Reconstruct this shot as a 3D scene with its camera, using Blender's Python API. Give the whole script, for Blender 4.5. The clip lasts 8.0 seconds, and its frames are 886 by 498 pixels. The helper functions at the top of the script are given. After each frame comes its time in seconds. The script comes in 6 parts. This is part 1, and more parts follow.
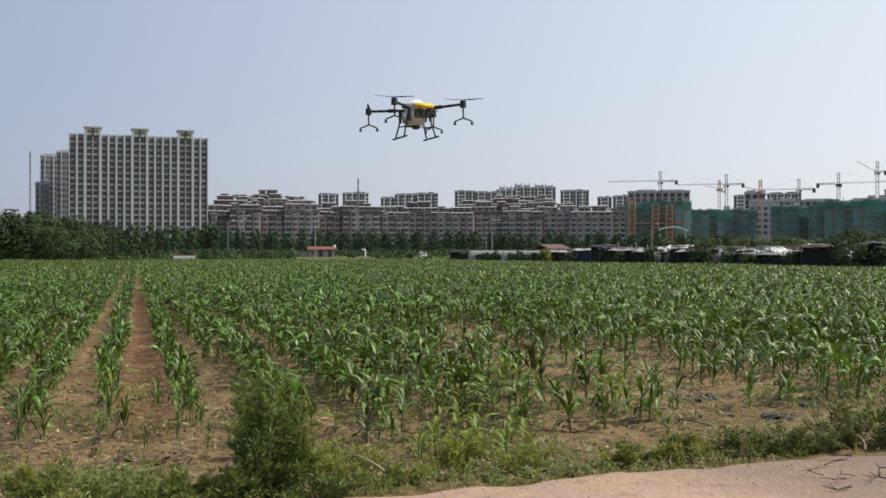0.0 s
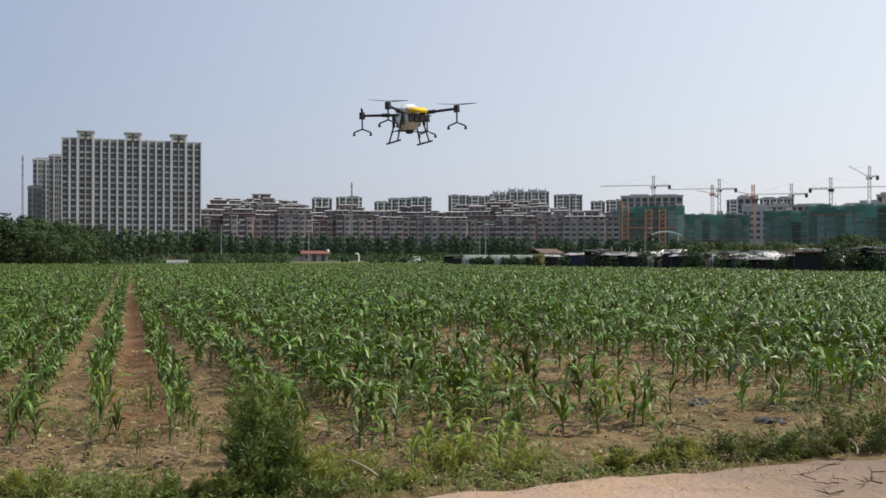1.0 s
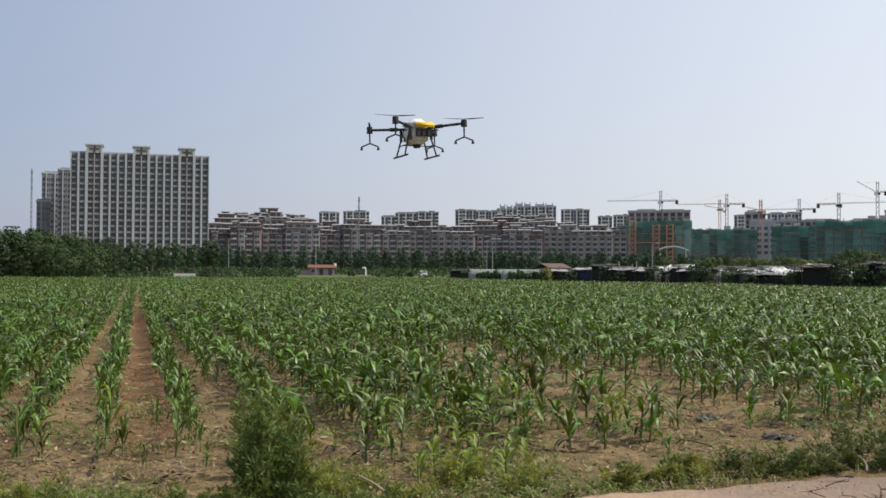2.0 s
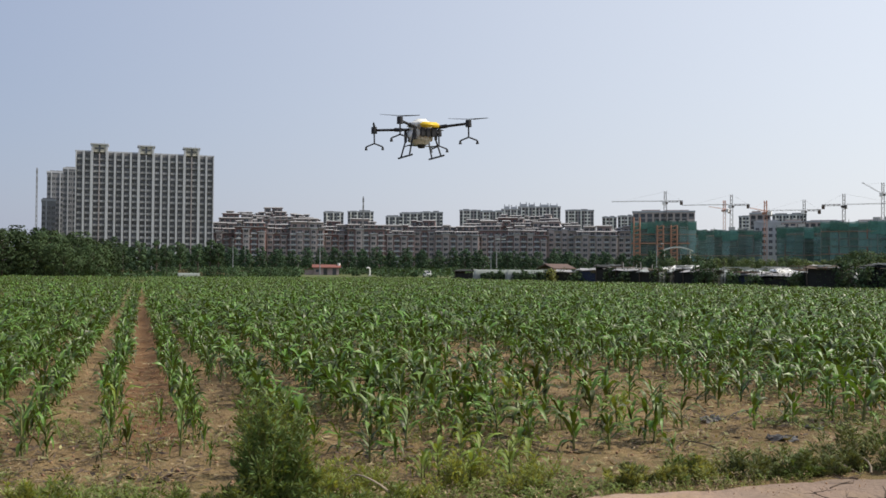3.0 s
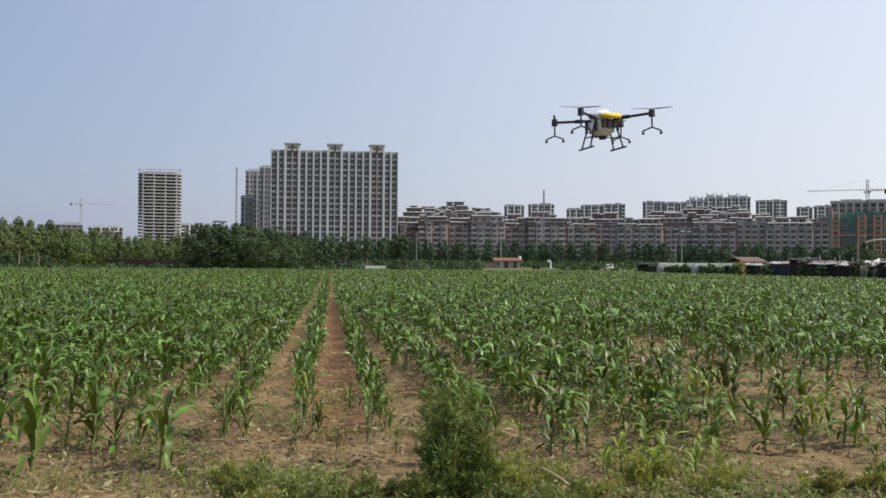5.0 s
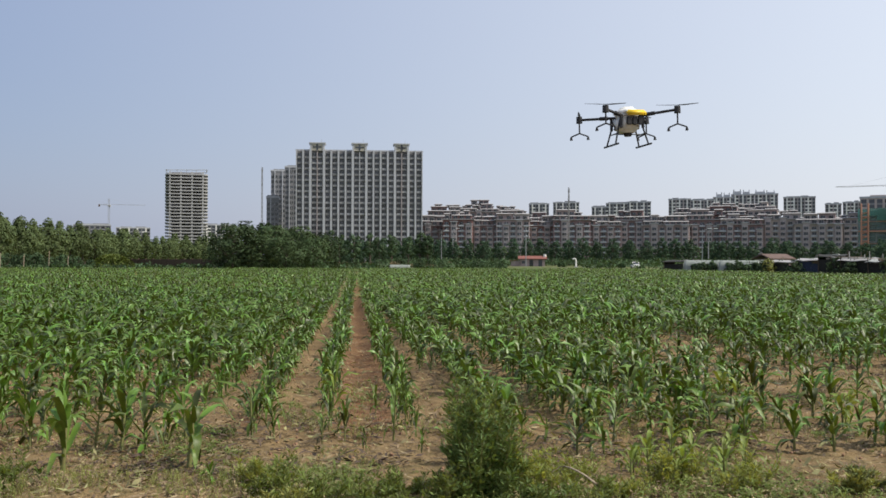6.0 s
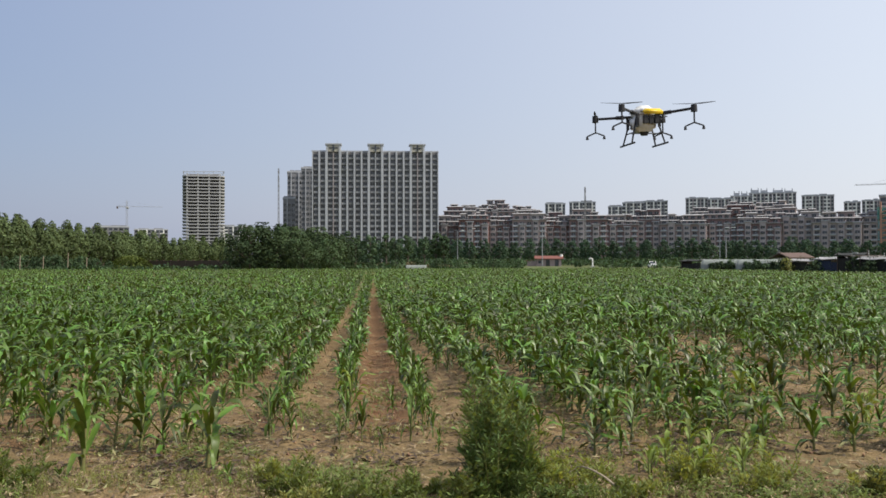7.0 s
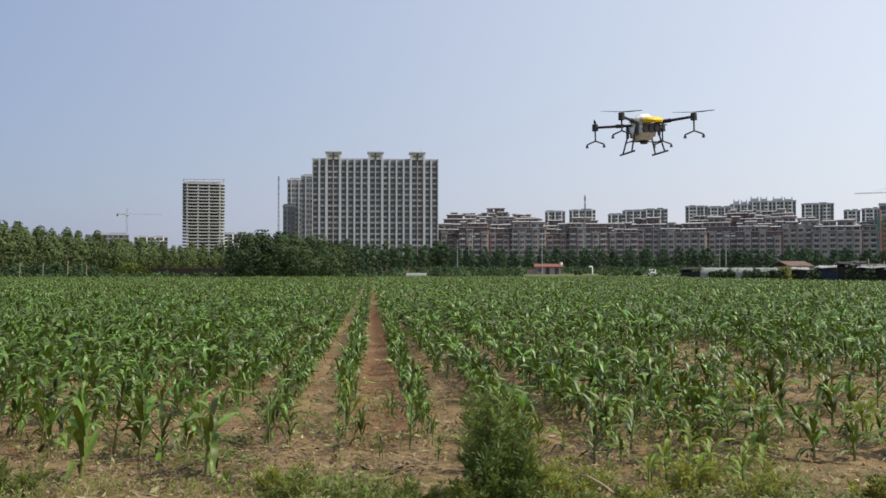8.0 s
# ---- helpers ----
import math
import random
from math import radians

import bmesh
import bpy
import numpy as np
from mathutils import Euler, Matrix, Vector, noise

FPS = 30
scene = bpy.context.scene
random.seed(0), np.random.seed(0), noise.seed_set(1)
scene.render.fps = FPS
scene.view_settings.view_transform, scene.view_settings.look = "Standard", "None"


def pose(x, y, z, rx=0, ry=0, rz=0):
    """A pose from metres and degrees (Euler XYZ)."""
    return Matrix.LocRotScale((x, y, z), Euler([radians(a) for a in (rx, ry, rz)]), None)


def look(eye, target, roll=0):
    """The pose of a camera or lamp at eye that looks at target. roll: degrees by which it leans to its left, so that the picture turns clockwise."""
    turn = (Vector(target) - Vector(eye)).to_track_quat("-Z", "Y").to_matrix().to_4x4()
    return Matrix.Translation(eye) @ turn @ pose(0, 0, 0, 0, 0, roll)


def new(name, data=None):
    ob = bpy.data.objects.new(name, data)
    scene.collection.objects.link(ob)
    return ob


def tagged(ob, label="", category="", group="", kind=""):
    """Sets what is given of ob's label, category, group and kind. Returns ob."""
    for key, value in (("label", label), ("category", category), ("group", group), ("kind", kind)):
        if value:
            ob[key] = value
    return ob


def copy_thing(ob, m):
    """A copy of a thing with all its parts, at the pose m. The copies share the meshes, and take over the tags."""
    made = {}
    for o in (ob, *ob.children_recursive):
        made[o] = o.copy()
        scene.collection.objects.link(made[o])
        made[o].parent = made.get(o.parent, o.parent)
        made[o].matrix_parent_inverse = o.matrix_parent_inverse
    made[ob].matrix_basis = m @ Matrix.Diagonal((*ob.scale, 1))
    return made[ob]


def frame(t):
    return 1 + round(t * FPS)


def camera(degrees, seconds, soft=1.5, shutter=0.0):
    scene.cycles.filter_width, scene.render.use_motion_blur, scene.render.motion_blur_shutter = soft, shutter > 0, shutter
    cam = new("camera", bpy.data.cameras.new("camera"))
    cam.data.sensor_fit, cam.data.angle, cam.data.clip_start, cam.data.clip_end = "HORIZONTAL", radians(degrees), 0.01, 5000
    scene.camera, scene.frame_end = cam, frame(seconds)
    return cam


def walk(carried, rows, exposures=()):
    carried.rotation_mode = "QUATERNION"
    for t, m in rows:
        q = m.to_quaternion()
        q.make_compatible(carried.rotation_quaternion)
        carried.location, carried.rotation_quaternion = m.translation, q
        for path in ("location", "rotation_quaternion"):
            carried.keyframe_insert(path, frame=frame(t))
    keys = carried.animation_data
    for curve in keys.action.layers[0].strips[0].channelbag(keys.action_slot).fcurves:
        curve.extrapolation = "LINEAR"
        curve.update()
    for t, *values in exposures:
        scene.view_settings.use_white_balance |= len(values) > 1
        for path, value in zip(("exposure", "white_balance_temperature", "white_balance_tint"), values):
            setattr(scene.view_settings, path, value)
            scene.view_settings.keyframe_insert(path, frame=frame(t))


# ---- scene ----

EYE = 1.65
cam = camera(51.0, 8.0, 1.6)
# seconds, yaw, pitch, roll; the camera stands on the road and turns
ROWS = [
    (0.0, -18.33, 0.14, 0.00), (0.1, -18.51, -0.09, -0.03), (0.2, -18.34, -0.10, -0.06), (0.3, -18.57, 0.10, -0.09),
    (0.4, -18.86, 0.07, -0.12), (0.5, -18.90, -0.09, -0.15), (0.6, -19.06, -0.21, -0.13), (0.7, -19.08, 0.11, -0.11),
    (0.8, -19.01, 0.19, -0.08), (0.9, -18.96, 0.38, -0.06), (1.0, -18.73, 0.41, -0.04), (1.1, -18.58, 0.44, -0.05),
    (1.2, -18.54, 0.43, -0.06), (1.3, -18.51, 0.49, -0.06), (1.4, -18.51, 0.69, -0.07), (1.5, -18.50, 0.99, -0.08),
    (1.6, -18.49, 1.10, -0.10), (1.7, -18.43, 1.21, -0.11), (2.8, -18.17, 1.36, -0.34), (2.9, -18.17, 1.37, -0.36),
    (3.0, -18.05, 1.30, -0.38), (3.1, -17.77, 1.21, -0.40), (3.2, -17.36, 1.27, -0.42), (3.3, -16.79, 1.18, -0.43),
    (3.4, -16.35, 1.14, -0.45), (3.5, -15.84, 1.10, -0.47), (3.6, -15.27, 1.09, -0.48), (3.7, -14.62, 1.08, -0.49),
    (3.8, -14.00, 1.04, -0.50), (3.9, -13.49, 1.08, -0.51), (4.0, -12.92, 1.01, -0.52), (4.1, -12.38, 0.97, -0.50),
    (4.2, -11.71, 0.97, -0.49), (4.3, -11.12, 0.93, -0.47), (4.4, -10.47, 1.00, -0.46), (4.5, -9.81, 0.99, -0.44),
    (4.6, -9.05, 0.93, -0.44), (4.7, -8.36, 0.97, -0.44), (4.8, -7.78, 0.94, -0.43), (4.9, -7.40, 0.92, -0.43),
    (5.0, -6.94, 0.80, -0.43), (5.1, -6.27, 0.73, -0.41), (5.2, -5.88, 0.72, -0.38), (6.3, -5.38, 0.71, -0.12),
    (6.4, -5.35, 0.74, -0.09), (6.5, -5.15, 0.72, -0.07), (6.6, -4.95, 0.75, -0.04), (6.7, -4.73, 0.74, -0.00),
    (6.8, -4.55, 0.77, 0.03), (6.9, -4.43, 0.76, 0.07), (7.0, -4.40, 0.72, 0.10), (7.1, -4.41, 0.79, 0.08),
    (7.2, -4.41, 0.96, 0.06), (7.3, -4.45, 1.03, 0.04), (7.4, -4.48, 1.11, 0.02), (7.5, -4.44, 1.16, 0.00),
    (7.6, -4.46, 1.23, 0.00), (7.8, -4.42, 1.25, 0.01), (8.0, -4.41, 1.21, 0.02),
]
walk(cam, [(t, pose(0, 0, EYE, 90 + pitch, roll, yaw)) for t, yaw, pitch, roll in ROWS], [(0.0, -0.05), (3.0, -0.05), (4.0, -0.03), (5.0, 0.08), (6.5, 0.08), (8.0, 0.09)])

# ---- light ----
SUN_AZ, SUN_EL = 108.0, 48.0
world = bpy.data.worlds.new("sky")
scene.world = world
world.use_nodes = True
wn = world.node_tree.nodes
sky = wn.new("ShaderNodeTexSky")
sky.sky_type = "NISHITA"
sky.sun_disc = False
sky.sun_elevation, sky.sun_rotation = radians(SUN_EL), radians(SUN_AZ)
sky.air_density, sky.dust_density, sky.ozone_density = 1.6, 1.2, 4.0
# thin summer haze: paler towards the sun's side
tcw, dotp, rngw = wn.new("ShaderNodeTexCoord"), wn.new("ShaderNodeVectorMath"), wn.new("ShaderNodeMapRange")
dotp.operation = "DOT_PRODUCT"
dotp.inputs[1].default_value = (math.sin(radians(SUN_AZ)), math.cos(radians(SUN_AZ)), 0.12)
rngw.inputs["From Min"].default_value, rngw.inputs["From Max"].default_value = -0.65, 0.65
hz, haze = wn.new("ShaderNodeMix"), wn.new("ShaderNodeMix")
hz.data_type = haze.data_type = "RGBA"
hz.inputs["A"].default_value, hz.inputs["B"].default_value = (3.2, 3.95, 6.2, 1), (11.3, 11.6, 12.5, 1)
haze.inputs["Factor"].default_value = 0.7
wl = world.node_tree.links
wl.new(tcw.outputs["Generated"], dotp.inputs[0])
wl.new(dotp.outputs["Value"], rngw.inputs["Value"])
wl.new(rngw.outputs[0], hz.inputs["Factor"])
wl.new(sky.outputs[0], haze.inputs["A"])
wl.new(hz.outputs["Result"], haze.inputs["B"])
wl.new(haze.outputs["Result"], wn["Background"].inputs[0])
wn["Background"].inputs[1].default_value = 0.096
sun = new("sun", bpy.data.lights.new("sun", "SUN"))
sun.data.energy, sun.data.angle, sun.data.color = 4.95, radians(0.6), (1.0, 0.92, 0.79)
sv = Vector((math.sin(radians(SUN_AZ)) * math.cos(radians(SUN_EL)), math.cos(radians(SUN_AZ)) * math.cos(radians(SUN_EL)), math.sin(radians(SUN_EL))))
sun.matrix_world = look(sv * 300, (0, 0, 0))


# ---- materials ----
def mat(name, a, b=None, rough=0.8, metal=0.0, scale=3.0, fine=40.0, bump=0.2, spec=0.3, coord="Object", vary=0.0, translucent=0.0, island=False, see=0.0, drift=0.0):
    """A surface between two colours, by coarse and fine noise, with relief; vary shifts its brightness from piece to piece."""
    b = b or tuple(c * 0.75 for c in a)
    m = bpy.data.materials.new(name)
    m.use_nodes = True
    nt = m.node_tree
    N, L = nt.nodes, nt.links
    p = N["Principled BSDF"]
    p.inputs["Roughness"].default_value, p.inputs["Metallic"].default_value = rough, metal
    p.inputs["Specular IOR Level"].default_value = spec
    tc = N.new("ShaderNodeTexCoord")
    n1, n2 = N.new("ShaderNodeTexNoise"), N.new("ShaderNodeTexNoise")
    n1.inputs["Scale"].default_value, n2.inputs["Scale"].default_value = scale, fine
    n1.inputs["Detail"].default_value, n2.inputs["Detail"].default_value = 5.0, 4.0
    for n in (n1, n2):
        L.new(tc.outputs[coord], n.inputs["Vector"])
    add = N.new("ShaderNodeMath")
    add.operation = "MULTIPLY_ADD"
    L.new(n2.outputs["Fac"], add.inputs[0])
    add.inputs[1].default_value = 0.6
    L.new(n1.outputs["Fac"], add.inputs[2])
    rng = N.new("ShaderNodeMapRange")
    rng.inputs["From Min"].default_value, rng.inputs["From Max"].default_value = 0.5, 1.1
    L.new(add.outputs[0], rng.inputs["Value"])
    mix = N.new("ShaderNodeMix")
    mix.data_type = "RGBA"
    L.new(rng.outputs[0], mix.inputs["Factor"])
    mix.inputs["A"].default_value, mix.inputs["B"].default_value = (*a, 1), (*b, 1)
    colour = mix.outputs["Result"]
    if vary:
        hsv = N.new("ShaderNodeHueSaturation")
        rnd = N.new("ShaderNodeNewGeometry").outputs["Random Per Island"] if island else N.new("ShaderNodeObjectInfo").outputs["Random"]
        r2, r3 = N.new("ShaderNodeMapRange"), N.new("ShaderNodeMapRange")
        for r, lo, hi in ((r2, 1 - vary, 1 + vary), (r3, 0.5 - vary * 0.055, 0.5 + vary * 0.022)):
            r.inputs["To Min"].default_value, r.inputs["To Max"].default_value = lo, hi
            L.new(rnd, r.inputs["Value"])
        L.new(r2.outputs[0], hsv.inputs["Value"])
        L.new(r3.outputs[0], hsv.inputs["Hue"])
        L.new(colour, hsv.inputs["Color"])
        colour = hsv.outputs["Color"]
    if drift:
        h2, oi, r4 = N.new("ShaderNodeHueSaturation"), N.new("ShaderNodeObjectInfo"), N.new("ShaderNodeMapRange")
        r4.inputs["To Min"].default_value, r4.inputs["To Max"].default_value = 1 - drift, 1 + drift
        L.new(oi.outputs["Random"], r4.inputs["Value"])
        L.new(r4.outputs[0], h2.inputs["Value"])
        L.new(colour, h2.inputs["Color"])
        colour = h2.outputs["Color"]
    L.new(colour, p.inputs["Base Color"])
    if bump:
        bp = N.new("ShaderNodeBump")
        bp.inputs["Strength"].default_value = bump
        bp.inputs["Distance"].default_value = 0.02
        L.new(add.outputs[0], bp.inputs["Height"])
        L.new(bp.outputs[0], p.inputs["Normal"])
    if translucent:
        tr, ms = N.new("ShaderNodeBsdfTranslucent"), N.new("ShaderNodeMixShader")
        # light that comes through a leaf is yellower than its face
        warm = N.new("ShaderNodeMix")
        warm.data_type, warm.blend_type = "RGBA", "MULTIPLY"
        warm.inputs["Factor"].default_value, warm.inputs["B"].default_value = 1.0, (1.55, 1.3, 0.55, 1)
        L.new(colour, warm.inputs["A"])
        L.new(warm.outputs["Result"], tr.inputs["Color"])
        ms.inputs[0].default_value = translucent
        L.new(p.outputs[0], ms.inputs[1])
        L.new(tr.outputs[0], ms.inputs[2])
        L.new(ms.outputs[0], N["Material Output"].inputs["Surface"])
    if see:
        p.inputs["Alpha"].default_value = 1 - see
    return m


M_CORN = mat("corn_leaf", (0.096, 0.17, 0.021), (0.036, 0.08, 0.013), 0.45, scale=6, fine=60, bump=0.1, spec=0.5, vary=0.7, translucent=0.16, island=True)
M_CORN_PART = mat("corn_leaf_near", (0.1, 0.168, 0.02), (0.042, 0.088, 0.013), 0.48, scale=6, fine=60, bump=0.15, spec=0.45, vary=0.7, translucent=0.2)
M_STALK = mat("corn_stalk", (0.12, 0.17, 0.05), (0.16, 0.12, 0.05), 0.6, scale=20, fine=80, bump=0.1)
M_WEED = mat("weed_leaf", (0.145, 0.19, 0.045), (0.088, 0.13, 0.03), 0.6, scale=4, fine=30, bump=0, vary=0.35, translucent=0.25, island=True)
M_TREE = mat("tree_leaf", (0.062, 0.098, 0.046), (0.034, 0.066, 0.033), 0.6, scale=0.5, fine=4, bump=0, spec=0.1, vary=0.45, translucent=0.18, island=True, drift=0.3)
M_BARK = mat("bark", (0.095, 0.078, 0.06), (0.06, 0.048, 0.038), 0.9, scale=6, fine=40, bump=0.6)
# the bluish cast of distance haze is mixed into this pale render
M_PALE = mat("hazed_pale_render", (0.42, 0.435, 0.465), (0.34, 0.353, 0.378), 0.85, scale=0.3, fine=3, bump=0.1)
# on the tall slab this grey also carries the shade of recessed bays
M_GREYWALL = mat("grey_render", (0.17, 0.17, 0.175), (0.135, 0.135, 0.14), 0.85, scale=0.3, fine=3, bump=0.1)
M_REDBRICK = mat("red_brick", (0.212, 0.118, 0.108), (0.157, 0.09, 0.085), 0.9, scale=0.4, fine=6, bump=0.2)
M_DARKGREY = mat("dark_grey_render", (0.23, 0.235, 0.245), (0.18, 0.18, 0.19), 0.85, scale=0.3, fine=3, bump=0.1)
M_MAUVE = mat("mauve_grey_render", (0.345, 0.272, 0.27), (0.262, 0.207, 0.206), 0.85, scale=0.3, fine=3, bump=0.1)
M_PINKCONC = mat("pinkish_concrete", (0.44, 0.38, 0.36), (0.33, 0.285, 0.27), 0.9, scale=0.3, fine=4, bump=0.2)
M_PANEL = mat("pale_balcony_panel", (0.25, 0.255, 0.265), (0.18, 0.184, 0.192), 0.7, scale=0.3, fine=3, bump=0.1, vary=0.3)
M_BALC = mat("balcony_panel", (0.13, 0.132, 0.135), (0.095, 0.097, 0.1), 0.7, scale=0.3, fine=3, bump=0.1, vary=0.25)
M_GLASS = mat("dark_glass", (0.03, 0.035, 0.045), (0.02, 0.025, 0.03), 0.15, scale=0.5, fine=3, bump=0.0, spec=0.6, vary=0.8)
M_BRICK = mat("brown_brick", (0.235, 0.158, 0.157), (0.175, 0.12, 0.121), 0.9, scale=0.4, fine=6, bump=0.2)
M_ROOFGREY = mat("grey_roof", (0.33, 0.325, 0.33), (0.245, 0.243, 0.248), 0.8, scale=0.4, fine=4, bump=0.2)
M_SHELL = mat("raw_grey_concrete", (0.37, 0.37, 0.37), (0.28, 0.28, 0.282), 0.9, scale=0.3, fine=4, bump=0.2)
M_CONC = mat("concrete", (0.46, 0.45, 0.43), (0.36, 0.35, 0.335), 0.9, scale=0.3, fine=4, bump=0.2)
# netting lightened and greyed: aerial haze is put into both colours
M_NET = mat("hazed_green_netting", (0.2, 0.315, 0.3), (0.13, 0.232, 0.228), 0.85, scale=0.25, fine=1.5, bump=0.4, vary=0.5, see=0.5)
M_NETDARK = mat("hazed_dark_netting", (0.125, 0.225, 0.205), (0.08, 0.16, 0.15), 0.85, scale=0.25, fine=1.5, bump=0.4, vary=0.5, see=0.4)
M_NETTOP = mat("bright_netting", (0.11, 0.26, 0.22), (0.07, 0.19, 0.16), 0.85, scale=0.25, fine=1.5, bump=0.4, vary=0.5, see=0.5)
M_ORANGE = mat("orange_steel", (0.47, 0.24, 0.16), (0.36, 0.18, 0.12), 0.6, scale=1, fine=8)
M_CRANE = mat("crane_steel", (0.07, 0.058, 0.05), (0.05, 0.045, 0.04), 0.6, scale=1, fine=8)
M_STEEL = mat("galvanised_steel", (0.33, 0.34, 0.35), (0.26, 0.27, 0.28), 0.55, 0.3, scale=2, fine=10)
M_MAST = mat("dull_mast_steel", (0.2, 0.205, 0.215), (0.15, 0.155, 0.16), 0.6, 0.2, scale=2, fine=10)
M_REDROOF = mat("red_tile", (0.21, 0.085, 0.065), (0.16, 0.065, 0.052), 0.8, scale=1, fine=8)
M_WHITE = mat("white_paint", (0.78, 0.77, 0.74), (0.66, 0.65, 0.62), 0.6, scale=0.8, fine=8, bump=0.1)
M_STRAW = mat("dry_straw", (0.30, 0.235, 0.14), (0.15, 0.115, 0.065), 0.9, scale=8, fine=60, vary=0.5, island=True)
M_TWIG = mat("dry_twig", (0.10, 0.07, 0.05), (0.055, 0.04, 0.03), 0.9, scale=10, fine=60)
M_CLOD = mat("soil_clod", (0.33, 0.21, 0.125), (0.22, 0.135, 0.08), 0.95, scale=6, fine=40, vary=0.3, island=True)
M_FERN = mat("feathery_leaf", (0.15, 0.192, 0.054), (0.085, 0.128, 0.036), 0.6, scale=4, fine=30, bump=0, vary=0.45, translucent=0.45, island=True)
M_BUSHLEAF = mat("bush_leaf", (0.11, 0.16, 0.045), (0.07, 0.115, 0.03), 0.6, scale=4, fine=30, bump=0, vary=0.4, translucent=0.25, island=True)
M_YELLOWLEAF = mat("young_leaf", (0.19, 0.25, 0.05), (0.12, 0.175, 0.035), 0.5, scale=6, fine=60, bump=0.1, vary=0.3, translucent=0.3)
M_VERGE = mat("verge_leaf", (0.26, 0.28, 0.095), (0.145, 0.175, 0.052), 0.65, scale=5, fine=40, bump=0, vary=0.5, translucent=0.35, island=True)
M_PLUME = mat("plume_leaf", (0.115, 0.175, 0.05), (0.06, 0.11, 0.033), 0.6, scale=4, fine=30, bump=0, vary=0.5, translucent=0.3, island=True)
# lighter leaf copy: sunlight on the left-hand row is put into its colour
M_TREESUNLIT = mat("sunlit_tree_leaf", (0.102, 0.134, 0.054), (0.055, 0.083, 0.038), 0.7, scale=0.5, fine=4, bump=0, spec=0.1, vary=0.3, translucent=0.2, island=True, drift=0.25)
M_TREEMID = mat("mid_tree_leaf", (0.055, 0.084, 0.036), (0.027, 0.049, 0.023), 0.7, scale=0.4, fine=3, bump=0, spec=0.1, vary=0.35, translucent=0.18, island=True, drift=0.4)
# blue-green of far haze is tinted into the poplar leaves
M_POPLAR = mat("hazed_poplar_leaf", (0.052, 0.089, 0.05), (0.031, 0.06, 0.037), 0.8, scale=0.5, fine=4, bump=0, spec=0.1, vary=0.25, translucent=0.12, island=True, drift=0.15)
M_STRIP = mat("grey_green_leaf", (0.14, 0.168, 0.066), (0.075, 0.1, 0.04), 0.7, scale=5, fine=40, bump=0, vary=0.5, translucent=0.25, island=True)
M_BRUSH = mat("dry_red_brush", (0.165, 0.128, 0.07), (0.105, 0.095, 0.045), 0.9, scale=2, fine=20, bump=0, vary=0.4, island=True)
M_PALEWEED = mat("pale_weed_leaf", (0.235, 0.275, 0.08), (0.14, 0.18, 0.048), 0.6, scale=5, fine=40, bump=0, vary=0.4, translucent=0.45, island=True)
M_SCAFF = mat("dull_scaffold", (0.21, 0.24, 0.22), (0.15, 0.17, 0.16), 0.7, scale=1, fine=8)
M_DEADWOOD = mat("pale_dead_wood", (0.36, 0.30, 0.22), (0.25, 0.2, 0.15), 0.9, scale=12, fine=80)
M_DULLLEAF = mat("dull_fallen_leaf", (0.27, 0.25, 0.12), (0.14, 0.15, 0.07), 0.8, scale=5, fine=40, bump=0, vary=0.5, translucent=0.15, island=True)
M_KHAKI = mat("khaki_render", (0.44, 0.42, 0.36), (0.35, 0.33, 0.285), 0.85, scale=0.3, fine=3, bump=0.1)
# bay grey made paler and bluer to carry distance haze
M_BAYGREY = mat("hazed_bay_render", (0.375, 0.335, 0.338), (0.29, 0.262, 0.264), 0.85, scale=0.3, fine=3, bump=0.1)
M_FADED = mat("faded_tile", (0.135, 0.09, 0.075), (0.1, 0.07, 0.06), 0.85, scale=1, fine=8)
M_CLOUDY = mat("cloudy_plastic", (0.24, 0.265, 0.24), (0.15, 0.17, 0.15), 0.55, scale=0.6, fine=5, bump=0.4)
M_SCRAP = mat("grey_plastic_film", (0.26, 0.255, 0.25), (0.11, 0.11, 0.11), 0.75, scale=6, fine=40, bump=0.4)
M_BLUESHEET = mat("blue_sheet", (0.03, 0.05, 0.11), (0.04, 0.05, 0.08), 0.7, scale=1, fine=6)
M_BLACKNET = mat("black_shade_net", (0.018, 0.02, 0.02), (0.035, 0.035, 0.032), 0.9, scale=0.6, fine=5, bump=0.5)
M_TARP = mat("pale_tarpaulin", (0.31, 0.33, 0.32), (0.2, 0.22, 0.21), 0.6, scale=0.5, fine=4, bump=0.5)
M_BLACK = mat("black_carbon", (0.015, 0.015, 0.017), (0.03, 0.03, 0.032), 0.45, scale=10, fine=90, bump=0.05)
M_YELLOW = mat("yellow_plastic", (0.72, 0.50, 0.03), (0.62, 0.42, 0.03), 0.4, scale=5, fine=40, bump=0.03)
M_TANK = mat("white_tank", (0.72, 0.72, 0.68), (0.62, 0.62, 0.58), 0.45, scale=5, fine=40, bump=0.03)


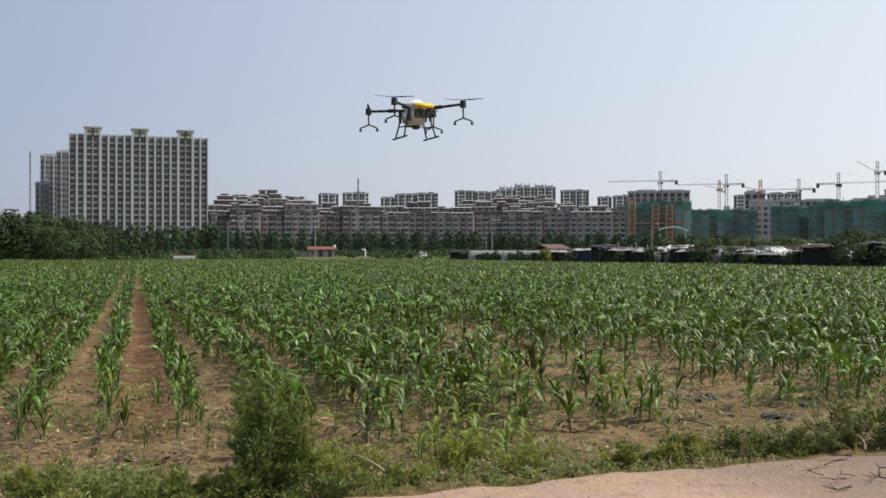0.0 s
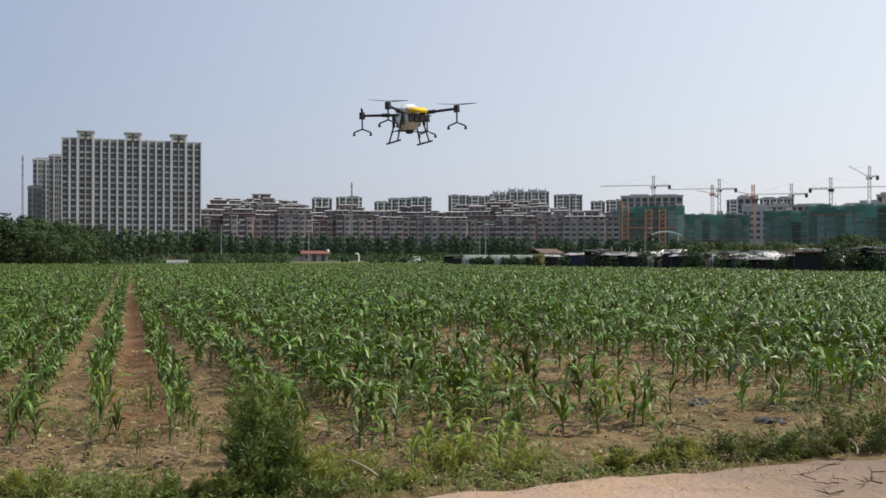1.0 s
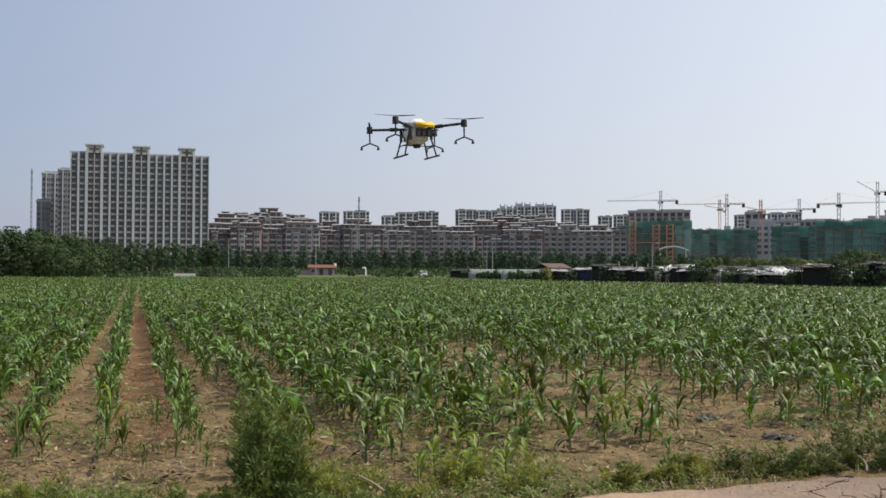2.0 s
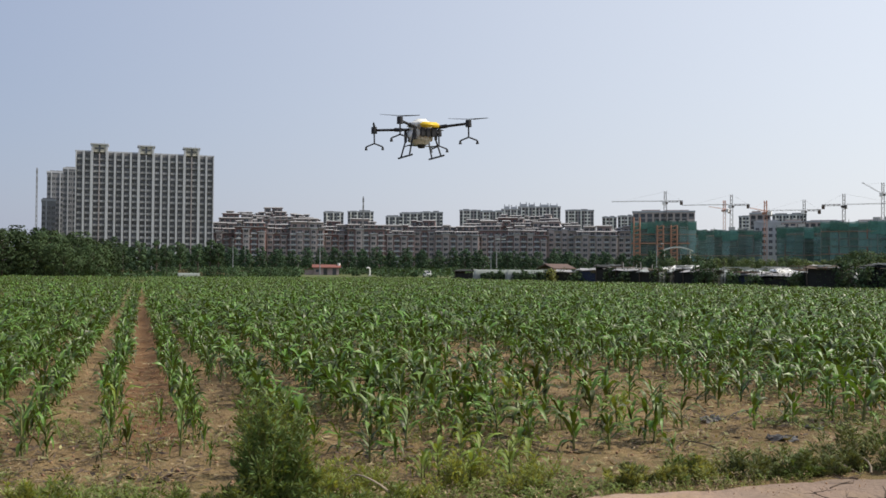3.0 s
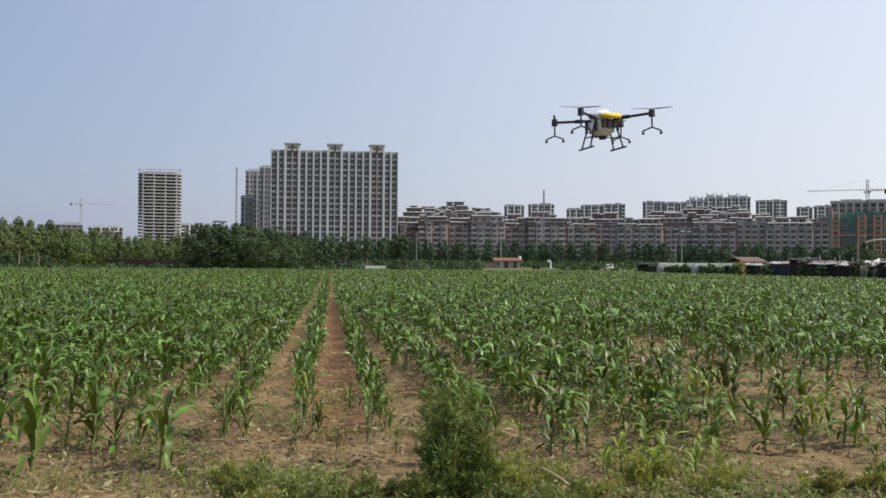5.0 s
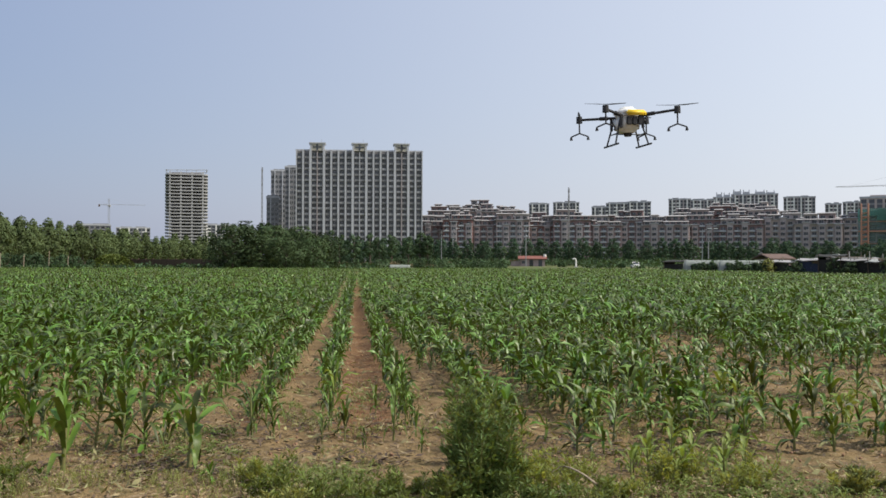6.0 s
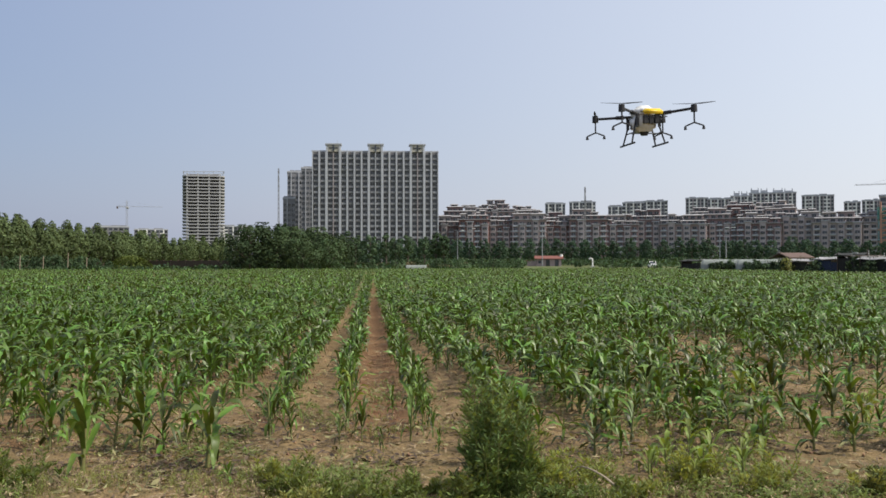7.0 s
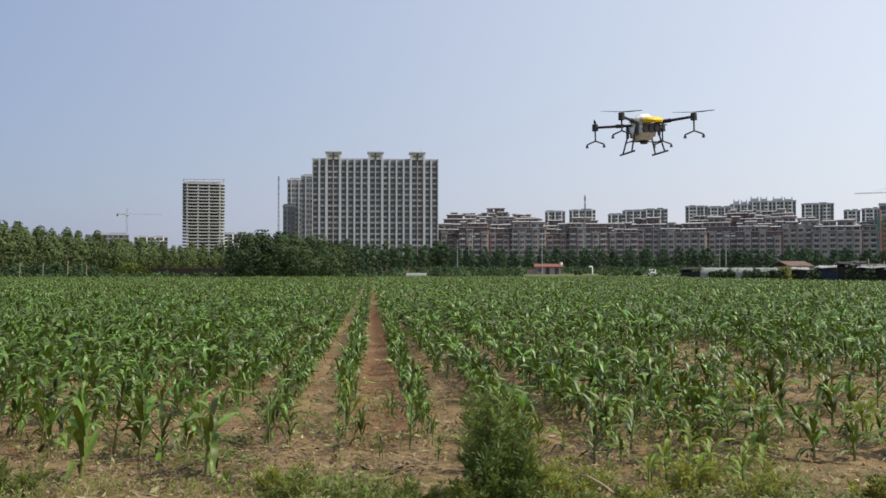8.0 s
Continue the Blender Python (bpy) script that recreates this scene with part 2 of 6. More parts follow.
def ground_material():
    m = bpy.data.materials.new("field_ground")
    m.use_nodes = True
    N, L = m.node_tree.nodes, m.node_tree.links
    p = N["Principled BSDF"]
    p.inputs["Roughness"].default_value, p.inputs["Specular IOR Level"].default_value = 0.95, 0.15
    geo = N.new("ShaderNodeNewGeometry")
    sep = N.new("ShaderNodeSeparateXYZ")
    L.new(geo.outputs["Position"], sep.inputs[0])

    def tex(scale, detail=6):
        n = N.new("ShaderNodeTexNoise")
        n.inputs["Scale"].default_value, n.inputs["Detail"].default_value = scale, detail
        L.new(geo.outputs["Position"], n.inputs["Vector"])
        return n.outputs["Fac"]

    def ramp(v, lo, hi):
        r = N.new("ShaderNodeMapRange")
        r.interpolation_type = "SMOOTHSTEP"
        r.inputs["From Min"].default_value, r.inputs["From Max"].default_value = lo, hi
        L.new(v, r.inputs["Value"])
        return r.outputs[0]

    def calc(op, a, b=None):
        n = N.new("ShaderNodeMath")
        n.operation = op
        for i, v in enumerate((a, b)):
            if v is None:
                continue
            if isinstance(v, (int, float)):
                n.inputs[i].default_value = v
            else:
                L.new(v, n.inputs[i])
        return n.outputs[0]

    def mix(f, a, b):
        n = N.new("ShaderNodeMix")
        n.data_type = "RGBA"
        L.new(f, n.inputs["Factor"])
        for s, v in (("A", a), ("B", b)):
            if isinstance(v, tuple):
                n.inputs[s].default_value = (*v, 1)
            else:
                L.new(v, n.inputs[s])
        return n.outputs["Result"]

    n1, n2, n3 = tex(0.7), tex(6.0), tex(45.0, 4)
    soil = mix(ramp(n1, 0.35, 0.65), (0.225, 0.157, 0.078), (0.152, 0.105, 0.052))
    soil = mix(ramp(n2, 0.5, 0.75), soil, (0.115, 0.072, 0.038))
    soil = mix(ramp(n3, 0.58, 0.72), soil, (0.30, 0.215, 0.125))
    # the moist reddish furrow in line with the road's bend
    wob = calc("ADD", sep.outputs["X"], calc("MULTIPLY", calc("SUBTRACT", n2, 0.5), 0.5))
    red = calc("MULTIPLY", ramp(wob, -0.3, -0.12), ramp(wob, 0.5, 0.34))
    red = calc("MULTIPLY", red, ramp(sep.outputs["Y"], 8.2, 9.6))
    soil = mix(calc("MULTIPLY", red, ramp(n2, 0.28, 0.6)), soil, (0.165, 0.086, 0.043))
    # redder, freshly turned soil in patches between the rows
    turned = calc("MULTIPLY", ramp(n1, 0.5, 0.62), ramp(n2, 0.4, 0.55))
    turned = calc("MULTIPLY", turned, ramp(sep.outputs["X"], -0.4, -1.0))
    soil = mix(calc("MULTIPLY", turned, 0.8), soil, (0.135, 0.072, 0.037))
    # thin weeds and litter on the verge and in patches
    green = calc("MULTIPLY", ramp(n2, 0.42, 0.62), ramp(sep.outputs["Y"], 9.5, 6.8))
    soil = mix(calc("MULTIPLY", green, 0.4), soil, (0.13, 0.125, 0.05))
    # beyond the crop: rough grass
    grass = mix(n1, (0.065, 0.095, 0.03), (0.12, 0.12, 0.052))
    edge = calc("ADD", sep.outputs["Y"], calc("MULTIPLY", n1, 8.0))
    col = mix(ramp(edge, 145.0, 151.0), soil, grass)
    L.new(col, p.inputs["Base Color"])
    bp = N.new("ShaderNodeBump")
    bp.inputs["Strength"].default_value, bp.inputs["Distance"].default_value = 1.0, 0.06
    L.new(calc("ADD", n2, calc("MULTIPLY", n3, 0.5)), bp.inputs["Height"])
    L.new(bp.outputs[0], p.inputs["Normal"])
    return m


M_GROUND = ground_material()


def road_material():
    """Compacted pinkish dirt with grit, ochre smears and a greyer hard patch further along, darkened for shadows and
    debris.
    """
    m = bpy.data.materials.new("road_dirt")
    m.use_nodes = True
    N, L = m.node_tree.nodes, m.node_tree.links
    p = N["Principled BSDF"]
    p.inputs["Roughness"].default_value, p.inputs["Specular IOR Level"].default_value = 0.95, 0.15
    geo = N.new("ShaderNodeNewGeometry")
    sep = N.new("ShaderNodeSeparateXYZ")
    L.new(geo.outputs["Position"], sep.inputs[0])
    col = None
    height = []
    for scale, lo, hi, tint in ((0.8, 0.35, 0.65, (0.29, 0.21, 0.155)), (2.2, 0.5, 0.72, (0.37, 0.26, 0.15)), (6.0, 0.54, 0.75, (0.19, 0.135, 0.10)), (24.0, 0.58, 0.72, (0.40, 0.32, 0.25)), (90.0, 0.60, 0.70, (0.13, 0.10, 0.08))):
        n, r, x = N.new("ShaderNodeTexNoise"), N.new("ShaderNodeMapRange"), N.new("ShaderNodeMix")
        n.inputs["Scale"].default_value, n.inputs["Detail"].default_value = scale, 5
        L.new(geo.outputs["Position"], n.inputs["Vector"])
        r.inputs["From Min"].default_value, r.inputs["From Max"].default_value = lo, hi
        r.inputs["To Max"].default_value = 0.8
        L.new(n.outputs["Fac"], r.inputs["Value"])
        x.data_type = "RGBA"
        L.new(r.outputs[0], x.inputs["Factor"])
        if col is None:
            x.inputs["A"].default_value = (0.41, 0.275, 0.21, 1)
        else:
            L.new(col, x.inputs["A"])
        x.inputs["B"].default_value = (*tint, 1)
        col = x.outputs["Result"]
        height.append(n.outputs["Fac"])
    warp, patch, grey = N.new("ShaderNodeMath"), N.new("ShaderNodeMapRange"), N.new("ShaderNodeMix")
    warp.operation = "MULTIPLY_ADD"
    L.new(height[0], warp.inputs[0])
    warp.inputs[1].default_value = 2.0
    L.new(sep.outputs["X"], warp.inputs[2])
    patch.inputs["From Min"].default_value, patch.inputs["From Max"].default_value, patch.inputs["To Max"].default_value = 4.6, 6.2, 0.85
    L.new(warp.outputs[0], patch.inputs["Value"])
    grey.data_type = "RGBA"
    L.new(patch.outputs[0], grey.inputs["Factor"])
    L.new(col, grey.inputs["A"])
    # grey of the patch, darkened to carry shadows and debris at the right end
    grey.inputs["B"].default_value = (0.175, 0.135, 0.105, 1)
    L.new(grey.outputs["Result"], p.inputs["Base Color"])
    add, bp = N.new("ShaderNodeMath"), N.new("ShaderNodeBump")
    L.new(height[2], add.inputs[0])
    L.new(height[3], add.inputs[1])
    bp.inputs["Strength"].default_value, bp.inputs["Distance"].default_value = 0.6, 0.025
    L.new(add.outputs[0], bp.inputs["Height"])
    L.new(bp.outputs[0], p.inputs["Normal"])
    return m


M_ROAD = road_material()


# ---- building blocks ----
def link_mesh(name, bm, material, smooth=False):
    me = bpy.data.meshes.new(name)
    bm.to_mesh(me)
    bm.free()
    me.materials.append(material)
    if smooth:
        me.polygons.foreach_set("use_smooth", [True] * len(me.polygons))
    return me


def part(name, bm, material, parent=None, label="", smooth=False):
    me = bm if isinstance(bm, bpy.types.Mesh) else link_mesh(name, bm, material, smooth)
    ob = new(name, me)
    if parent is not None:
        ob.parent = parent
    if label:
        ob["label"] = label
    return ob


def array_mesh(name, verts, faces, material):
    """A mesh of quads (or triangles) from numpy arrays."""
    me = bpy.data.meshes.new(name)
    k = faces.shape[1]
    me.vertices.add(len(verts))
    me.vertices.foreach_set("co", verts.astype(np.float32).ravel())
    me.loops.add(faces.size)
    me.loops.foreach_set("vertex_index", faces.astype(np.int32).ravel())
    me.polygons.add(len(faces))
    me.polygons.foreach_set("loop_start", np.arange(0, faces.size, k, dtype=np.int32))
    me.polygons.foreach_set("use_smooth", np.ones(len(faces), dtype=bool))
    me.update()
    me.validate()
    me.materials.append(material)
    return me


def box(bm, x0, x1, y0, y1, z0, z1, m=None):
    r = bmesh.ops.create_cube(bm, size=1.0)["verts"]
    for v in r:
        v.co = Vector((x0 + (v.co.x + 0.5) * (x1 - x0), y0 + (v.co.y + 0.5) * (y1 - y0), z0 + (v.co.z + 0.5) * (z1 - z0)))
        if m is not None:
            v.co = m @ v.co
    return r


def rod(bm, a, b, r0, r1=None, sides=6):
    """A tapered round bar from a to b."""
    a, b = Vector(a), Vector(b)
    r1 = r0 if r1 is None else r1
    q = (b - a).to_track_quat("Z", "Y")
    rings = []
    for c, r in ((a, r0), (b, r1)):
        rings.append([bm.verts.new(c + q @ Vector((r * math.cos(i * math.tau / sides), r * math.sin(i * math.tau / sides), 0))) for i in range(sides)])
    for i in range(sides):
        bm.faces.new((rings[0][i], rings[0][(i + 1) % sides], rings[1][(i + 1) % sides], rings[1][i]))
    bm.faces.new(rings[0][::-1])
    bm.faces.new(rings[1])


def tube(bm, pts, radii, sides=6):
    """One continuous tapered round bar through several points."""
    rings = []
    for i, (c, r) in enumerate(zip(pts, radii)):
        q = (pts[min(i + 1, len(pts) - 1)] - pts[max(i - 1, 0)]).to_track_quat("Z", "Y")
        rings.append([bm.verts.new(c + q @ Vector((r * math.cos(k * math.tau / sides), r * math.sin(k * math.tau / sides), 0))) for k in range(sides)])
    for a, b in zip(rings, rings[1:]):
        for k in range(sides):
            bm.faces.new((a[k], a[(k + 1) % sides], b[(k + 1) % sides], b[k]))
    bm.faces.new(rings[0][::-1])
    bm.faces.new(rings[-1])


def polar(az, r):
    return r * math.sin(radians(az)), r * math.cos(radians(az))


def thing(name, x, y, z=0.0, rz=0.0, label="", category="", group="", kind=""):
    ob = new(name)
    ob.matrix_basis = pose(x, y, z, 0, 0, rz)
    return tagged(ob, label, category, group, kind)


# ---- ground and road ----
ROW_GAP, ROW_AT = 0.62, 0.42
FIELD_FRONT, FIELD_BACK = 7.4, 142.0


def spread(parts):
    out = []
    for a, b, n in parts:
        out += list(np.linspace(a, b, n, endpoint=False))
    return np.array(out + [parts[-1][1]])


def build_ground():
    xs = spread([(-2500, -400, 8), (-400, -60, 12), (-60, -14, 24), (-14, 24, 230), (24, 80, 24), (80, 500, 12), (500, 2500, 8)])
    ys = spread([(-600, -20, 8), (-20, 5, 10), (5, 26, 90), (26, 60, 30), (60, 160, 24), (160, 600, 14), (600, 3000, 10)])
    X, Y = np.meshgrid(xs, ys)
    ridge = 0.022 * np.cos((X - ROW_AT) / ROW_GAP * math.tau)
    inside = np.clip((Y - 7.2) / 0.8, 0, 1) * np.clip((40 - Y) / 12, 0, 1) * np.clip((X + 14) / 3, 0, 1) * np.clip((24 - X) / 3, 0, 1)
    lump = np.array([noise.noise((x * 1.9, y * 1.9, 0.0)) * 0.018 + noise.noise((x * 0.5, y * 0.5, 5.0)) * 0.02 for x, y in zip(X.ravel(), Y.ravel())]).reshape(X.shape)
    near = np.clip((45 - Y) / 15, 0, 1) * np.clip((Y - 5.6) / 0.8, 0, 1)
    Z = ridge * inside + lump * near
    V = np.stack([X, Y, Z], -1).reshape(-1, 3)
    w = len(xs)
    i, j = np.meshgrid(np.arange(w - 1), np.arange(len(ys) - 1))
    a = (j * w + i).ravel()
    F = np.stack([a, a + 1, a + w + 1, a + w], -1)
    ob = new("ground", array_mesh("ground", V, F, M_GROUND))
    tagged(ob, "flat dry tan soil of a maize field, rough grass beyond", "ground", kind="structure")


def build_road():
    """The dirt road on which the camera stands, with a ragged raised edge towards the field."""
    xs = np.arange(-40, 40.01, 0.1)
    prof = [(-9.0, -0.06), (-8.6, 0.05), (-4, 0.08), (0, 0.09), (3, 0.08), (4.5, 0.075), (5.2, 0.07), (5.6, 0.065), (5.85, 0.05), (6.0, 0.0), (6.08, -0.06)]
    V = []
    for y, z in prof:
        for x in xs:
            k = max(0.0, (y - 5.0))
            wob = 0.17 * noise.noise((x * 0.8, 3.0, 1.0)) + 0.1 * noise.noise((x * 2.6, 7.0, 1.0)) + 0.04 * noise.noise((x * 8.0, 5.0, 1.0))
            V.append((x, y + wob * min(1, k) + 0.06 - 0.05 * min(1, k) * max(0.0, 1.5 - x), z + 0.012 * noise.noise((x * 1.7, y * 1.7, 2.0)) + 0.006 * noise.noise((x * 6, y * 6, 2.0))))
    w = len(xs)
    i, j = np.meshgrid(np.arange(w - 1), np.arange(len(prof) - 1))
    a = (j * w + i).ravel()
    ob = new("road", array_mesh("road", np.array(V), np.stack([a, a + 1, a + w + 1, a + w], -1), M_ROAD))
    tagged(ob, "pale pinkish compacted dirt road with a ragged edge", "road", kind="structure")


build_ground()
build_road()


# ---- far buildings ----
def strip_mesh(name, w, n, fl, wall):
    """A column of n storeys in one piece: a dark sunk window to each storey, spandrels between."""
    bm = bmesh.new()
    zs = []
    for k in range(n):
        zs += [k * fl, k * fl + 1.0]
    zs.append(n * fl)
    rows = [[bm.verts.new((x, -0.12, z)) for x in (-w / 2, w / 2)] for z in zs]
    for k in range(len(zs) - 1):
        f = bm.faces.new((rows[k][0], rows[k][1], rows[k + 1][1], rows[k + 1][0]))
        f.material_index = 1
        if k % 2:
            bmesh.ops.inset_region(bm, faces=[f], thickness=0.16, depth=0.0)
            for v in f.verts:
                v.co.y += 0.1
            f.material_index = 0
    me = link_mesh(name, bm, M_GLASS)
    me.materials.append(wall)
    return me


def window_mesh(name, w, h, frame_w=0.14, depth=0.12, panes=2):
    """One pale frame with sunk dark panes, facing -y, its foot at the origin."""
    bm = bmesh.new()
    cols = [-w / 2 + w * i / panes for i in range(panes + 1)]
    front = [[bm.verts.new((c, -depth, z)) for c in cols] for z in (0, h)]
    back = [[bm.verts.new((c, 0, z)) for c in cols] for z in (0, h)]
    glass = []
    for i in range(panes):
        glass.append(bm.faces.new((front[0][i], front[0][i + 1], front[1][i + 1], front[1][i])))
        bm.faces.new((front[1][i], front[1][i + 1], back[1][i + 1], back[1][i]))
        bm.faces.new((front[0][i + 1], front[0][i], back[0][i], back[0][i + 1]))
    bm.faces.new((front[0][0], front[1][0], back[1][0], back[0][0]))
    bm.faces.new((front[1][panes], front[0][panes], back[0][panes], back[1][panes]))
    for f in bm.faces:
        f.material_index = 1
    for f in glass:
        bmesh.ops.inset_region(bm, faces=[f], thickness=frame_w * 0.6, depth=0.0)
        for e in f.verts:
            e.co.y += depth * 0.7
        f.material_index = 0
    me = link_mesh(name, bm, M_GLASS)
    me.materials.append(M_PALE)
    return me


def cube_mesh(name, x0, x1, y0, y1, z0, z1, material):
    bm = bmesh.new()
    box(bm, x0, x1, y0, y1, z0, z1)
    return link_mesh(name, bm, material)


def place(name, me, parent, x, y, z):
    ob = new(name, me)
    ob.parent = parent
    ob.location = (x, y, z)
    return ob


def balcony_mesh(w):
    """A balcony front: a parapet darkened for the recess's shade, with a pale panel and coping, one to each half of a
    wide bay.
    """
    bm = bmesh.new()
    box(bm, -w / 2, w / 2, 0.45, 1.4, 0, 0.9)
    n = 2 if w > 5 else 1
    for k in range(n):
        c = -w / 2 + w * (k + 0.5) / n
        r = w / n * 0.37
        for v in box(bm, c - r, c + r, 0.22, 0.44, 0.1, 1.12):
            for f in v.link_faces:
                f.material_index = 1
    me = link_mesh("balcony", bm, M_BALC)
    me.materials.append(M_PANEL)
    return me


def apartment_tower():
    """Twenty storeys, three units; recessed balcony bays between white piers; three stair heads on the roof."""
    W, H, D, FL = 66.0, 58.8, 15.0, 2.95
    x, y = polar(0.25, 487)
    t = thing("apartment_tower", x, y, 0, -0.25, "tall pale twenty-storey apartment slab with recessed balconies and three roof heads", "apartment building")
    bm = bmesh.new()
    # recessed wall: shade between the piers is put into its darker grey
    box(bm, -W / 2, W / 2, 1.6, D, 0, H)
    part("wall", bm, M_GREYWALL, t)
    unit = W / 3
    cuts = []
    for u in range(3):
        for k in (0, 38, 76, 148, 186):
            cuts.append(-W / 2 + unit * (u + k / 224))
    cuts.append(W / 2)
    for i, c in enumerate(cuts):
        wide = 0.62 if i % 5 in (2, 3) else 0.46
        bm = bmesh.new()
        box(bm, c - wide if i else c, c + wide if i < 15 else c, -0.25, 1.58, 0, H + (0.0 if i % 5 in (2, 3) else 0.5))
        part("pier", bm, M_PALE, t)
    floors = 19
    meshes = {}
    for i in range(15):
        a, b = cuts[i], cuts[i + 1]
        w = round(b - a - 1.1, 2)
        if w not in meshes:
            meshes[w] = (window_mesh("window", w, 1.85, 0.07, panes=4 if w > 5 else 2), balcony_mesh(w))
        if w > 5:
            bm = bmesh.new()
            box(bm, (a + b) / 2 - 0.22, (a + b) / 2 + 0.22, -0.15, 1.3, 0, H - 0.6)
            part("pier", bm, M_PALE if i == 7 else M_BAYGREY, t)
        for f in range(floors):
            z = 1.5 + f * FL
            place("window", meshes[w][0], t, (a + b) / 2, 1.5, z + 1.0)
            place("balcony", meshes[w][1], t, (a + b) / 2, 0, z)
    bm = bmesh.new()
    box(bm, -W / 2 - 0.3, W / 2 + 0.3, 1.65, D + 0.3, H, H + 0.7)
    part("parapet", bm, M_PALE, t)
    for u in range(3):
        c = -W / 2 + unit * (u + 112 / 224)
        bm = bmesh.new()
        box(bm, c - 3.6, c + 3.6, 0.3, 8, H, H + 3.6)
        head = part("stair_head", bm, M_KHAKI, t)
        bm = bmesh.new()
        box(bm, c - 4.3, c + 4.3, -0.3, 8.6, H + 3.6, H + 4.2)
        part("roof", bm, M_PALE, head)
        for sx in (-1, 1):
            bm = bmesh.new()
            box(bm, c + sx * 3.3 - 0.45, c + sx * 3.3 + 0.45, 0.02, 0.29, H - 1.2, H + 3.6)
            part("corner_pier", bm, M_PALE, head)
        bm = bmesh.new()
        box(bm, c - 0.45, c + 0.45, 0.1, 0.28, H + 0.2, H + 3.5)
        box(bm, c - 2.2, c - 0.46, 0.1, 0.28, H + 1.5, H + 2.2)
        box(bm, c + 0.46, c + 2.2, 0.1, 0.28, H + 1.5, H + 2.2)
        part("window", bm, M_GLASS, head, "dark cross-shaped window")
        bm = bmesh.new()
        rod(bm, (c + 2, 4, H + 4.2), (c + 2, 4, H + 6.4), 0.06)
        part("lightning_rod", bm, M_STEEL, head)


_windows = {}


def plain_tower(az, r, w, d, h, wall, cols, name="apartment_tower", label="", rz=0.0, fl=2.9, win=(1.7, 1.6), ledge=True):
    """A slab or tower with a grid of windows on the face that looks at the field, floor ledges, a parapet and a stair head."""
    x, y = polar(az, r)
    h += 0.0024 * r
    t = thing(name, x, y, 0, -az + rz, label or "distant grey apartment tower with rows of dark windows", "apartment building", "far apartment towers")
    bm = bmesh.new()
    box(bm, -w / 2, w / 2, 0, d, 0, h)
    part("wall", bm, wall, t)
    bm = bmesh.new()
    box(bm, -w / 2 - 0.25, w / 2 + 0.25, -0.25, d + 0.25, h, h + 0.9)
    part("parapet", bm, M_PALE, t)
    bm = bmesh.new()
    twin = 22 < az < 25.5
    for k in range(2):
        c = w * (-0.22 + 0.42 * k + random.uniform(-0.06, 0.06))
        a, z = w * random.uniform(0.12, 0.22), h + (random.uniform(2.0, 3.2) if twin else random.uniform(1.2, 1.9))
        box(bm, c - a, c + a, 1.5, d * 0.7, h + 0.9, z)
        if twin:
            for e in (-0.8, 0.8):
                box(bm, c + a * e - 0.35, c + a * e + 0.35, 1.4, 2.4, z, z + 1.6)
    part("stair_head", bm, M_PALE if name == "apartment_tower" and twin else M_DARKGREY if r > 700 else wall, t)
    if win not in _windows:
        _windows[win] = window_mesh("window", *win)
    step = w / cols
    if r > 700 or name == "unfinished_block":
        n = int((h - 7) / fl)
        key = ("column", name, round(step, 2), n)
        if key not in _windows:
            _windows[key] = [strip_mesh("window_column", step * 0.7, n, fl, m) for m in ((M_WHITE, M_DARKGREY) if name == "apartment_tower" else (M_DARKGREY, M_DARKGREY))]
        pale = random.choice(((1, 2), (1, 4), (2, 4)))
        for c in range(cols):
            place("window_column", _windows[key][0 if c % 5 in pale else 1], t, -w / 2 + step * (c + 0.5), -0.003, h - 0.6 - n * fl)
    for f in range(int((h - 1) / fl) if r <= 700 and name != "unfinished_block" else 0):
        if f * fl < 6:
            continue
        for c in range(cols):
            place("window", _windows[win], t, -w / 2 + step * (c + 0.5), -0.003, f * fl + 1.0)
    if ledge:
        for c in range(1, cols, 2):
            bm = bmesh.new()
            k = 0.5 if r > 700 else 0.3
            box(bm, -w / 2 + step * c - k, -w / 2 + step * c + k, -0.5, -0.003, 0, h)
            part("pier", bm, M_WHITE if r > 700 else M_PALE, t)
    return t


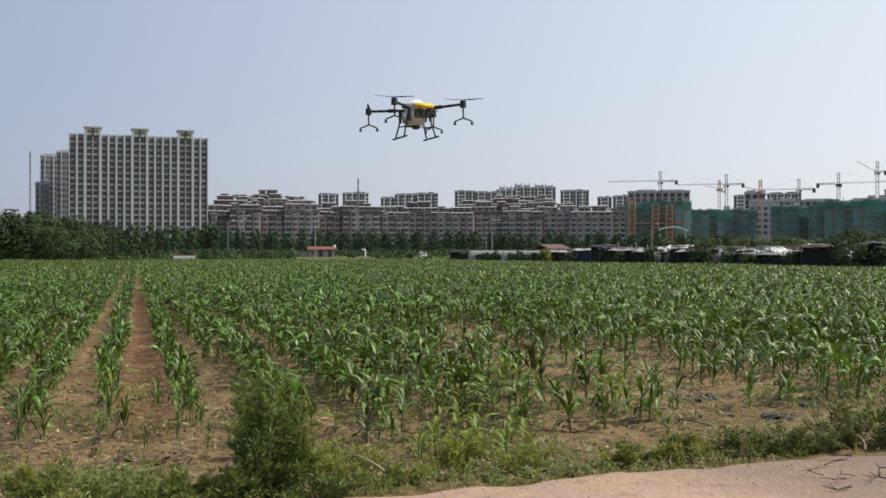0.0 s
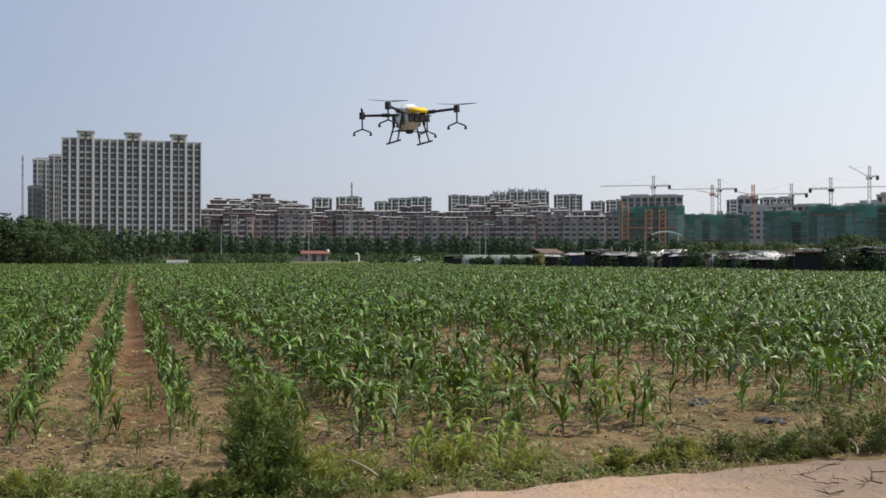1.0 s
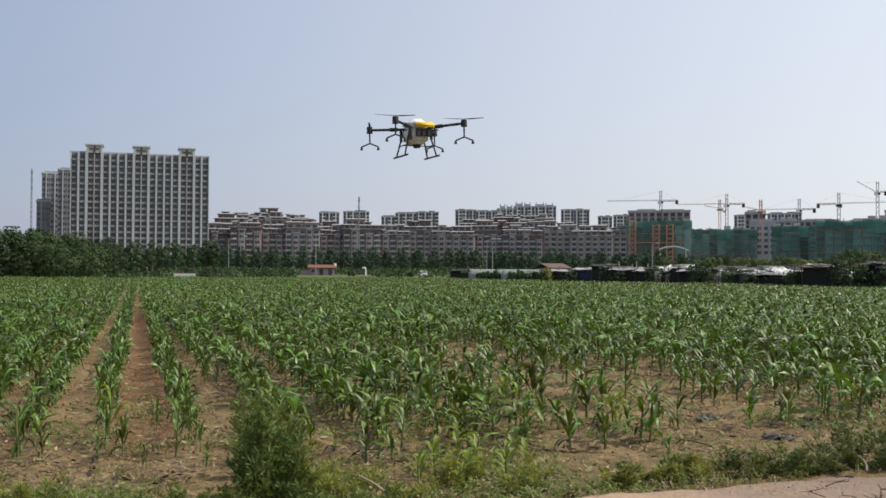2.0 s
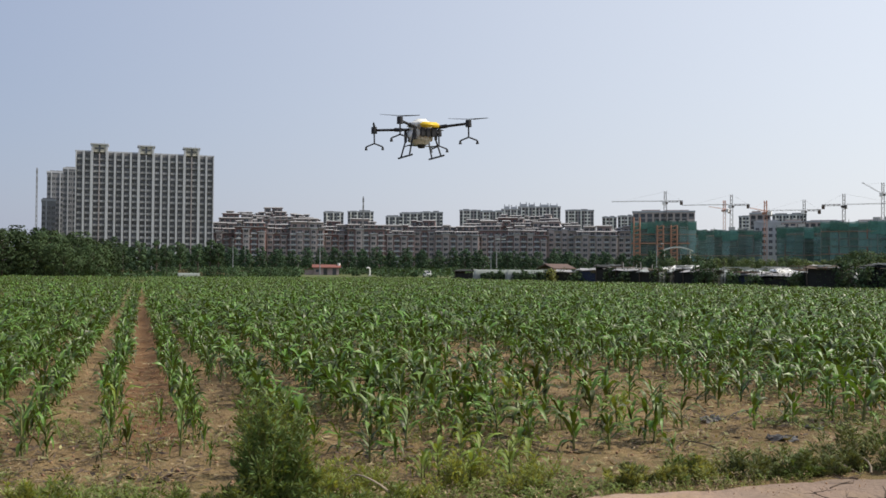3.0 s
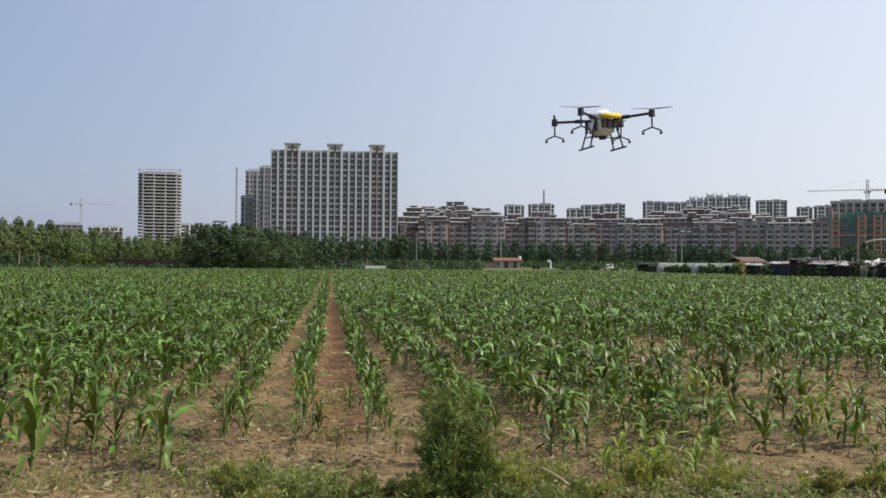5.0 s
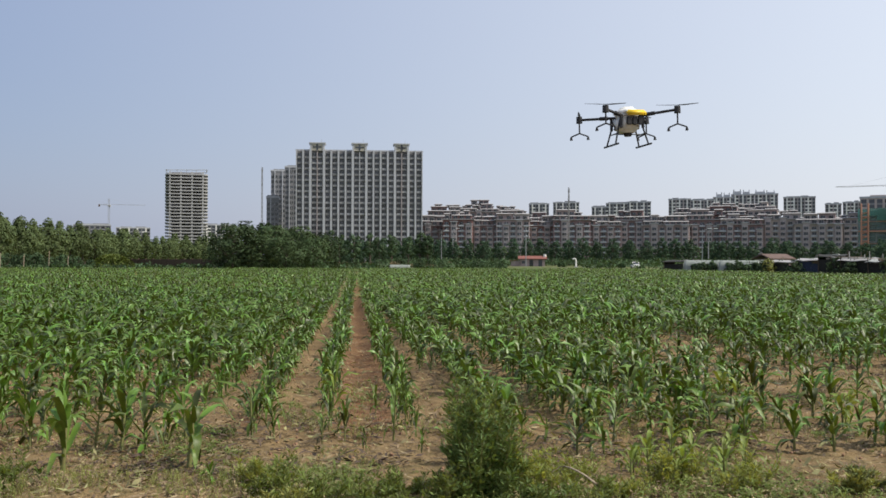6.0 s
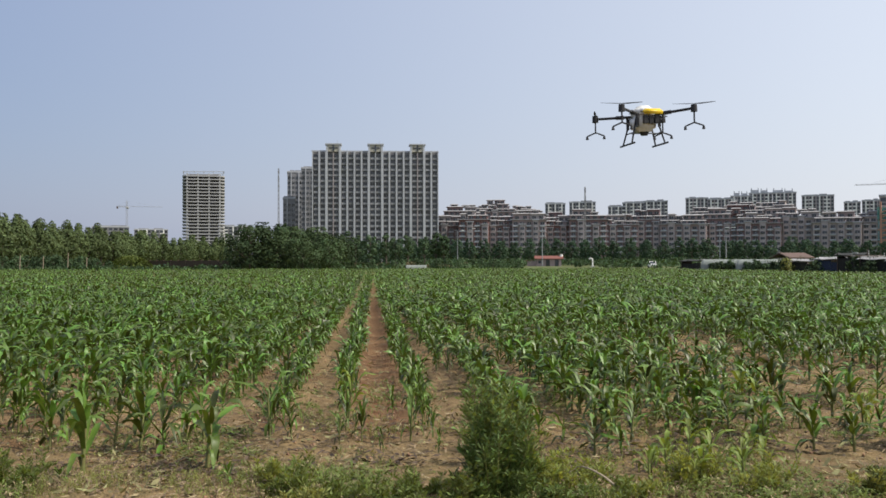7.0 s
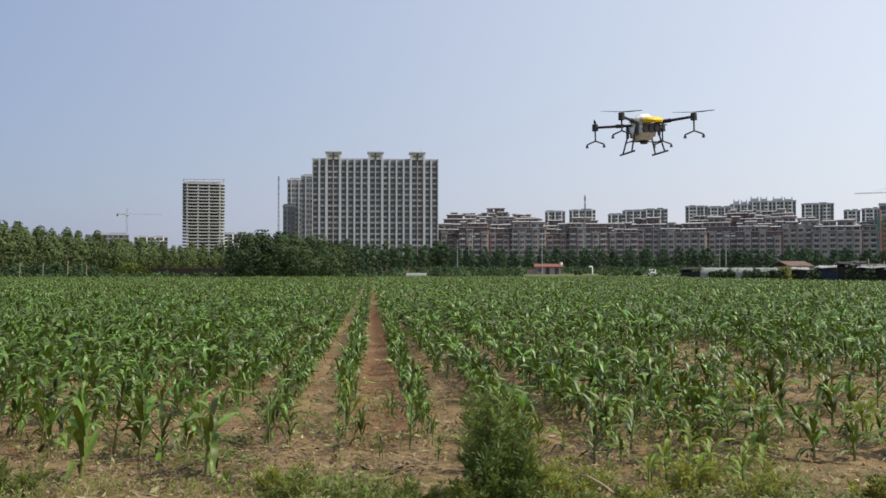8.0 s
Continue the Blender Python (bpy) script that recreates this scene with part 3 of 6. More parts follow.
def midrise(az, r, w, floors, rz=0.0, brick=True, hat=1, back=False):
    """A walk-up block: brick body, pale projecting bays, balconies, a stepped grey roof with wide eaves."""
    fl = 2.85
    h = floors * fl + 0.8
    d = 12.0
    x, y = polar(az, r)
    t = thing("apartment_block", x, y, 0, -az + rz, "brown brick apartment block with pale bays and a stepped grey roof" if brick else "grey rendered apartment block with pale bays and a stepped grey roof", "apartment building", "apartment blocks beyond the trees")
    bm = bmesh.new()
    box(bm, -w / 2, w / 2, 0, d, 0, h)
    body = (M_REDBRICK if int(az * 10) % 3 == 0 else M_BRICK) if brick else M_PINKCONC if az > 20 else M_MAUVE
    part("wall", bm, body, t)
    bays = max(3, int(w / 3.6))
    step = w / bays
    key = (2.2, 1.5)
    if key not in _windows:
        _windows[key] = window_mesh("window", *key, 0.16, 0.2)
    low = max(0, floors - 6)
    for b in range(bays):
        cx = -w / 2 + step * (b + 0.5)
        out = 0.0
        if b % 2 == 1:
            out = 1.3
            drop = random.choice((-0.9, 0.2, 1.2, 2.6))
            bm = bmesh.new()
            box(bm, cx - step * 0.42, cx + step * 0.42, -out, -0.003, 0, h - drop)
            part("bay", bm, M_BAYGREY if b % 2 else M_MAUVE, t)
            bm = bmesh.new()
            box(bm, cx - step * 0.55, cx + step * 0.55, -out - 0.5, -0.004, h - drop, h - drop + 0.4)
            part("bay_roof", bm, M_PALE, t)
        if back:
            strip = (round(step, 1), floors - low, body.name)
            if strip not in _windows:
                _windows[strip] = strip_mesh("window_column", 2.3, floors - low, fl, M_MAUVE)
            place("window_column", _windows[strip], t, cx, -out - 0.004, low * fl)
            continue
        for f in range(low, floors):
            place("window", _windows[key], t, cx, -out - 0.004, f * fl + 0.9)
            if b % 2 == 0:
                if "balc" not in _windows:
                    _windows["balc"] = cube_mesh("balcony", -1.6, 1.6, -0.9, -0.02, 0, 0.8, M_PALE)
                place("balcony", _windows["balc"], t, cx, 0, f * fl)
    for f in range(low + 1, floors):
        bm = bmesh.new()
        box(bm, -w / 2 - 0.1, w / 2 + 0.1, -0.28, -0.005, f * fl - 0.1, f * fl + 0.2)
        part("floor_ledge", bm, M_BAYGREY, t)
    bm = bmesh.new()
    box(bm, -w / 2 - 0.9, w / 2 + 0.9, -1.1, d + 0.9, h, h + 0.4)
    part("cornice", bm, M_ROOFGREY, t)
    # terraces step up and back, each under a long pale eave
    x0, x1, z = -w / 2 + 0.3, w / 2 - 0.3, h + 0.4
    for k in range(hat):
        n = random.choice((2, 3, 3, 4)) if w > 12 else random.choice((1, 2))
        cuts = [0.0] + sorted(random.uniform(0.2, 0.8) for _ in range(n - 1)) + [1.0]
        for u0, u1 in zip(cuts, cuts[1:]):
            a0, a1 = x0 + (x1 - x0) * u0 + random.uniform(0, 0.8), x0 + (x1 - x0) * u1 - random.uniform(0, 0.8)
            if a1 - a0 < 1.8:
                continue
            hh, y0 = 2.05 + random.uniform(-0.8, 0.8), 1.0 + 2.0 * k + random.uniform(-0.4, 0.6)
            bm = bmesh.new()
            box(bm, a0, a1, y0, d - 1, z, z + hh)
            lev = part("attic", bm, random.choice((M_MAUVE, body, M_BAYGREY)), t)
            bm = bmesh.new()
            for v in box(bm, a0 - 0.7, a1 + 0.7, y0 - 1.2, d, z + hh, z + hh + 0.5):
                if v.co.z > z + hh + 0.3:
                    v.co.x += 0.7 if v.co.x < (a0 + a1) / 2 else -0.7
                    v.co.y += 1.6 if v.co.y < d / 2 else 0.0
            part("roof", bm, M_ROOFGREY, lev)
            nwin = max(1, int((a1 - a0) / 2.9))
            for j in range(nwin):
                place("window", _windows[key], lev, a0 + (a1 - a0) * (j + 0.5) / nwin, y0 - 0.004, z + 0.15)
        x0, x1 = x0 + (x1 - x0) * random.uniform(0.04, 0.2), x1 - (x1 - x0) * random.uniform(0.04, 0.2)
        z += 2.45
    return t


def shell_tower():
    """A tower under construction: bare slabs, columns, an open top with a steel frame."""
    x, y = polar(-10.05, 624)
    t = thing("unfinished_tower", x, y, 0, 10.05, "bare concrete tower shell under construction with rounded corners", "building")
    W, D, fl, n = 27.0, 27.0, 2.1, 28
    bm = bmesh.new()
    box(bm, -W / 2 + 4, W / 2 - 4, 5, D - 4, 0, n * fl)
    part("core_wall", bm, M_DARKGREY, t)
    bm = bmesh.new()
    r = 3.5
    ring = []
    for cx, cy, a0 in ((W / 2 - r, r, -90), (W / 2 - r, D - r, 0), (-W / 2 + r, D - r, 90), (-W / 2 + r, r, 180)):
        for k in range(5):
            a = radians(a0 + 90 * k / 4)
            ring.append((cx + r * math.cos(a), cy + r * math.sin(a)))
    lo = [bm.verts.new((px, py, 0)) for px, py in ring]
    hi = [bm.verts.new((px, py, 0.68)) for px, py in ring]
    bm.faces.new(lo[::-1])
    bm.faces.new(hi)
    for i in range(len(lo)):
        bm.faces.new((lo[i], lo[(i + 1) % len(lo)], hi[(i + 1) % len(lo)], hi[i]))
    slab = link_mesh("floor_slab", bm, M_SHELL)
    post = cube_mesh("column", -0.45, 0.45, 0.3, 1.1, 0.68, fl, M_SHELL)
    for f in range(n):
        place("floor_slab", slab, t, 0, 0, f * fl)
        for c in (-10.4, -3.6, 3.4, 10.2):
            if f > 3:
                place("column", post, t, c, 0, f * fl)
    bm = bmesh.new()
    z = n * fl
    for c in (-12.5, -6, 0, 6, 12.5):
        rod(bm, (c, 1, z), (c, 1, z + 1.5), 0.2)
        rod(bm, (c, 24, z), (c, 24, z + 1.5), 0.2)
    rod(bm, (-13, 1, z + 0.9), (13, 1, z + 1.5), 0.22)
    rod(bm, (-13, 24, z + 1.0), (13, 24, z + 2.0), 0.22)
    rod(bm, (-13, 1, z + 0.9), (-13, 24, z + 1), 0.18)
    rod(bm, (13, 1, z + 1.5), (13, 24, z + 2.0), 0.18)
    part("roof_frame", bm, M_STEEL, t)


def netted_block(az, r, w, h, rz=0.0, orange=False, top=1.5, d=15, net=None):
    """A block under construction: slabs and columns behind green netting on scaffold poles."""
    x, y = polar(az, r)
    t = thing("construction_block", x, y, 0, -az + rz, "unfinished block wrapped in green scaffold netting" + (" with orange hoist frames" if orange else ""), "building", "construction site blocks")
    bm = bmesh.new()
    box(bm, -w / 2 + 1.5, w / 2 - 1.5, 1.5, d - 1.5, 0, h + top - 0.5)
    part("wall", bm, M_CONC, t)
    for k in range(1, int(h / 3.0) + 1):
        bm = bmesh.new()
        box(bm, -w / 2 + 0.6, w / 2 - 0.6, 0.5, 1.45, k * 3.0 - 0.5, k * 3.0)
        part("floor_slab", bm, M_ORANGE if orange and k % 2 else M_CONC, t)
    n = int(w / 3.2)
    for i in range(n):
        x0, x1 = -w / 2 + w * i / n, -w / 2 + w * (i + 1) / n
        hh = h + random.uniform(-0.4, 0.5)
        bm = bmesh.new()
        segs = int(h / 3.0)
        for k in range(segs):
            z0, z1 = hh * k / segs, hh * (k + 1) / segs
            sag = random.uniform(0.0, 0.3)
            for v in box(bm, x0 + 0.05, x1 - random.choice((0.05, 0.05, 0.45)), -0.06, 0.0, z0 + 0.04, z1 - random.choice((0.04, 0.04, 0.3))):
                v.co.y -= sag if v.co.z < (z0 + z1) / 2 else 0.0
        part("netting_sheet", bm, net or M_NET, t)
        # newer, brighter netting on the upper floors
        bm = bmesh.new()
        for v in box(bm, x0 - 0.1, x1 + 0.1, -0.52, -0.46, hh * random.choice((0.8, 0.86, 0.9, 0.93)), hh + 0.4):
            v.co.z += random.uniform(-0.3, 0.3)
        part("upper_netting", bm, M_NETTOP, t)
        bm = bmesh.new()
        rod(bm, (x0, -0.25, 0), (x0, -0.25, hh + (1.3 if i % 3 == 0 else 0.3)), 0.13 if i % 3 == 0 else 0.07)
        part("scaffold_pole", bm, M_SCAFF, t)
    for k in range(2, int(h / 3.0) + 1):
        bm = bmesh.new()
        rod(bm, (-w / 2, -0.3, k * 3.0), (w / 2, -0.3, k * 3.0), 0.1)
        part("scaffold_rail", bm, M_SCAFF if k % 3 else M_ORANGE, t)
    bm = bmesh.new()
    box(bm, -w / 2, -w / 2 + 0.12, 0.2, d, 0, h)
    part("netting_sheet", bm, net or M_NET, t)
    bm = bmesh.new()
    box(bm, w / 2 - 0.12, w / 2, 0.2, d, 0, h)
    part("netting_sheet", bm, net or M_NET, t)
    for k in range(int(w / 4)):
        bm = bmesh.new()
        cx = -w / 2 + 2 + k * 4
        box(bm, cx - 1.4, cx + 1.4, 2 + random.random(), 5, h, h + top + random.uniform(-0.5, 1.5))
        part("upstand", bm, M_PINKCONC if orange else M_CONC, t)
    if orange:
        for cx in (-w / 2 + 2.5, -w * 0.05, w * 0.16):
            bm = bmesh.new()
            for dx in (-1.3, 1.3):
                rod(bm, (cx + dx, -0.9, 0), (cx + dx, -0.9, h + (2.5 if cx < -5 else -1)), 0.34)
            for k in range(int(h - 1)):
                rod(bm, (cx - 1.3, -0.9, k), (cx + 1.3, -0.9, k + (1.0 if k % 2 else 0.1)), 0.2)
            part("hoist_frame", bm, M_ORANGE, t)
        bm = bmesh.new()
        box(bm, -w / 2, w * 0.4, -0.7, -0.45, h * 0.6, h * 0.6 + 0.5)
        part("catch_platform", bm, M_ORANGE, t)
    for k in range(int(w / 5)):
        cx = -w / 2 + 5 * k + 2.5 + random.uniform(-1, 1)
        bm = bmesh.new()
        box(bm, cx - 0.5, cx + 0.5, 0.45, 1.2, 0, h - random.uniform(0.5, 5))
        part("column", bm, M_PINKCONC if k % 3 else M_ORANGE, t)


def tower_crane(az, r, h, jib, back, turn, colour, label, luff=0.0):
    """Lattice mast, slewing cab, A-frame, jib and counter-jib with a ballast block. turn: 0 puts the jib to -x."""
    x, y = polar(az, r)
    t = thing("tower_crane", x, y, 0, -az, label, "crane", "tower cranes")
    a = 0.62

    def lattice(bm, p, q, half, bars, rr=0.12):
        p, q = Vector(p), Vector(q)
        rot = (q - p).to_track_quat("Z", "Y")
        off = [rot @ Vector((sx * half, sy * half, 0)) for sx, sy in ((-1, -1), (1, -1), (1, 1), (-1, 1))]
        for o in off:
            rod(bm, p + o, q + o, rr, sides=4)
        for k in range(bars):
            u, w = p.lerp(q, k / bars), p.lerp(q, (k + 1) / bars)
            for i in range(4):
                s = (i + k) % 2
                rod(bm, u + off[(i + s) % 4], w + off[(i + 1 - s) % 4], rr * 0.6, sides=3)

    bm = bmesh.new()
    lattice(bm, (0, 0, 0), (0, 0, h), a, int(h / 2.2))
    part("mast", bm, colour, t)
    top = new("slewing_top")
    top.parent = t
    top.matrix_basis = pose(0, 0, h, 0, 0, turn)
    bm = bmesh.new()
    box(bm, -1.2, 1.2, -1.2, 1.2, 0, 0.9)
    lattice(bm, (0, 0, 0.9), (0, 0, 6.0), 0.5, 3)
    part("head", bm, colour, top)
    bm = bmesh.new()
    bmesh.ops.create_cube(bm, size=1.6, matrix=Matrix.Translation((-0.6, -1.9, 0.4)))
    part("cab", bm, M_WHITE, top)
    ez = jib * math.sin(radians(luff))
    ex = jib * math.cos(radians(luff))
    bm = bmesh.new()
    lattice(bm, (-1.0, 0, 1.4), (-ex, 0, 1.4 + ez), 0.17, int(jib / 2.0), 0.04)
    part("jib", bm, colour, top)
    bm = bmesh.new()
    lattice(bm, (1.0, 0, 1.2), (back, 0, 1.2), 0.3, int(back / 2.0), 0.09)
    part("counter_jib", bm, colour, top)
    bm = bmesh.new()
    box(bm, back - 1.3, back, -0.6, 0.6, -0.5, 1.2)
    part("ballast", bm, M_TWIG, top)
    bm = bmesh.new()
    rod(bm, (0, 0, 6.0), (-ex * 0.7, 0, 2.0 + ez * 0.7), 0.02, sides=4)
    rod(bm, (0, 0, 6.0), (back - 1, 0, 1.8), 0.02, sides=4)
    part("tie_bar", bm, colour, top)


apartment_tower()
# lower towers beyond, beside the tall slab
plain_tower(-3.75, 525, 9.5, 14, 52.0, M_DARKGREY, 4)
plain_tower(-4.65, 560, 9.0, 12, 53.0, M_DARKGREY, 4)
plain_tower(-5.0, 540, 7.0, 12, 36.0, M_DARKGREY, 3)
shell_tower()
# low far buildings by the left crane
plain_tower(-15.3, 760, 27, 14, 26.0, M_GREYWALL, 7, "unfinished_building", "low bare concrete frame building far off", win=(2.6, 2.0), ledge=False)
plain_tower(-13.05, 820, 27, 14, 26.0, M_GREYWALL, 8)
plain_tower(-8.2, 900, 30, 14, 32.0, M_GREYWALL, 7)
# walk-up blocks: front row, then the rows behind that step up
FRONT = [(4.9, 513, 17, 7), (6.3, 499, 14, 8), (7.9, 507, 16, 7), (9.7, 502, 16, 8), (11.4, 515, 16, 7), (13.3, 507, 18, 8), (15.2, 510, 17, 7), (16.9, 515, 18, 8), (18.9, 510, 22, 7), (21.2, 515, 20, 8), (23.2, 512, 20, 7), (25.3, 520, 20, 8), (27.4, 515, 21, 7), (29.3, 520, 16, 7)]
for i, (az, r, w, n) in enumerate(FRONT):
    midrise(az, r, w + 2.0, n, random.uniform(-5, 5), i % 5 != 3 and i < 11, hat=2)
BACK = [(5.6, 572, 21, 10), (7.6, 585, 24, 11), (9.4, 592, 21, 10), (11.0, 579, 20, 8), (12.9, 585, 21, 8), (14.8, 592, 18, 7), (16.4, 572, 21, 7), (18.4, 592, 24, 7), (20.2, 579, 21, 9), (22.2, 585, 24, 10), (24.0, 592, 24, 10), (25.9, 585, 21, 7), (28.0, 598, 28, 7)]
for i, (az, r, w, n) in enumerate(BACK):
    midrise(az, r, w + 2.5, n, random.uniform(-6, 6), i % 3 == 0, hat=3, back=True)
for az, r, w, n in ((6.6, 655, 16, 12), (7.9, 655, 18, 13), (9.0, 650, 18, 12), (10.4, 655, 18, 11), (13.9, 650, 18, 8), (23.2, 650, 26, 12), (21.4, 640, 20, 11)):
    midrise(az, r, w, n - 1, random.uniform(-6, 6), False, hat=3, back=True)
for az, w, h in ((11.3, 17, 48), (12.95, 22, 49), (15.0, 14, 45), (16.0, 18, 48), (17.3, 20, 49), (19.7, 18, 51), (21.1, 22, 50), (22.2, 16, 52), (23.3, 18, 54), (24.6, 18, 54), (26.4, 24, 51), (28.2, 12, 45), (29.2, 14, 46), (31.5, 30, 47), (36.5, 22, 45), (38.5, 26, 46)):
    plain_tower(az, 800, w, 14, h, M_DARKGREY if az < 18.5 else M_BAYGREY if az < 30 else M_PALE, max(4, int(w / 2.6)))
# construction site
netted_block(31.4, 420, 28, 23.0, orange=True, top=0.6)
netted_block(35.0, 440, 31, 20.0, top=1.0)
netted_block(39.3, 425, 22, 20.5, top=1.0, net=M_NETDARK)
netted_block(41.9, 400, 24, 21.2, top=0.6, net=M_NETDARK)
netted_block(44.8, 400, 28, 21.0, top=2.0, net=M_NETDARK)
plain_tower(37.3, 470, 12, 12, 24, M_PALE, 4, "apartment_block", "half-built pale block behind the netting")
for az, r, w, h in ((31.4, 520, 33, 32.6), (36.9, 500, 10, 30.0), (39.6, 540, 34, 27.5), (43.0, 520, 16, 26.0), (45.2, 480, 24, 28.5)):
    plain_tower(az, r, w, 12, h, M_PINKCONC, max(3, int(w / 3.4)), "unfinished_block", "half-built pinkish concrete block with open window holes", win=(1.9, 1.7), ledge=False)
tower_crane(31.5, 450, 33.5, 25, 8, 0, M_CRANE, "grey-brown tower crane with a long jib over a site")
tower_crane(35.3, 450, 31.5, 22, 8, 0, M_CRANE, "grey-brown tower crane with a long jib over a site")
tower_crane(34.9, 520, 34.0, 22, 8, 70, M_ORANGE, "faded orange tower crane seen along its jib")
tower_crane(37.2, 430, 27.0, 24, 8, 75, M_ORANGE, "orange tower crane with its jib turned away")
tower_crane(39.3, 450, 28.5, 20, 7, 0, M_CRANE, "grey-brown tower crane with a long jib over a site")
tower_crane(41.4, 440, 30.0, 26, 9, 180, M_CRANE, "grey-brown tower crane with its jib swung round")
tower_crane(43.4, 470, 37.0, 10, 4, 0, M_CRANE, "tall tower crane with a raised jib", 30)
tower_crane(-14.4, 800, 45.0, 28, 8, 180, M_STEEL, "faint grey tower crane far off over low buildings")


def lattice_mast(az, r, h, label):
    x, y = polar(az, r)
    t = thing("antenna_mast", x, y, 0, -az, label, "mast", "antenna masts")
    bm = bmesh.new()
    for i in range(3):
        a, b = i * math.tau / 3, (i + 1) * math.tau / 3
        p, q = Vector((math.cos(a), math.sin(a), 0)), Vector((math.cos(b), math.sin(b), 0))
        rod(bm, p * 0.5, p * 0.22 + Vector((0, 0, h)), 0.13, sides=4)
        for k in range(int(h / 2)):
            f0, f1 = k * 2 / h, (k + 1) * 2 / h
            rod(bm, p * (0.5 - 0.3 * f0) + Vector((0, 0, k * 2)), q * (0.5 - 0.3 * f1) + Vector((0, 0, k * 2 + 2)), 0.07, sides=3)
    part("lattice", bm, M_MAST, t)
    for z in (h - 1.5, h - 5, h - 8):
        bm = bmesh.new()
        for i in range(3):
            a = i * math.tau / 3
            box(bm, -0.1, 0.1, -0.08, 0.08, z - 0.9, z + 0.9, Matrix.Translation((0.34 * math.cos(a), 0.34 * math.sin(a), 0)))
        rod(bm, (0, 0, z - 0.1), (0, 0, z + 0.1), 0.34, sides=10)
        part("antenna_ring", bm, M_MAST, t)


lattice_mast(-5.65, 420, 43.0, "slim grey lattice antenna mast above the trees")
lattice_mast(13.1, 400, 33.0, "slim grey lattice antenna mast among the blocks")


def street_lamp(az, r, h):
    x, y = polar(az, r)
    t = thing("street_lamp", x, y, 0, -az, "tall grey street lamp in front of the tree line", "street lamp", "street lamps")
    bm = bmesh.new()
    rod(bm, (0, 0, 0), (0, 0, h), 0.14, 0.08)
    part("pole", bm, M_STEEL, t)
    bm = bmesh.new()
    rod(bm, (0, 0, h - 0.1), (1.6, 0, h + 0.4), 0.06)
    part("arm", bm, M_STEEL, t)
    bm = bmesh.new()
    box(bm, 1.2, 2.2, -0.18, 0.18, h + 0.3, h + 0.5)
    part("lamp_head", bm, M_WHITE, t)


for az, r, h in ((5.3, 300, 11), (6.0, 310, 12), (10.5, 270, 11.5), (21.0, 230, 9), (21.35, 230, 9), (31.0, 300, 10)):
    street_lamp(az, r, h)


def gate_canopy(az, r):
    """A white arched canopy on slim posts at the site's entrance."""
    x, y = polar(az, r)
    t = thing("gate_canopy", x, y, 0, -az, "white arched canopy on slim posts at the site entrance", "canopy")
    bm = bmesh.new()
    n, w = 12, 6.2
    rows = []
    for i in range(n + 1):
        u = -1 + 2 * i / n
        z = 9.6 + 1.6 * (1 - u * u)
        rows.append([bm.verts.new((u * w, yy, z + dz)) for yy, dz in ((-2, 0), (2, 0), (2, 0.5), (-2, 0.5))])
    for i in range(n):
        for j in range(4):
            bm.faces.new((rows[i][j], rows[i][(j + 1) % 4], rows[i + 1][(j + 1) % 4], rows[i + 1][j]))
    bm.faces.new(rows[0][::-1])
    bm.faces.new(rows[-1])
    part("roof", bm, M_WHITE, t)
    for sx in (-5, 5):
        bm = bmesh.new()
        rod(bm, (sx, 0, 0), (sx, 0, 10.0), 0.25)
        part("post", bm, M_WHITE, t)


gate_canopy(32.2, 385)


# ---- trees ----
def leaf_cards(n, place_fn, size, rng):
    """n small bent leaf clumps; place_fn gives each one's place and, where it knows it, the way that it faces."""
    V, F = [], []
    for _ in range(n):
        c, s = place_fn(rng), size * rng.uniform(0.6, 1.35)
        loose = Vector((rng.gauss(0, 1), rng.gauss(0, 1), rng.gauss(0, 1)))
        w = loose.normalized()
        if isinstance(c, tuple):
            c, out = c
            w = (out + loose * 0.3).normalized()
        u = w.cross(Vector((rng.gauss(0, 1), rng.gauss(0, 1), rng.gauss(0, 1)))).normalized()
        v = w.cross(u)
        b = len(V)
        V += [c - u * s, c - v * s * 0.5 - w * s * 0.2, c + u * s, c + v * s * 0.5 - w * s * 0.2]
        F.append((b, b + 1, b + 2, b + 3))
    return np.array([tuple(v) for v in V]), np.array(F)


def crown_width(form, f):
    """Half-width of a crown, as a share of its widest, at a share f of its height."""
    if form == "oval":
        return max(0.0, 1 - abs((f - 0.45) / 0.6) ** 3) ** 0.5 * 0.97 + 0.03
    if form == "spire":
        return (0.55 + 0.9 * f if f < 0.4 else 0.92 * (1 - ((f - 0.4) / 0.6) ** 1.6)) + 0.06
    return max(0.0, 1 - abs((f - 0.42) / 0.62) ** 2.4) ** 0.5 + 0.05


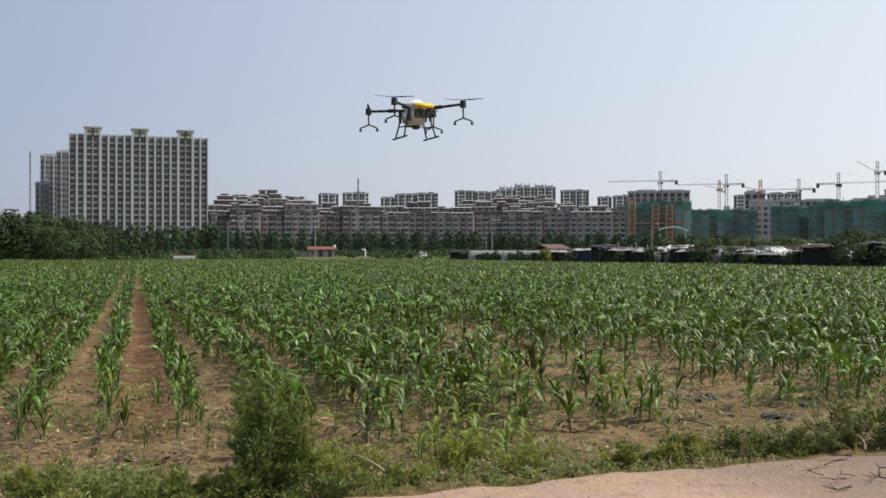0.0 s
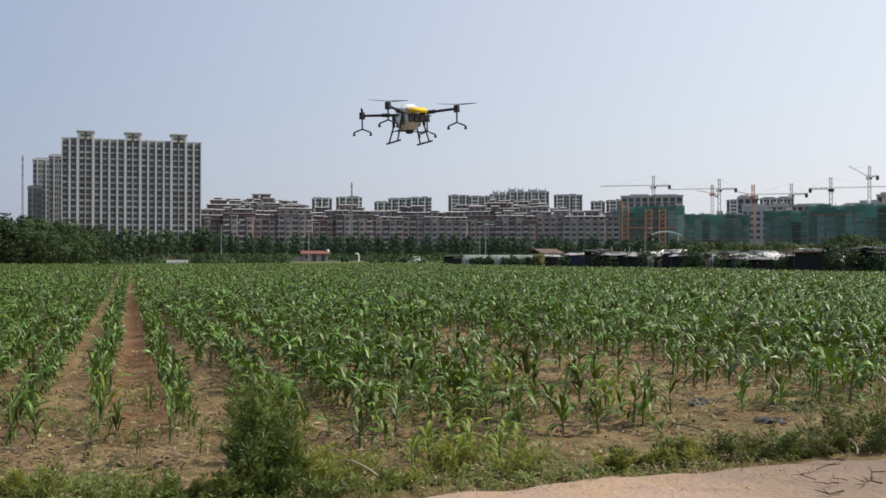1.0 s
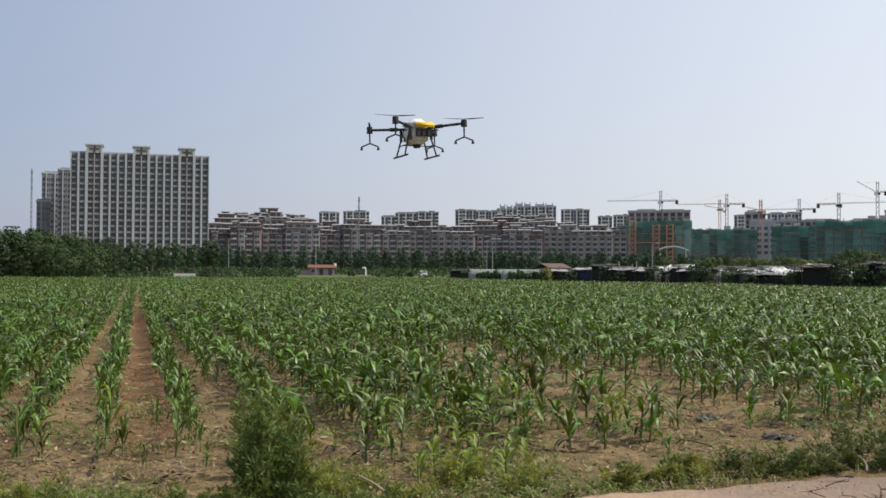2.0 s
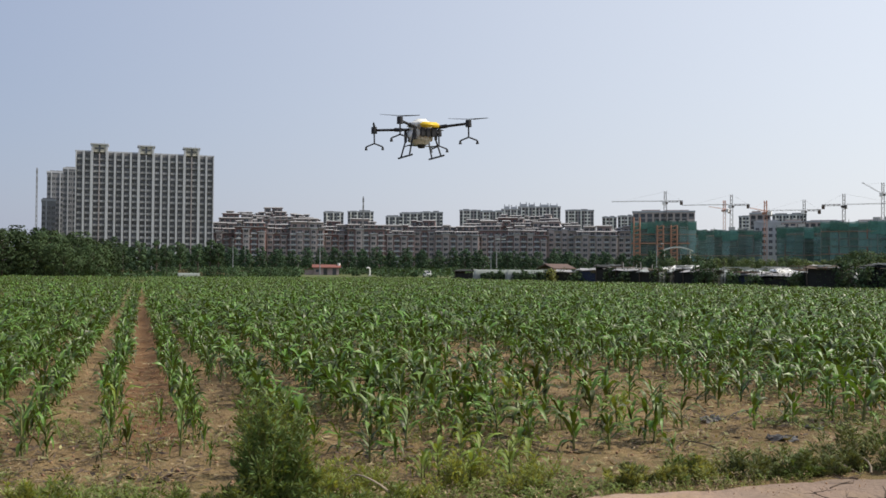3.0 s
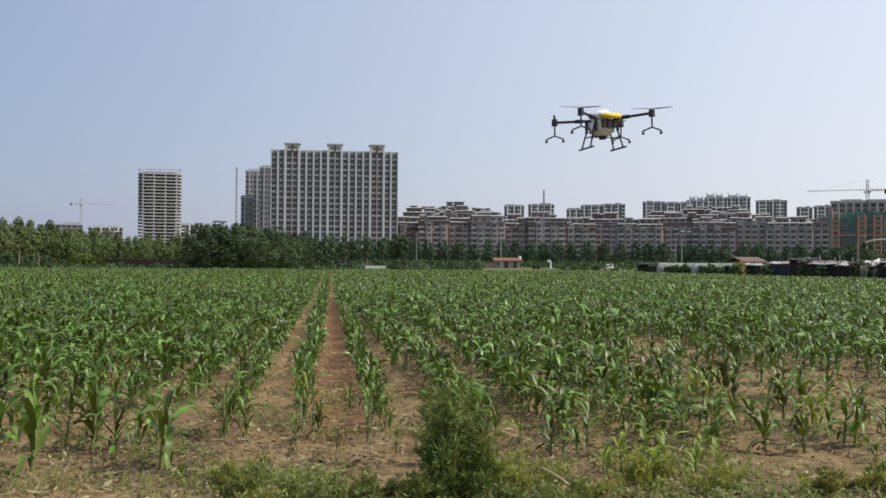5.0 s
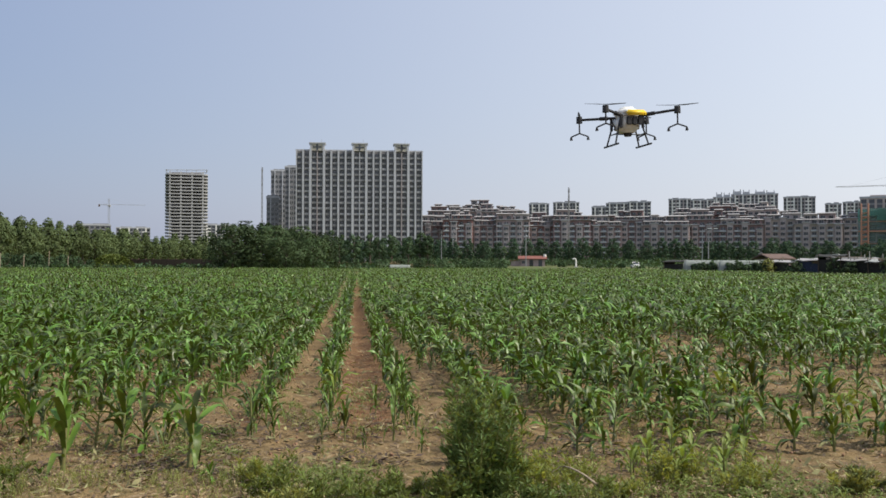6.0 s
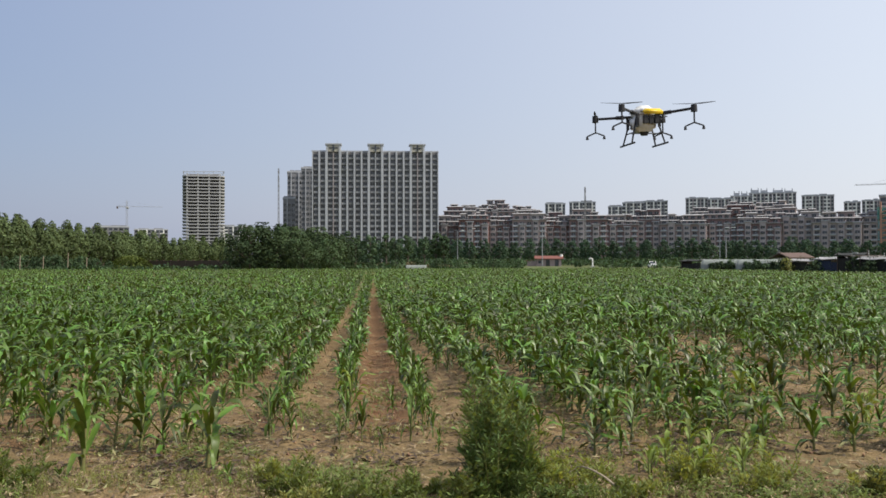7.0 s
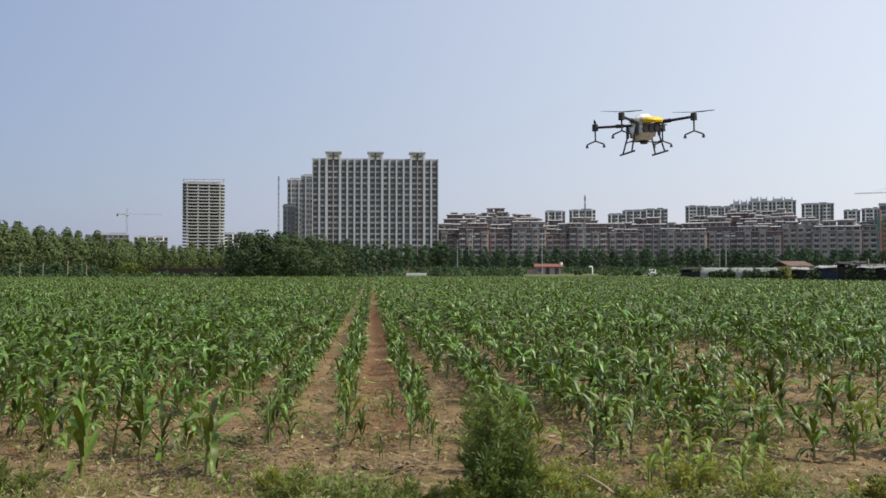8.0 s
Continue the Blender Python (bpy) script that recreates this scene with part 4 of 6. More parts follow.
def make_tree(name, h, spread_r, n, seed, crown_low=0.25, leaf=0.3, label="", form="round", leaves=None, clumps=16):
    """A tapered trunk, limbs, and a crown of many leaf clumps gathered round limb ends, facing outwards."""
    rng = random.Random(seed)
    t = thing(name, 0, -5000, 0, 0, label, "tree", "trees")
    bm = bmesh.new()
    top = Vector((rng.uniform(-0.3, 0.3), rng.uniform(-0.3, 0.3), h * 0.8))
    rod(bm, (0, 0, -0.1), top * 0.5, h * 0.022, h * 0.014, 7)
    rod(bm, top * 0.5, top, h * 0.014, h * 0.004, 6)
    blobs = []
    for k in range(clumps):
        f = (k + rng.random()) / clumps
        z = h * (crown_low + (0.95 - crown_low) * f)
        a = k * 2.4 + rng.uniform(-0.5, 0.5)
        wide = spread_r * crown_width(form, f)
        rad = spread_r * rng.uniform(0.3, 0.46) * (0.75 if f > 0.8 else 1.0)
        rr = max(0.0, wide - rad * 0.8) * rng.uniform(0.55, 1.1)
        p = Vector((rr * math.cos(a), rr * math.sin(a), min(z, h - rad * 0.6)))
        base = Vector((0, 0, max(h * 0.12, p.z - rr * 0.9 - 0.1 * h)))
        rod(bm, base, p, h * 0.007, h * 0.002, 5)
        blobs.append((p, rad))
    part("trunk", bm, M_BARK, t)
    mid = Vector((0, 0, h * (crown_low + 0.4 * (1 - crown_low))))

    def spot(g):
        c, rad = g.choice(blobs)
        d = Vector((g.gauss(0, 1), g.gauss(0, 1), g.gauss(0.15, 1))).normalized()
        q = c + Vector((d.x, d.y, d.z * (1.2 if form == "spire" else 0.9))) * rad * g.uniform(0.5, 1.08) ** 0.5
        q.z = min(max(q.z, h * crown_low * 0.6), h * 1.02)
        return q, (d + (q - mid).normalized() * 0.7).normalized()

    V, F = leaf_cards(n, spot, leaf, rng)
    part("crown", array_mesh("crown", V, F, leaves or M_TREE), leaves or M_TREE, t)
    return t


def put(protos, x, y, s, rng, z=0.0, label=""):
    p = rng.choice(protos)
    m = pose(x, y, z, 0, 0, rng.uniform(0, 360)) @ Matrix.Diagonal((s * rng.uniform(0.9, 1.15), s * rng.uniform(0.9, 1.15), s, 1))
    c = copy_thing(p, Matrix())
    c.matrix_basis = m
    if label:
        c["label"] = label
    return c


def plant_trees():
    rng = random.Random(5)
    slim = [make_tree("poplar_tree", 9.0, 2.5, 1150, 20 + i, 0.1, 0.29, "young dark green poplar in a roadside row", "oval", M_POPLAR, 22) for i in range(4)]
    broad = [make_tree("broadleaf_tree", 6.6, 3.7, 2100, 40 + i, 0.05, 0.225, "dense round green tree at the field's edge", leaves=M_TREEMID, clumps=18) for i in range(3)]
    young = [make_tree("young_tree", 8.6, 2.1, 800, 60 + i, 0.36, 0.26, "young green tree with a bare lower trunk", "oval", clumps=11) for i in range(3)]
    bright = [make_tree("young_tree", 8.8, 2.6, 1150, 80 + i, 0.22, 0.27, "sunlit young green tree with a bare lower trunk", "spire", M_TREESUNLIT, 18) for i in range(4)]
    hedge = [make_tree("broadleaf_tree", 5.6, 3.4, 900, 90 + i, 0.03, 0.3, "low bright green bushy tree beyond the sheds", leaves=M_TREESUNLIT, clumps=18) for i in range(3)]
    low = [make_tree("bush", 6.6, 3.4, 600, 95 + i, 0.02, 0.4, "low dark green bush along the field's far edge") for i in range(2)]
    # roadside rows in front of the apartment blocks: an even front row, a looser one behind
    az = 3.6
    while az < 31.5:
        x, y = polar(az + rng.uniform(-0.08, 0.08), 300 + rng.uniform(-2, 2))
        put(slim, x, y, rng.uniform(0.86, 1.0) * (1.0 if az < 22 else 0.9), rng)
        az += rng.uniform(0.8, 0.96)
    az = -2.6
    while az < 31.5:
        x, y = polar(az, 314 + rng.uniform(-3, 3))
        if az < 3.6 or rng.random() < 0.4:
            put(slim, x, y, rng.uniform(0.92, 1.04), rng)
        x, y = polar(az + 0.3, 328)
        put(low, x, y, rng.uniform(0.9, 1.05), rng, label="dense dark bush behind a row of poplars")
        az += rng.uniform(0.6, 0.8)
    az = 31.5
    while az < 47:
        x, y = polar(az, rng.uniform(230, 290))
        put(hedge if az > 32 and rng.random() < 0.85 else broad, x, y, rng.uniform(0.68, 0.92), rng)
        az += rng.uniform(0.2, 0.36)
    # dark clump before the netted blocks
    for az, r, k in ((41.5, 242, 0.9), (42.2, 238, 1.05), (42.9, 244, 1.0), (43.6, 240, 0.85)):
        x, y = polar(az, r)
        put(broad, x, y, k, rng)
    # thick clump in front of the tall slab
    for az, r, s in ((-8.0, 158, 0.86), (-7.35, 150, 1.1), (-6.4, 156, 1.2), (-5.7, 149, 0.86), (-4.95, 153, 1.08), (-4.2, 148, 0.78), (-3.45, 156, 1.08), (-2.55, 151, 0.8), (-1.9, 162, 0.95), (-7.0, 163, 1.16), (-5.35, 164, 1.18), (-4.0, 166, 1.12), (-3.0, 166, 1.0)):
        x, y = polar(az, r)
        put(broad, x, y, s, rng)
    for az in np.arange(-1.6, 4.8, 0.78):
        x, y = polar(az + rng.uniform(-0.25, 0.25), rng.uniform(185, 215))
        put(young, x, y, rng.uniform(0.66, 1.0), rng)
        x, y = polar(az + rng.uniform(-0.3, 0.3), rng.uniform(290, 315))
        put(slim, x, y, rng.uniform(0.75, 0.95), rng)
    for az in np.arange(-1.9, 9.2, 0.5):
        x, y = polar(az + rng.uniform(-0.2, 0.2), rng.uniform(166, 182))
        put(low, x, y, rng.uniform(0.18, 0.34), rng)
    # a dark hedge at the foot of the left-hand trees
    for az in np.arange(-26.0, -15.4, 0.42):
        x, y = polar(az + rng.uniform(-0.15, 0.15), rng.uniform(151, 156))
        put(low, x, y, rng.uniform(0.26, 0.42), rng)
    # the row that runs off to the left
    for k in range(46):
        f = k / 45
        az, r = -23.0 + 14.0 * f, 150 + 105 * f ** 1.1
        x, y = polar(az + rng.uniform(-0.2, 0.2), r)
        put(bright, x, y, rng.uniform(0.92, 1.16) * (1.0 - 0.22 * f), rng)
        if k % 3:
            x, y = polar(az + 0.3, r + 12)
            put(broad, x, y, rng.uniform(0.9, 1.15) * (1.0 - 0.15 * f), rng)
    for p in slim + broad + young + bright + hedge + low:
        for o in (*p.children_recursive, p):
            bpy.data.objects.remove(o)


plant_trees()


def scrub():
    """Rough low growth along the far edges of the field: one mass of leaf clumps."""
    rng = random.Random(9)
    spots = []
    for az in np.arange(-24, 9, 0.16):
        spots.append((az + rng.uniform(-0.1, 0.1), rng.uniform(152, 190), rng.uniform(0.4, 1.2)))
    for az in np.arange(-24.5, -15.5, 0.12):
        spots.append((az, rng.uniform(147, 152), rng.uniform(0.4, 1.0)))
    for az in np.arange(2, 47, 0.13):
        if 9.2 < az < 14.2:
            continue
        spots.append((az + rng.uniform(-0.1, 0.1), rng.uniform(180, 285), rng.uniform(0.8, 2.6)))

    def spot(g):
        az, r, s = g.choice(spots)
        x, y = polar(az, r)
        d = Vector((g.gauss(0, 1), g.gauss(0, 1), g.gauss(0, 1))).normalized() * s * g.uniform(0.4, 1)
        return Vector((x + d.x * 1.5, y + d.y, max(0.05, s * 0.5 + d.z * 0.55)))

    for az in np.arange(2, 31, 0.11):
        spots.append((az, rng.uniform(286, 297), rng.uniform(1.6, 2.7)))
    V, F = leaf_cards(25000, spot, 0.36, rng)
    ob = new("scrub", array_mesh("scrub", V, F, M_TREE))
    tagged(ob, "low rough green scrub along the far field edge", "bushes", kind="stuff")


scrub()


def dry_brush():
    """Heaps of reddish dry stalks among the young trees."""
    rng = random.Random(19)
    heaps = [(rng.uniform(-1.4, 6.5), rng.uniform(176, 192), rng.uniform(0.7, 1.5)) for _ in range(26)]

    def spot(g):
        az, r, h = g.choice(heaps)
        x, y = polar(az, r)
        u = g.uniform(-1, 1)
        return Vector((x + u * 3.2, y + g.uniform(-0.8, 0.8), 0.05 + h * (1 - u * u) * math.sqrt(g.random())))

    V, F = leaf_cards(5200, spot, 0.17, rng)
    V[:, 2] = np.maximum(V[:, 2], 0.0)
    ob = new("dry_brush", array_mesh("dry_brush", V, F, M_BRUSH))
    tagged(ob, "heaps of reddish dry brush between young trees", "brush", kind="stuff")


dry_brush()


def fence_post(az, r, h):
    x, y = polar(az, r)
    t = thing("fence_post", x, y, 0, 0, "thin pale wooden post before a dark hedge", "post", "posts before the hedge")
    bm = bmesh.new()
    rod(bm, (0, 0, -0.1), (0.06, 0.03, h), 0.06, 0.05)
    part("shaft", bm, M_DEADWOOD, t)


for az, h in ((-21.6, 3.4), (-20.1, 2.6), (-18.9, 2.4), (-17.6, 2.9), (-16.6, 2.2)):
    fence_post(az, 148.5, h)


def vine_mound():
    """A pale green mound of climbing weeds before the left-hand trees."""
    x, y = polar(-14.2, 158)
    t = thing("vine_mound", x, y, 0, 14, "pale green mound of climbing weeds at the field edge", "bush")
    V, F = leaf_cards(2600, lambda g: Vector((g.uniform(-3.4, 3.4), g.uniform(-1, 1), 2.5 * g.random() ** 0.5)), 0.17, random.Random(71))
    V[:, 2] = np.minimum(V[:, 2], 2.6 - 0.13 * V[:, 0] ** 2)
    V[:, 2] = np.maximum(V[:, 2], 0.01)
    part("foliage", array_mesh("foliage", V, F, M_WEED), M_WEED, t)


vine_mound()


# ---- things at the far field edge ----
def gable_house(x, y, rz, w, d, h, rise, roof, label, openings):
    t = thing("house", x, y, 0, rz, label, "house")
    bm = bmesh.new()
    box(bm, -w / 2, w / 2, 0, d, 0, h)
    part("wall", bm, M_MAUVE, t)
    bm = bmesh.new()
    e = 0.6
    pts = [(-e, h - 0.05), (d / 2, h + rise), (d + e, h - 0.05), (d + e, h + 0.12), (d / 2, h + rise + 0.2), (-e, h + 0.12)]
    ends = [[bm.verts.new((sx * (w / 2 + e), py, pz)) for py, pz in pts] for sx in (-1, 1)]
    for i in range(6):
        bm.faces.new((ends[0][i], ends[0][(i + 1) % 6], ends[1][(i + 1) % 6], ends[1][i]))
    bm.faces.new(ends[0][::-1])
    bm.faces.new(ends[1])
    part("roof", bm, roof, t)
    for nm, ox, ow, oz, oh in openings:
        bm = bmesh.new()
        box(bm, ox - ow / 2, ox + ow / 2, -0.06, -0.004, oz, oz + oh)
        part(nm, bm, M_GLASS, t)
    return t


hx, hy = polar(10.9, 272)
hut = gable_house(hx, hy, -10.9, 7.2, 4.5, 2.1, 0.75, M_REDROOF, "small pinkish farm hut with a red tiled gable roof", (("door", -0.3, 1.1, 0, 1.9), ("door", 2.3, 1.1, 0, 1.9), ("window", -2.6, 0.9, 0.8, 0.8)))
bm = bmesh.new()
box(bm, -6.3, -3.71, 0.6, 3.6, 0, 1.5)
part("annex", bm, M_MAUVE, hut)
bm = bmesh.new()
for v in box(bm, -6.7, -4.32, 0.2, 4.0, 1.5, 1.65):
    v.co.z += 0.25 if v.co.x > -5 else 0.0
part("annex_roof", bm, M_REDROOF, hut)
bm = bmesh.new()
rod(bm, (3.6, 1.6, 2.6), (3.6, 1.6, 3.5), 0.42, sides=12)
part("roof_tank", bm, M_WHITE, hut, "white roof tank")
hx, hy = polar(25.4, 165)
gable_house(hx, hy, 12, 3.8, 4, 2.0, 0.7, M_FADED, "low hut with a faded orange roof behind sheds", (("door", -0.6, 1.1, 0, 1.9),))


def car(x, y, rz, colour, label):
    """A small car: body with a cabin, glazing, four wheels."""
    t = thing("car", x, y, 0, rz, label, "car", "parked cars")
    bm = bmesh.new()
    r = box(bm, -2.1, 2.1, -0.85, 0.85, 0.3, 0.85)
    bmesh.ops.bevel(bm, geom=bm.edges[:], offset=0.12, segments=2, affect="EDGES")
    part("body", bm, colour, t, smooth=False)
    bm = bmesh.new()
    for v in box(bm, -1.5, 0.9, -0.75, 0.75, 0.83, 1.45):
        if v.co.z > 1.2:
            v.co.x *= 0.72
            v.co.y *= 0.85
    part("cabin", bm, colour, t)
    for name, x0, x1, out in (("rear_window", -1.5, -1.08, -0.02), ("windscreen", 0.9, 0.648, 0.02)):
        bm = bmesh.new()
        for dx in (0, 1):
            for py, f in ((-0.62, 0.2), (0.62, 0.2), (0.54, 0.85), (-0.54, 0.85)):
                bm.verts.new((x0 + (x1 - x0) * f + out * (0.2 + dx), py, 0.83 + 0.62 * f))
        v = list(bm.verts)
        bm.faces.new(v[:4])
        bm.faces.new(v[7:3:-1])
        for i in range(4):
            bm.faces.new((v[i], v[4 + i], v[4 + (i + 1) % 4], v[(i + 1) % 4]))
        part(name, bm, M_GLASS, t)
    for s in (-1, 1):
        bm = bmesh.new()
        for v in box(bm, -1.3, 0.7, s * 0.76 - 0.02, s * 0.76 + 0.02, 0.95, 1.35):
            if v.co.z > 1.2:
                v.co.x *= 0.78
                v.co.y *= 0.91
        part("side_window", bm, M_GLASS, t)
        for wx in (-1.3, 1.3):
            bm = bmesh.new()
            rod(bm, (wx, s * 0.7, 0.31), (wx, s * 0.9, 0.31), 0.31, sides=14)
            part("wheel", bm, M_BLACK, t)


cx, cy = polar(17.1, 205)
car(cx, cy, 76, M_WHITE, "white car parked past the field's far edge")
bx, by = polar(13.55, 235)
t = thing("standpipe", bx, by, 0, -13, "white bent irrigation standpipe near the tree line", "standpipe")
bm = bmesh.new()
tube(bm, [Vector((0, 0, 0.25)), Vector((0, 0, 1.6)), Vector((-0.06, 0, 1.95)), Vector((-0.28, 0, 2.15)), Vector((-0.6, 0, 2.15)), Vector((-0.85, 0, 1.95))], [0.2] * 6)
part("pipe", bm, M_WHITE, t)
bm = bmesh.new()
box(bm, -0.5, 0.5, -0.5, 0.5, 0, 0.25)
part("plinth", bm, M_CONC, t)
for k, (az, r, h) in enumerate(((14.25, 232, 1.7), (14.75, 228, 2.1), (15.2, 230, 1.6), (15.75, 226, 1.9), (12.7, 236, 1.4), (16.3, 222, 1.5), (8.7, 250, 2.2), (8.0, 245, 1.9))):
    px, py = polar(az, r)
    make_tree("shrub", h, 1.3, 420, 380 + k, 0.02, 0.2, "rounded dark green shrub at the far field edge").matrix_basis = pose(px, py, 0, 0, 0, k * 70)


def shed(x, y, rz, w, d, h, wall, roof, label, drop=0.4):
    """A makeshift lean-to: posts, sagging side sheets in strips, a sloping roof sheet with an overhang."""
    t = thing("shed", x, y, 0, rz, label, "shed", "sheds along the field")
    n = max(2, int(w / 1.6))
    for i in range(n):
        x0, x1 = -w / 2 + w * i / n, -w / 2 + w * (i + 1) / n
        bm = bmesh.new()
        hh = h - random.uniform(0.02, 0.35)
        y0 = random.uniform(-0.06, 0.06)
        box(bm, x0 + 0.01, x1 - 0.01, y0, y0 + 0.04, 0, hh)
        part("side_sheet", bm, wall, t)
    for i in range(n + 1):
        px = -w / 2 + w * i / n
        if i % 2 == 0:
            bm = bmesh.new()
            rod(bm, (px, -0.12, 0), (px + random.uniform(-0.1, 0.1), -0.12, h + random.uniform(0, 0.5)), 0.05)
            part("post", bm, M_BARK, t)
    for sx in (-w / 2, w / 2):
        bm = bmesh.new()
        box(bm, sx - 0.03, sx + 0.03, 0.08, d, 0, h - drop * 0.4)
        part("side_sheet", bm, wall, t)
    bm = bmesh.new()
    k = 7
    top, low = [], []
    for i in range(k + 1):
        px = -w / 2 - 0.3 + (w + 0.6) * i / k
        for py, pz in ((-0.35, h), (d * 0.5, h + 0.25), (d + 0.3, h - drop)):
            z = pz + random.uniform(-0.06, 0.06)
            top.append(bm.verts.new((px, py, z + 0.05)))
            low.append(bm.verts.new((px, py, z)))
    for i in range(k):
        for j in range(2):
            a = i * 3 + j
            bm.faces.new((top[a], top[a + 3], top[a + 4], top[a + 1]))
            bm.faces.new((low[a], low[a + 1], low[a + 4], low[a + 3]))
        for a, b in ((i * 3, i * 3 + 3), (i * 3 + 5, i * 3 + 2)):
            bm.faces.new((low[a], low[b], top[b], top[a]))
    part("roof_sheet", bm, roof, t)
    for i in range(random.randint(1, 3)):
        a, c, s = random.uniform(-w / 2, w / 2), random.uniform(0.2, d * 0.6), random.uniform(0.35, 0.9)
        bm = bmesh.new()
        n = 5
        g = [[bm.verts.new((a + s * (2 * u / n - 1), c + 0.8 * s * (2 * v / n - 1), h + 0.17 + random.uniform(0.0, 0.2) - 0.08 * (u in (0, n) or v in (0, n)))) for v in range(n + 1)] for u in range(n + 1)]
        for u in range(n):
            for v in range(n):
                bm.faces.new((g[u][v], g[u + 1][v], g[u + 1][v + 1], g[u][v + 1]))
        bmesh.ops.solidify(bm, geom=bm.faces[:], thickness=0.12)
        part("loose_sheet", bm, random.choice((M_TARP, M_BLACKNET, M_ROOFGREY, M_TWIG, M_WHITE)), t)


def poly_tunnel(x, y, rz, w, length, h, label="long low greenhouse tunnel of cloudy white plastic"):
    t = thing("poly_tunnel", x, y, 0, rz, label, "greenhouse", "plastic tunnels")
    bm = bmesh.new()
    k, n = 9, 14
    rows = []
    for i in range(n + 1):
        rows.append([bm.verts.new((-length / 2 + length * i / n, -w / 2 * math.cos(math.pi * j / k), h * abs(math.sin(math.pi * j / k)) ** 0.5 * (0.985 + 0.02 * (i % 2)) + 0.01)) for j in range(k + 1)])
    for i in range(n):
        for j in range(k):
            bm.faces.new((rows[i][j], rows[i + 1][j], rows[i + 1][j + 1], rows[i][j + 1]))
    bm.faces.new(rows[0])
    bm.faces.new(rows[-1][::-1])
    part("cover", bm, M_CLOUDY, t, smooth=True)
    for i in range(0, n + 1, 2):
        bm = bmesh.new()
        px = -length / 2 + length * i / n
        for j in range(k):
            a, b = math.pi * j / k, math.pi * (j + 1) / k
            rod(bm, (px, -w / 2 * math.cos(a) * 1.01, h * math.sin(a) ** 0.5 * 1.01), (px, -w / 2 * math.cos(b) * 1.01, h * max(0.0, math.sin(b)) ** 0.5 * 1.01), 0.025, sides=4)
        part("hoop", bm, M_CLOUDY, t)


def edge_point(az):
    """Where the line of sheds along the field's right-hand back edge is met at a bearing."""
    (x0, y0), (x1, y1) = (45.0, 131.0), (55.5, 57.0)
    s, c = math.sin(radians(az)), math.cos(radians(az))
    k = (x0 * c - y0 * s) / ((y1 - y0) * s - (x1 - x0) * c)
    return x0 + (x1 - x0) * k, y0 + (y1 - y0) * k


SHEDS = [
    (19.5, 6, 1.5, M_BLACKNET, M_BLACKNET, "low black shade-net shed at the field's edge"),
    (25.4, 4, 1.5, M_BLACKNET, M_ROOFGREY, "low black-sided shed under grey sheeting"),
    (26.8, 3, 1.7, M_BLUESHEET, M_ROOFGREY, "patched shed with faded blue side sheets")]
_r = random.Random(17)
_az = 28.0
ROOFS = ((M_BLACKNET, "black netting"), (M_TARP, "a pale tarpaulin"), (M_BLACKNET, "black netting"), (M_TWIG, "brush and sheeting"), (M_WHITE, "a white plastic sheet"), (M_ROOFGREY, "grey sheeting"))
while _az < 46:
    _w = _r.uniform(1.5, 3.4)
    _roof, _what = _r.choice(ROOFS)
    _wall = M_BLUESHEET if 36 < _az < 37 else M_BLACKNET
    SHEDS.append((_az, _w, _r.uniform(1.2, 2.15), _wall, _roof, "dark makeshift shed roofed with " + _what))
    _az += _w * 0.42 + _r.uniform(0.1, 0.5)
for az, w, h, wall, roof, label in SHEDS:
    x, y = edge_point(az)
    shed(x + _r.uniform(-0.4, 1.2), y + _r.uniform(-0.3, 0.8), -az - 25 + _r.uniform(-12, 12), w, 3, h, wall, roof, label, _r.uniform(-0.2, 0.5))


